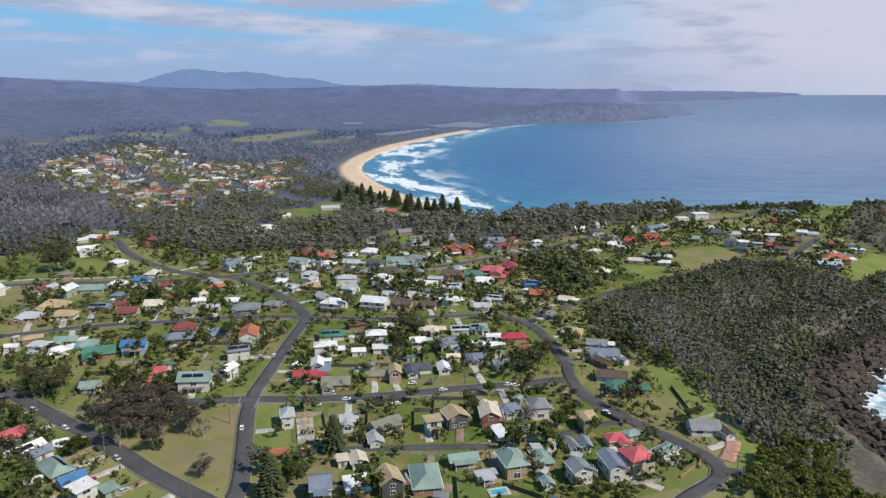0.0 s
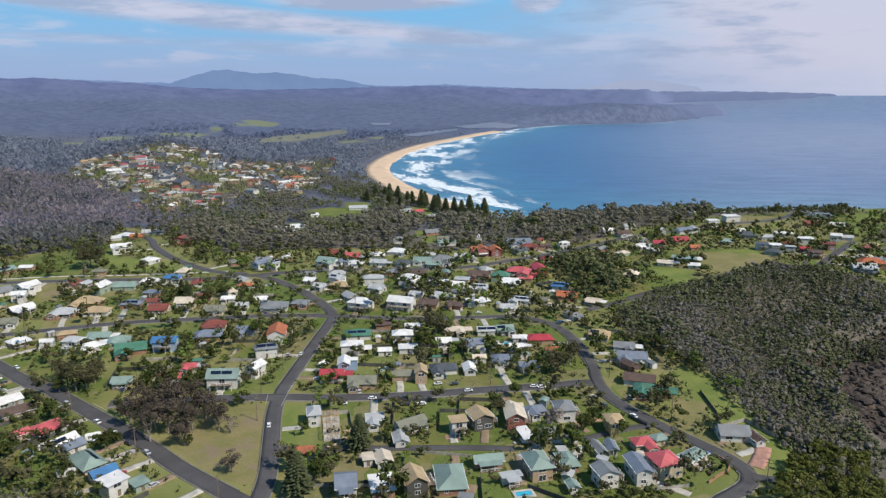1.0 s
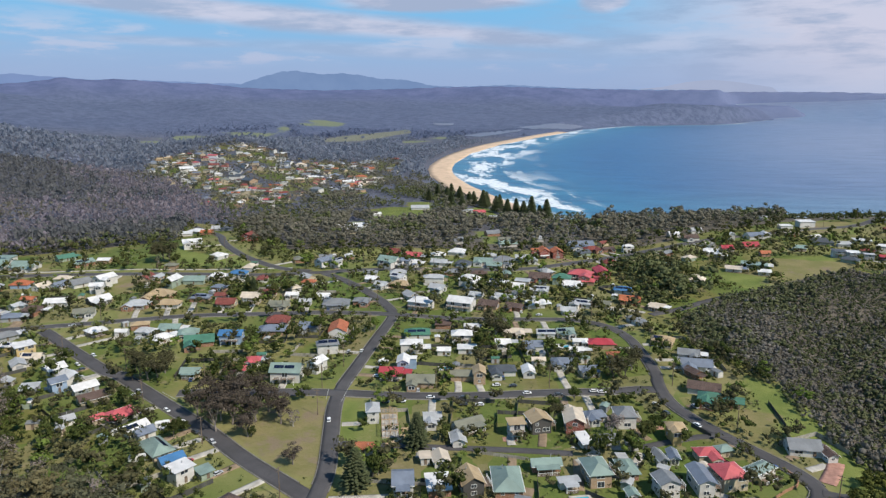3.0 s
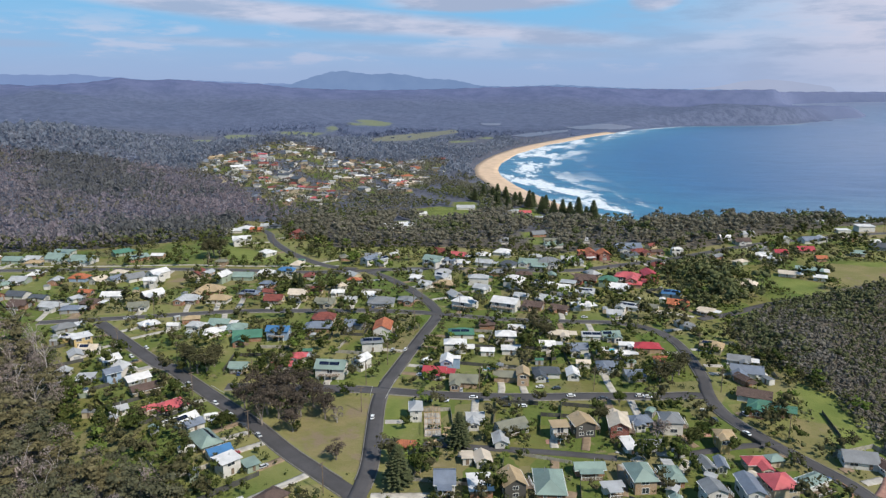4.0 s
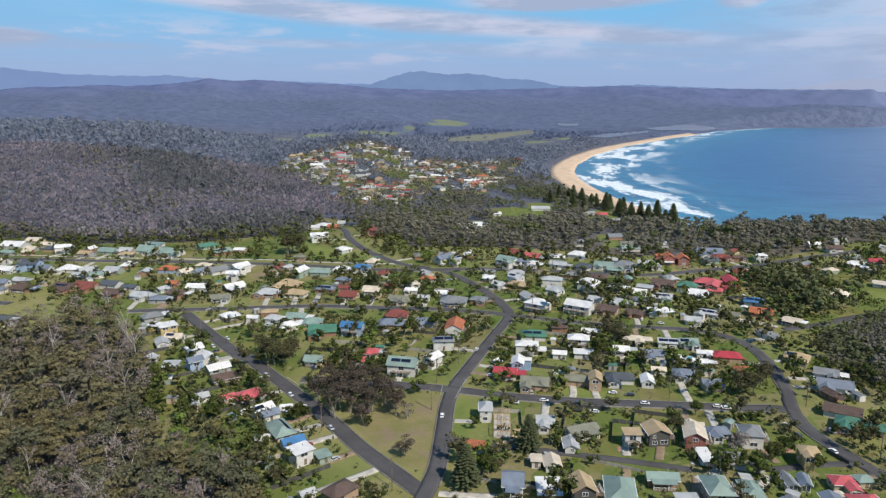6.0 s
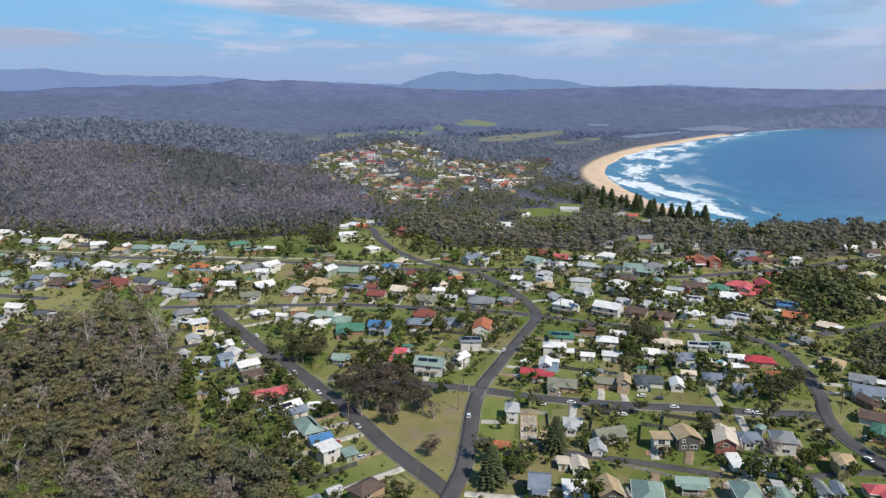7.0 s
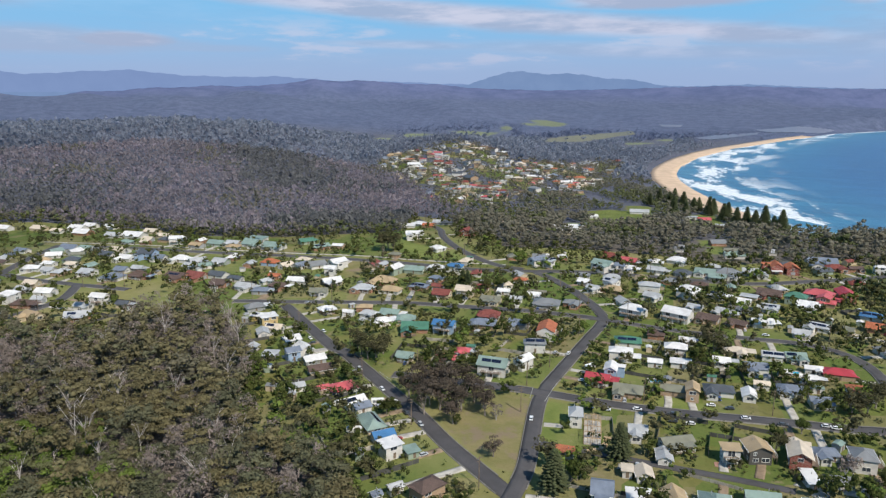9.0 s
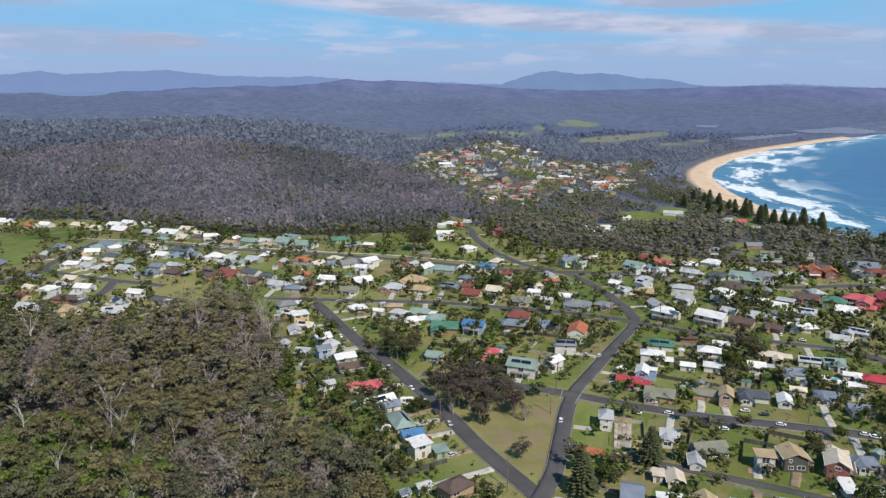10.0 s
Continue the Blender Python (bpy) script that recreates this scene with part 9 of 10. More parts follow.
tree("garden", 45.6, 244.4, 1.10)
tree("garden", 36.0, 228.6, 1.10)
tree("gum", 45.4, 304.1, 1.10)
tree("gum", 41.6, 294.7, 1.00)
tree("gum", 36.3, 292.1, 1.00)


# ---- far village: rows of small houses over its rise and the flat behind the beach ----
vx, vy = scatter(TOWN[1], 22.0, 71, 0.94)
ok = swell(vx, vy, 48, 5) > -0.36
vx, vy = vx[ok], vy[ok]
vrnd = random.Random(8)
VILLAGE_ROOFS = ["white", "white", "pale", "pale", "grey", "grey", "grey", "slate", "slate", "olive", "orange", "brown", "brown", "maroon", "tan", "cream", "coral", "dark"]


def village_house(x, y):
    """A small far house: walls with a roof of its own."""
    L = vrnd.choice((vrnd.uniform(9, 14), vrnd.uniform(9, 14), vrnd.uniform(14, 22)))
    W, turn, st = L * vrnd.uniform(0.55, 0.72), vrnd.choice((8, 98, 30, 150)) + vrnd.uniform(-8, 8), vrnd.choice((1, 1, 2))
    z, rise, style = 0.5 + 2.6 * st, 0.2 * W, vrnd.choice("gghs")
    wall, roof = vrnd.choice(("white", "white", "cream", "tanbrick")), vrnd.choice(VILLAGE_ROOFS)
    FOOT.append((x, y, turn, L, W))
    bm = bmesh.new()
    walls(bm, L, W, z, rise if style != "s" else 0.4, style, 3.0)
    top = part("village_house", bm, WALL[wall], None, at=pose(x, y, float(ground(x, y)), 0, 0, turn))
    bm = bmesh.new()
    if style == "g":
        gabled(bm, L, W, rise, 0.6, z)
    elif style == "h":
        hipped(bm, L, W, rise, 0.6, z, max(0.3, (L - W) / 2))
    else:
        lean_to(bm, -L / 2 - 0.5, L / 2 + 0.5, -W / 2 - 0.5, W / 2 + 0.5, z, z + 0.5)
    part("roof", bm, ROOF[roof], top)
    tagged(top, "village house with %s walls, %s roof" % (WALL_WORD[wall], ROOF_WORD[roof]), "house", "houses of the far village")


ok = ~on_road(vx, vy, 8.0)
for hx, hy in zip(vx[ok].tolist(), vy[ok].tolist()):
    village_house(hx, hy)


# ---- gardens, heath and woods ----
def clear_of_houses(x, y, gap):
    ok = np.ones(len(x), bool)
    for hx, hy, turn, L, W in FOOT:
        c, s = math.cos(radians(turn)), math.sin(radians(turn))
        u, v = (x - hx) * c + (y - hy) * s, -(x - hx) * s + (y - hy) * c
        ok &= (np.abs(u) > L / 2 + gap) | (np.abs(v) > W / 2 + gap)
    return ok


def clear_ground(x, y, gap, verge):
    ok = clear_of_houses(x, y, gap) & ~on_road(x, y, verge)
    for line in DRIVES:
        ok &= edge_distance(line, x, y, False) > 1.5 + gap * 0.5
    return ok


def keep_open(x, y):
    """Lawns, the park and the playing field stay clear of trees."""
    ok = np.ones(len(x), bool)
    for poly in OPEN_LAWN + DRY_GRASS:
        ok &= ~inside(poly, x, y)
    return ok


def hides_clearing(x, y):
    """Where trees would hide the clearings from the camera; these are left out."""
    k = (150.0 - 9.0) / (150.0 - 9.0 - 5.0)
    hit = np.zeros(len(x), bool)
    for poly in OPEN_LAWN[:6]:
        hit |= inside(poly, x * k, y * k)
    return hit


def thicket(x, y, scale, seed):
    """0 to 1: garden growth comes in clumps and rows."""
    return sstep(-0.12, 0.42, swell(x, y, scale, seed) + 0.35 * swell(x, y, scale * 0.4, seed + 3))


gx, gy = scatter(TOWN[0], 5.6, 3)
ok = clear_ground(gx, gy, 1.6, 3.2) & keep_open(gx, gy)
gx, gy = gx[ok], gy[ok]
rng = np.random.default_rng(12)
wild = bump(gx, -153.8, 34) * bump(gy, 212.1, 45)
sel = rng.random(len(gx)) < (0.27 + 0.8 * thicket(gx, gy, 17, 9) + 0.6 * wild) * (1 - 0.5 * sstep(-210, -280, gx) * sstep(250, 290, gy)) + 0.1 * sstep(540, 640, np.hypot(gx, gy)) * (gx > 90)
gx, gy = gx[sel], gy[sel]
gd = np.hypot(gx, gy)
order = np.argsort(gd)
gx, gy, gd = gx[order], gy[order], gd[order]
single = 250
grnd = random.Random(4)
for i in range(single):
    key = grnd.choice(("garden", "garden", "gum", "gum", "garden", "garden", "bright", "bare"))
    tree(key, float(gx[i]), float(gy[i]), grnd.choice((0.45, 0.6, 0.75, 0.9, 1.05)) * grnd.uniform(0.9, 1.1), "garden trees")
rest = np.arange(single, len(gx))
mid_shapes = [tree_shape(80 + i, 6.8, 3.6, 7, 22, 0.3, 0.15, lump=1, fat=1.05, core=0.72, flat=0.72, cores=5)[1] for i in range(6)]
back_shapes = [tree_shape(86 + i, 6.8, 3.6, 5, 9, 0.48, 0.15, lump=1, fat=1.15, core=0.8, flat=0.72, cores=3)[1] for i in range(6)]
far_pick = rng.random(len(rest))
for name, label, mat, lo, hi, seed in (("garden_trees", "dark green trees among the houses", GREEN, 0.0, 0.5, 5), ("gum_trees", "olive gum trees among the houses", GUM, 0.5, 0.92, 6),
                                       ("bright_trees", "fresh green trees among the houses", BRIGHT, 0.92, 1.0, 7)):
    for nm, lab, shapes, ring in ((name, label, mid_shapes, gd[rest] < 360), ("back_" + name, label + " at the back of town", back_shapes, gd[rest] >= 360)):
        k = rest[(far_pick >= lo) & (far_pick < hi) & ring]
        stuff_leaves(nm, lab, "trees", mat, gx[k], gy[k], shapes, 0.5 + 0.9 * rng.random(len(k)) ** 1.4, seed)
# low shrubs and hedges in the gardens, thickest round the trees and along the walls
sx, sy = scatter(TOWN[0], 2.6, 21)
ok = np.hypot(sx, sy) < 620
sx, sy = sx[ok], sy[ok]
ok = rng.random(len(sx)) < 0.05 + 0.4 * bump(sx, -153.8, 34) * bump(sy, 212.1, 45) + 0.45 * thicket(sx, sy, 17, 9) + 0.2 * thicket(sx, sy, 7, 4) ** 2 + 0.2 * ~clear_of_houses(sx, sy, 3.0) - 0.15 * sstep(-210, -280, sx) * sstep(250, 290, sy)
sx, sy = sx[ok], sy[ok]
ok = clear_ground(sx, sy, 0.6, 2.2) & keep_open(sx, sy)
sx, sy = sx[ok], sy[ok]
dull = rng.random(len(sx)) < 0.12 + 0.3 * sstep(-0.2, 0.3, swell(sx, sy, 30, 19))
shrub_shapes = [tree_shape(90 + i, 2.0, 1.6, 2, 8, 0.24, 0.05, lump=1, fat=1.45, core=0.8, cores=1)[1] for i in range(6)]
stuff_leaves("garden_shrubs", "low green shrubs and hedges in the gardens", "shrubs", GREEN, sx[~dull], sy[~dull], shrub_shapes, rng.uniform(0.4, 1.4, (~dull).sum()), 8)
stuff_leaves("dry_shrubs", "olive garden shrubs", "shrubs", MIDGREEN, sx[dull], sy[dull], shrub_shapes, rng.uniform(0.4, 1.4, dull.sum()), 9)

# near forest in the gully: gums with pale limbs, some burnt bare
nx, ny = scatter(NEAR_WOOD, 5.4, 31)
ok = clear_of_houses(nx, ny, 3.0) & ~on_road(nx, ny, 4.0)
nx, ny = nx[ok], ny[ok]
near = np.hypot(nx, ny) < 275
fine_shapes = [tree_shape(100 + i, 13.0, 4.9, 12, 52, 0.3, 0.38, lump=1, core=0.6, flat=0.5, cores=8)[1] for i in range(6)]
wood_shapes = [tree_shape(110 + i, 13.0, 4.9, 8, 20, 0.42, 0.35, lump=1, fat=1.1, core=0.7, flat=0.55, cores=6)[1] for i in range(5)]
twig_shapes = [tree_shape(120 + i, 12.5, 3.8, 11, 26, 0.27, 0.3, flat=0.8, stand=0.3)[1] for i in range(4)]
u = rng.random(len(nx))
grow = swell(nx, ny, 38, 4)
twiggy = u < 0.1 + 0.35 * sstep(0.05, 0.5, swell(nx, ny, 45, 14)) + 0.2 * bump(ny, 300, 60) + 0.65 * bump(nx, -285, 26) * bump(ny, 172, 34)
green_side = ((nx - -206.1) ** 2 / 46 ** 2 + (ny - 122.9) ** 2 / 34 ** 2 < 1 + 0.6 * swell(nx, ny, 14, 2)) & (rng.random(len(nx)) < 0.75)
olive = (~twiggy) & (rng.random(len(nx)) < 0.3 + 0.5 * sstep(-0.2, 0.4, grow))
size = rng.uniform(0.65, 1.12, len(nx))
for nm, label, mat, mask, shapes in (
        ("olive_forest", "gum forest with olive and rusty crowns", OLIVEWOOD, olive & near & ~green_side, fine_shapes), ("olive_forest_back", "gum forest with olive and rusty crowns", OLIVEWOOD, olive & ~near & ~green_side, wood_shapes),
        ("dark_forest", "dark green gum forest", DARKWOOD, ~olive & ~twiggy & near & ~green_side, fine_shapes), ("dark_forest_back", "dark green gum forest", DARKWOOD, ~olive & ~twiggy & ~near & ~green_side, wood_shapes),
        ("bare_forest", "bare purplish twigs of fire-scarred gums", TWIGS, twiggy & ~green_side, twig_shapes)):
    if mask.any():
        stuff_leaves(nm, label, "forest", mat, nx[mask], ny[mask], shapes, size[mask], 32 + len(nm))
if green_side.any():
    fresh_shapes = [tree_shape(130 + i, 8.5, 3.6, 12, 40, 0.26, 0.15, lump=1, core=0.6, flat=0.65, cores=7)[1] for i in range(3)]
    lit = rng.random(len(nx)) < 0.5
    for nm, mat, k in (("regrowth", BRIGHT, green_side & lit), ("green_regrowth", MIDGREEN, green_side & ~lit)):
        stuff_leaves(nm, "fresh green regrowth under the gums", "forest", mat, nx[k], ny[k], fresh_shapes, rng.uniform(0.7, 1.2, k.sum()), 33)
# low growth under the crowns
ux, uy = scatter(NEAR_WOOD, 3.4, 35)
ok = clear_of_houses(ux, uy, 2.0) & ~on_road(ux, uy, 3.0) & (np.hypot(ux, uy) < 400)
ux, uy = ux[ok], uy[ok]
under_shapes = [tree_shape(135 + i, 3.4, 2.2, 4, 7, 0.4, 0.05, fat=1.2)[1] for i in range(4)]
for nm, label, mat, k in (("understory", "olive scrub under the gums", DARKWOOD, swell(ux, uy, 20, 5) > -0.1), ("dry_understory", "grey-brown dry scrub under the gums", TWIGS, swell(ux, uy, 20, 5) <= -0.1)):
    stuff_leaves(nm, label, "forest", mat, ux[k], uy[k], under_shapes, rng.uniform(0.6, 1.2, k.sum()), 36)
# bare pale trunks among them
def dead_shape(seed):
    r = np.random.default_rng(seed)
    bm = bmesh.new()
    limb(bm, (0, 0, -1), (0.3, 0.1, 9), 0.27, 0.19, 5)
    for j in range(7):
        a, z = r.uniform(0, 6.28), r.uniform(5.5, 8)
        q = (math.cos(a) * r.uniform(1.5, 3), math.sin(a) * r.uniform(1.5, 3), z + r.uniform(2, 5.5))
        limb(bm, (0.25, 0.1, z), q, 0.12, 0.06, 4)
        for _ in range(3):
            b = a + r.uniform(-0.9, 0.9)
            limb(bm, q, (q[0] + math.cos(b) * 1.4, q[1] + math.sin(b) * 1.4, q[2] + r.uniform(0.4, 1.8)), 0.05, 0.02, 3)
    bmesh.ops.triangulate(bm, faces=bm.faces[:])
    v = np.array([q.co[:] for q in bm.verts])
    bm.verts.index_update()
    f = np.array([[q.index for q in p.verts] for p in bm.faces])
    bm.free()
    return v, f


dead_shapes = [dead_shape(140 + i) for i in range(4)]
pick = rng.random(len(nx)) < 0.05 + 0.13 * bump(nx, -215, 40) * bump(ny, 135, 36)
stuff_leaves("dead_trees", "bare pale grey limbs of burnt gum trees", "dead trees", DEADWOOD, nx[pick] + 2.2, ny[pick] + 1.0, dead_shapes, rng.uniform(0.75, 1.15, pick.sum()), 34)

# heath over the headland slope
hx, hy = scatter(HEATH, 2.45, 41)
ok = inland(hx, hy) > 15 + 8 * swell(hx, hy, 25, 2)
hx, hy = hx[ok], hy[ok]
heath_shapes = [tree_shape(150 + i, 2.9, 2.3, 3, 7, 0.34, 0.04, lump=1, fat=1.35, core=0.82, cores=2, flat=0.65)[1] for i in range(6)]
greyness = 0.15 + 0.45 * sstep(0.0, 0.45, swell(hx, hy, 34, 6)) + 0.25 * bump(inland(hx, hy), 60, 25)
greyness = greyness + 0.7 * bump(edge_distance([(113.3, 371.6), (113.3, 273.2), (126.8, 233.7)], hx, hy, False), 4, 11)
isgrey = rng.random(len(hx)) < greyness * 0.6
size = rng.uniform(0.65, 1.3, len(hx)) * (0.85 + 0.35 * sstep(-0.3, 0.5, swell(hx, hy, 22, 8)))
stuff_leaves("heath", "olive-green coastal heath scrub", "scrub", SCRUB, hx[~isgrey], hy[~isgrey], heath_shapes, size[~isgrey], 42)
stuff_leaves("grey_heath", "silvery grey windswept heath scrub", "scrub", GREYSCRUB, hx[isgrey], hy[isgrey], heath_shapes, size[isgrey], 45)


# rocks along the foot of the cliffs
def crag(seed):
    r = np.random.default_rng(seed)
    bm = bmesh.new()
    bmesh.ops.create_icosphere(bm, subdivisions=2, radius=1.0)
    cut = r.normal(size=(13, 3))
    cut /= np.linalg.norm(cut, axis=1)[:, None]
    for v in bm.verts:
        c = np.array(v.co)
        for q in cut:
            over = float(c @ q) - 0.42
            if over > 0:
                c = c - q * over
        v.co = c * np.array([1.5, 1.0, 0.8])
    bm.verts.index_update()
    out = np.array([v.co[:] for v in bm.verts]), np.array([[q.index for q in f.verts] for f in bm.faces])
    bm.free()
    return out


HEADLAND = [(130, 640), (230, 530), (420, 500), (560, 560), (650, 740), (630, 850), (480, 925), (300, 890), (110, 850), (90, 760)]
CLIFF_FOOT = [(120, 80), (260, 80), (260, 300), (330, 360), (430, 440), (430, 520), (330, 480), (240, 430), (190, 380), (140, 330), (120, 200)]
rx, ry = scatter(CLIFF_FOOT, 2.9, 48)
rs = inland(rx, ry)
ok = (rs > -7) & (rs < 26 + 34 * (np.hypot(rx, ry) < 250) + 8 * swell(rx, ry, 25, 2)) & (rng.random(len(rx)) < 0.45 + 0.5 * sstep(-0.2, 0.4, swell(rx, ry, 16, 3)))
stuff_leaves("sea_rocks", "dark jagged rocks at the foot of the cliffs", "rocks", ROCK, rx[ok], ry[ok], [crag(300 + i) for i in range(6)], 0.7 + 2.6 * rng.random(ok.sum()) ** 1.8, 49, lift=0.5, smooth=False)
cx2, cy2 = scatter(CORNER_WOOD, 4.6, 43)
stuff_leaves("tea_trees", "dense dark green coastal tea trees", "trees", TEATREE, cx2, cy2, [tree_shape(160 + i, 7.0, 3.8, 11, 34, 0.34, 0.1, lump=1, core=0.8, flat=0.6, cores=7)[1] for i in range(4)], rng.uniform(0.6, 0.95, len(cx2)), 44)

# tree belts behind the town
for nm, poly, mat, gap, seed in (("tree_belt", BELT, BELTWOOD, 7.4, 51), ("gully_trees", GULLY, MIDGREEN, 6.0, 52)):
    bx, by = scatter(poly, gap, seed)
    ok = clear_of_houses(bx, by, 2.0) & ~on_road(bx, by, 3.0) & keep_open(bx, by) & ~hides_clearing(bx, by)
    bx, by = bx[ok], by[ok]
    if nm == "tree_belt":
        fresh = rng.random(len(bx)) < 0.05 + 0.6 * sstep(0.05, 0.5, swell(bx, by, 45, 8))
        stuff_leaves("green_belt_trees", "fresh green trees in the belt behind the houses", "trees", MIDGREEN, bx[fresh], by[fresh], [tree_shape(180 + i, 8.5, 4.8, 5, 10, 0.6, 0.1, lump=1, fat=1.15, core=0.85, cores=4, flat=0.65)[1] for i in range(4)], rng.uniform(0.55, 1.2, fresh.sum()), 58)
        bx, by = bx[~fresh], by[~fresh]
    stuff_leaves(nm, "belt of dark gum trees behind the houses", "trees", mat, bx, by, [tree_shape(170 + seed + i, 10.5, 5.2, 5, 9, 0.62, 0.15, lump=1, fat=1.15, core=0.85, cores=3, flat=0.6)[1] for i in range(6)], rng.uniform(0.55, 1.25, len(bx)), seed)


# forest over the hills, thinner and coarser with distance
def forest_ring(name, r0, r1, gap, shapes, mat, seed, lo=-61.5, hi=24, label="hazy grey-mauve fire-scarred gum forest", back=52):
    r = np.random.default_rng(seed)
    rows = []
    d = r0
    while d < r1:
        n = int(d * radians(hi - lo) / gap)
        a = np.radians(lo) + (np.arange(n) + r.uniform(-0.5, 0.5, n)) / n * radians(hi - lo)
        dd = d + r.uniform(-0.5, 0.5, n) * gap
        rows.append(np.stack([dd * np.sin(a), dd * np.cos(a)], 1))
        d += gap
    p = np.concatenate(rows)
    x, y = p[:, 0], p[:, 1]
    ok = (town_mask(x, y) < 0.8) & (inland(x, y) > back) & ~inside(BELT, x, y) & ~inside(HEATH, x, y) & ~inside(NEAR_WOOD, x, y) & (np.degrees(np.arctan2(x, y)) < 8 + (np.hypot(x, y) > 2500) * 30)
    for poly in PADDOCKS + SWAMPS + LAGOONS:
        inner = inside(poly, x, y)
        ok &= ~inner | (r.random(len(x)) < 0.3 * sstep(-0.1, 0.5, swell(x, y, 90, 3)))
    ok &= (np.hypot(x, y) < 1850) | (np.degrees(np.arctan2(x, y)) > -36)
    x, y = x[ok], y[ok]
    size = r.uniform(0.75, 1.2, len(x))
    if r0 > 2000:
        size *= (0.25 + 0.75 * sstep(lo, lo + 9, np.degrees(np.arctan2(x, y)))) * (1 - 0.7 * sstep(r0 + 150, r1, np.hypot(x, y)))
    # trees shrunk where they would hide the clearings from the camera
    hang = 150.0 - ground(x, y)
    for h in (4, 8, 12, 16):
        k = hang / np.maximum(hang - h, 20)
        for poly in PADDOCKS + SWAMPS + LAGOONS:
            size = np.where(inside(poly, x * k, y * k), np.minimum(size, 0.22), size)
    for poly in PADDOCKS + SWAMPS:
        size = np.where(inside(poly, x, y), 0.55, size)
    if name == "hill_forest":
        # green trees of the flat beside the village, not reached by the fire
        b = np.degrees(np.arctan2(x, y)) + 1.5 * swell(x, y, 60, 2)
        flat = (b > -24) & ((r.random(len(x)) < 0.8) | (b > -21))
        some = flat & (swell(x, y, 42, 16) > -0.35) & keep_open(x, y) & ~hides_clearing(x, y) & clear_of_houses(x, y, 2.0)
        tone = swell(x, y, 55, 4) + r.uniform(-0.3, 0.3, len(x)) > 0
        for nm2, mat2, k2 in (("flat_green_trees", MIDGREEN, some & tone), ("flat_gum_trees", BELTWOOD, some & ~tone)):
            stuff_leaves(nm2, "dark green trees on the flat behind the beach", "trees", mat2, x[k2], y[k2], FLAT_SHAPES, size[k2] * r.uniform(0.6, 1.1, k2.sum()), seed + 3)
        x, y, size = x[~flat], y[~flat], size[~flat]
        # darker, greener trees down the gullies
        damp = swell(x, y, 130, 1) + 0.3 * swell(x, y, 40, 5) + r.uniform(-0.25, 0.25, len(x)) < -0.24
        stuff_leaves("gully_forest", "dark blue-green trees down the gullies of the hills", "forest", GULLYWOOD, x[damp], y[damp], shapes, size[damp] * 1.1, seed + 7)
        x, y, size = x[~damp], y[~damp], size[~damp]
        pale = swell(x, y, 95, 7) + 0.4 * swell(x, y, 33, 3) + r.uniform(-0.2, 0.2, len(x)) > 0.2
        stuff_leaves("scorched_forest", "pale mauve scorched crowns on the hills", "forest", PALEWOOD, x[pale], y[pale], shapes, size[pale] * 0.9, seed + 8)
        green = ~pale & (swell(x, y, 70, 13) + r.uniform(-0.4, 0.4, len(x)) > 0.5)
        stuff_leaves("regrown_forest", "olive-brown regrown crowns on the hills", "forest", BELTWOOD, x[green], y[green], shapes, size[green], seed + 9)
        x, y, size = x[~pale & ~green], y[~pale & ~green], size[~pale & ~green]
    stuff_leaves(name, label, "forest", mat, x, y, shapes, size, seed)


FLAT_SHAPES = [tree_shape(260 + i, 9.0, 4.6, 4, 9, 0.75, 0.1, lump=1, fat=1.15, core=0.85, cores=2, flat=0.7)[1] for i in range(6)]


def far_crown(seed, tall, spread, clumps, per, size, stand=0.0):
    return tree_shape(seed, tall, spread, clumps, per, size, 0.1, 0.5, 0, 1.2, flat=0.8, stand=stand)[1]


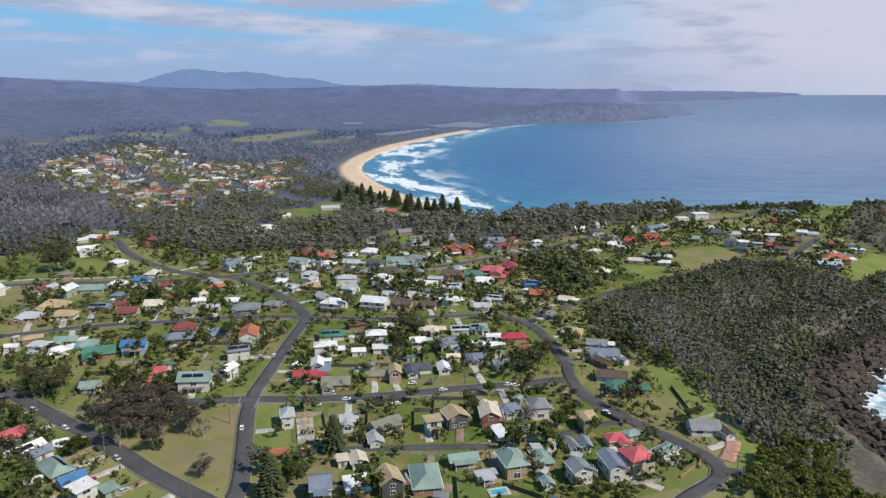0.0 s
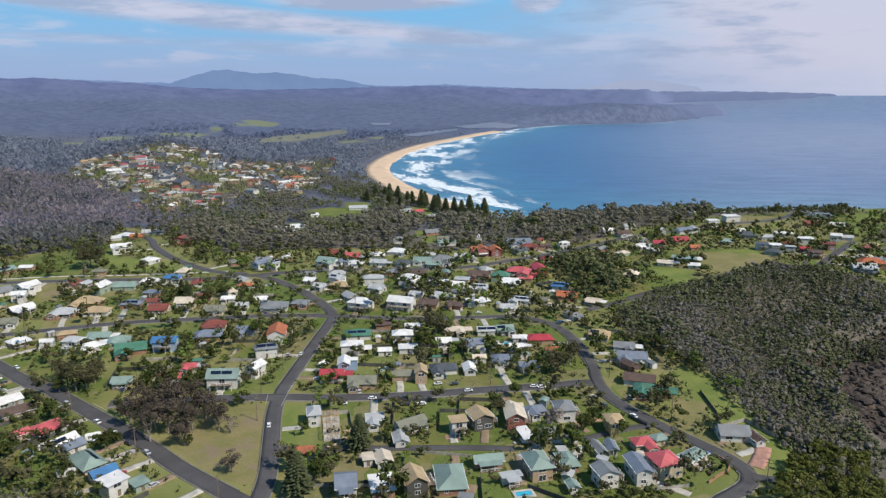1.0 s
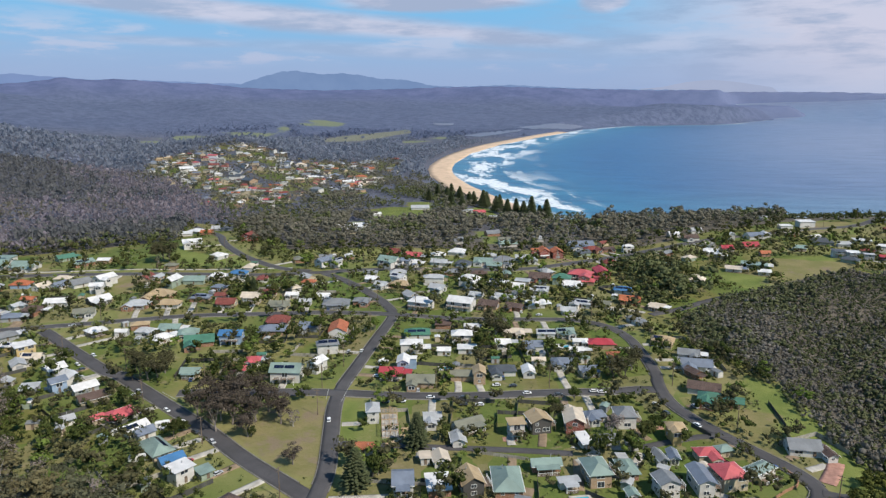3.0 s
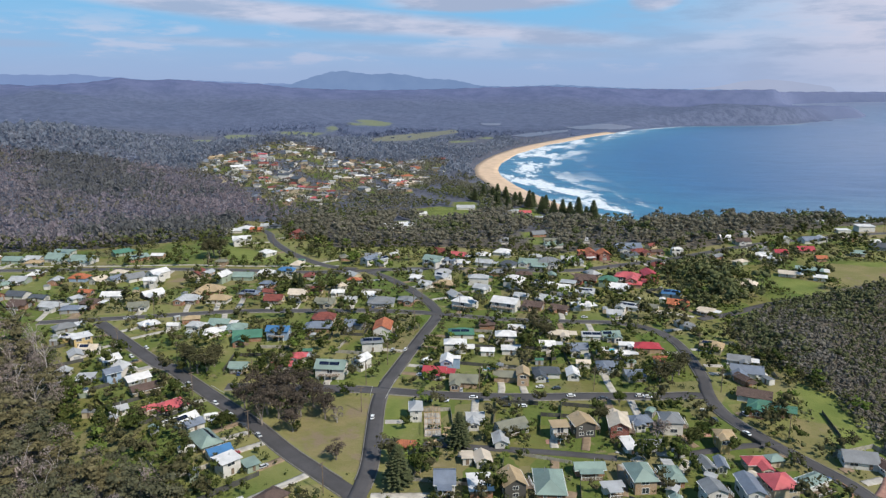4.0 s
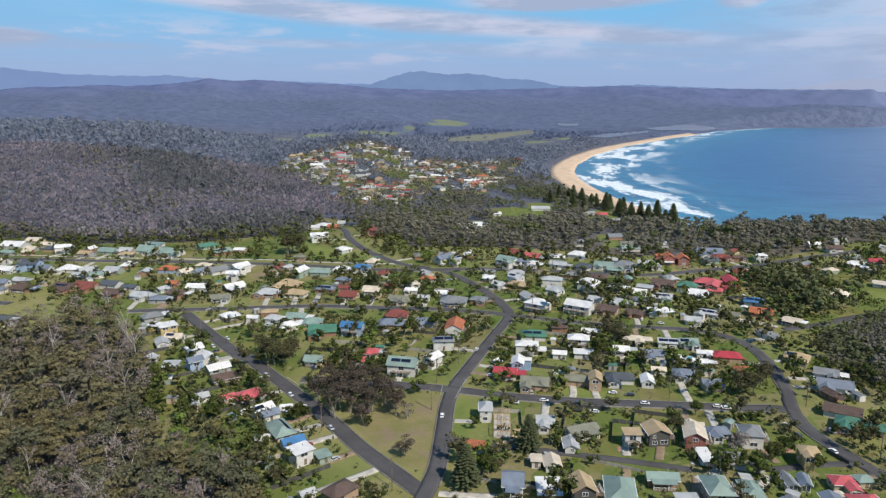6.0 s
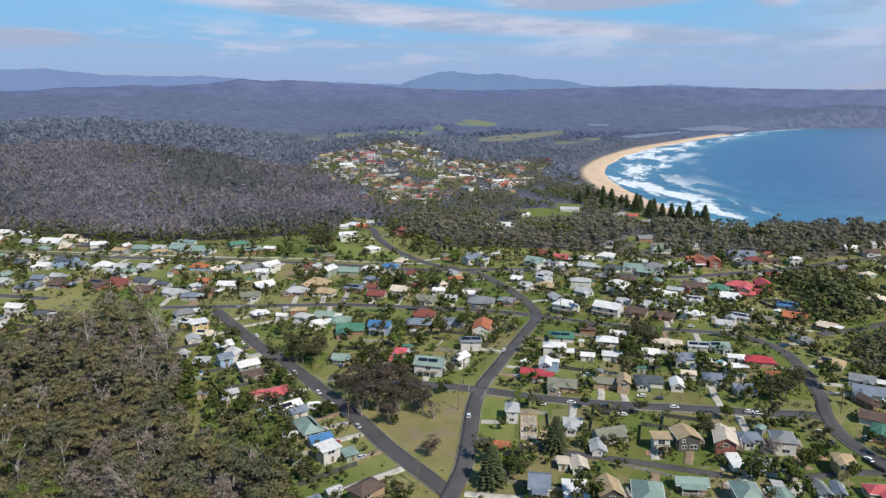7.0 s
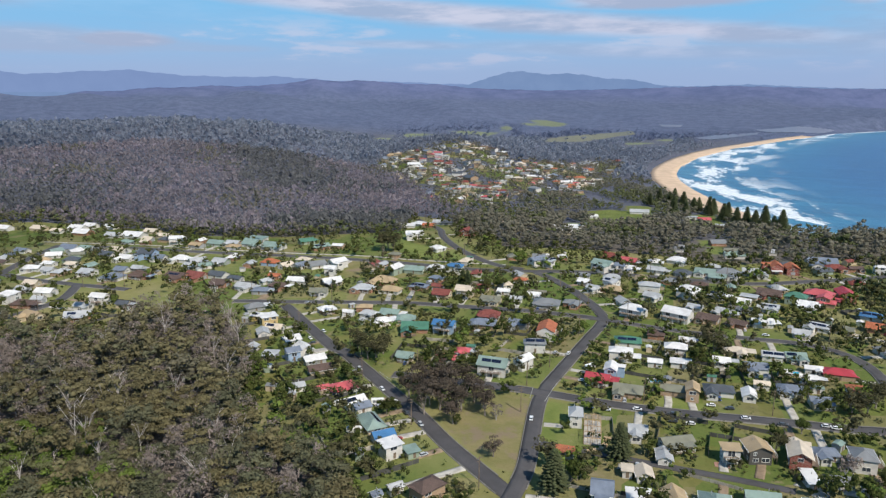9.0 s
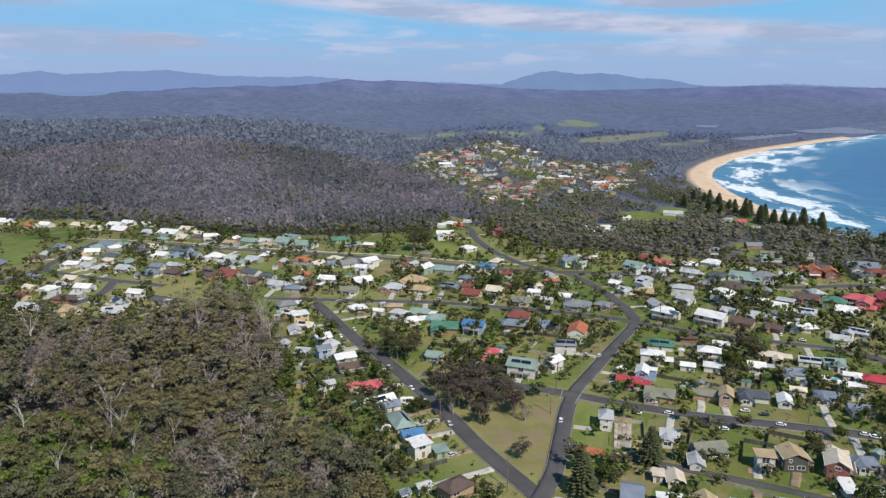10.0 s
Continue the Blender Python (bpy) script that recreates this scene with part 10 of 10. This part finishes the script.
forest_ring("hill_forest", 480, 1250, 7.0, [far_crown(200 + i, 11, 4.6, 4, 5, 1.15, 0.3) for i in range(8)], BURNT, 61)
forest_ring("back_forest", 1250, 2250, 12.5, [far_crown(210 + i, 11, 7.5, 3, 5, 2.3, 0.2) for i in range(8)], HAZED_BACKWOOD, 62)
forest_ring("far_forest", 2250, 2900, 20.0, [far_crown(220 + i, 7.0, 11.0, 3, 4, 3.6) for i in range(8)], HAZED_FARWOOD, 63, -31, 24, label="dark hazy forest over the far flats")
# trees along the back fences of the town
kx, ky = scatter([(-760, 330), (-250, 520), (-230, 660), (-760, 560)], 6.5, 77)
ok = (town_mask(kx, ky) < 0.85) & (town_mask(kx, ky, 90.0) > 0.12) & ~inside(BELT, kx, ky) & ~on_road(kx, ky, 3.0)
kx, ky = kx[ok], ky[ok]
half = rng.random(len(kx)) < 0.4
for nm, mat, k in (("edge_trees", BELTWOOD, ~half), ("green_edge_trees", MIDGREEN, half)):
    stuff_leaves(nm, "trees along the back fences of the town", "trees", mat, kx[k], ky[k], [tree_shape(190 + i, 8.5, 4.2, 5, 9, 0.5, 0.1, lump=1, fat=1.2, core=0.88, cores=4)[1] for i in range(4)], rng.uniform(0.6, 1.2, k.sum()), 78)
# wind-clipped scrub round the end of the headland
ex, ey = scatter(HEADLAND, 8.0, 46)
ok = (town_mask(ex, ey) < 0.5) & (inland(ex, ey) > 30) & ~inside(HEATH, ex, ey) & ~inside(BELT, ex, ey) & keep_open(ex, ey)
stuff_leaves("headland_scrub", "dark wind-clipped scrub on the headland", "scrub", SCRUB, ex[ok], ey[ok], heath_shapes, rng.uniform(1.1, 1.9, ok.sum()), 47)
# street trees through the village
tx, ty = scatter(TOWN[1], 9.0, 72)
ok = clear_of_houses(tx, ty, 1.0) & (rng.random(len(tx)) < 0.85)
stuff_leaves("village_trees", "dark trees between the village houses", "trees", BELTWOOD, tx[ok], ty[ok], [tree_shape(230 + i, 8.0, 4.4, 3, 6, 1.1, 0.1, fat=1.2)[1] for i in range(6)], rng.uniform(0.55, 1.2, ok.sum()), 73)
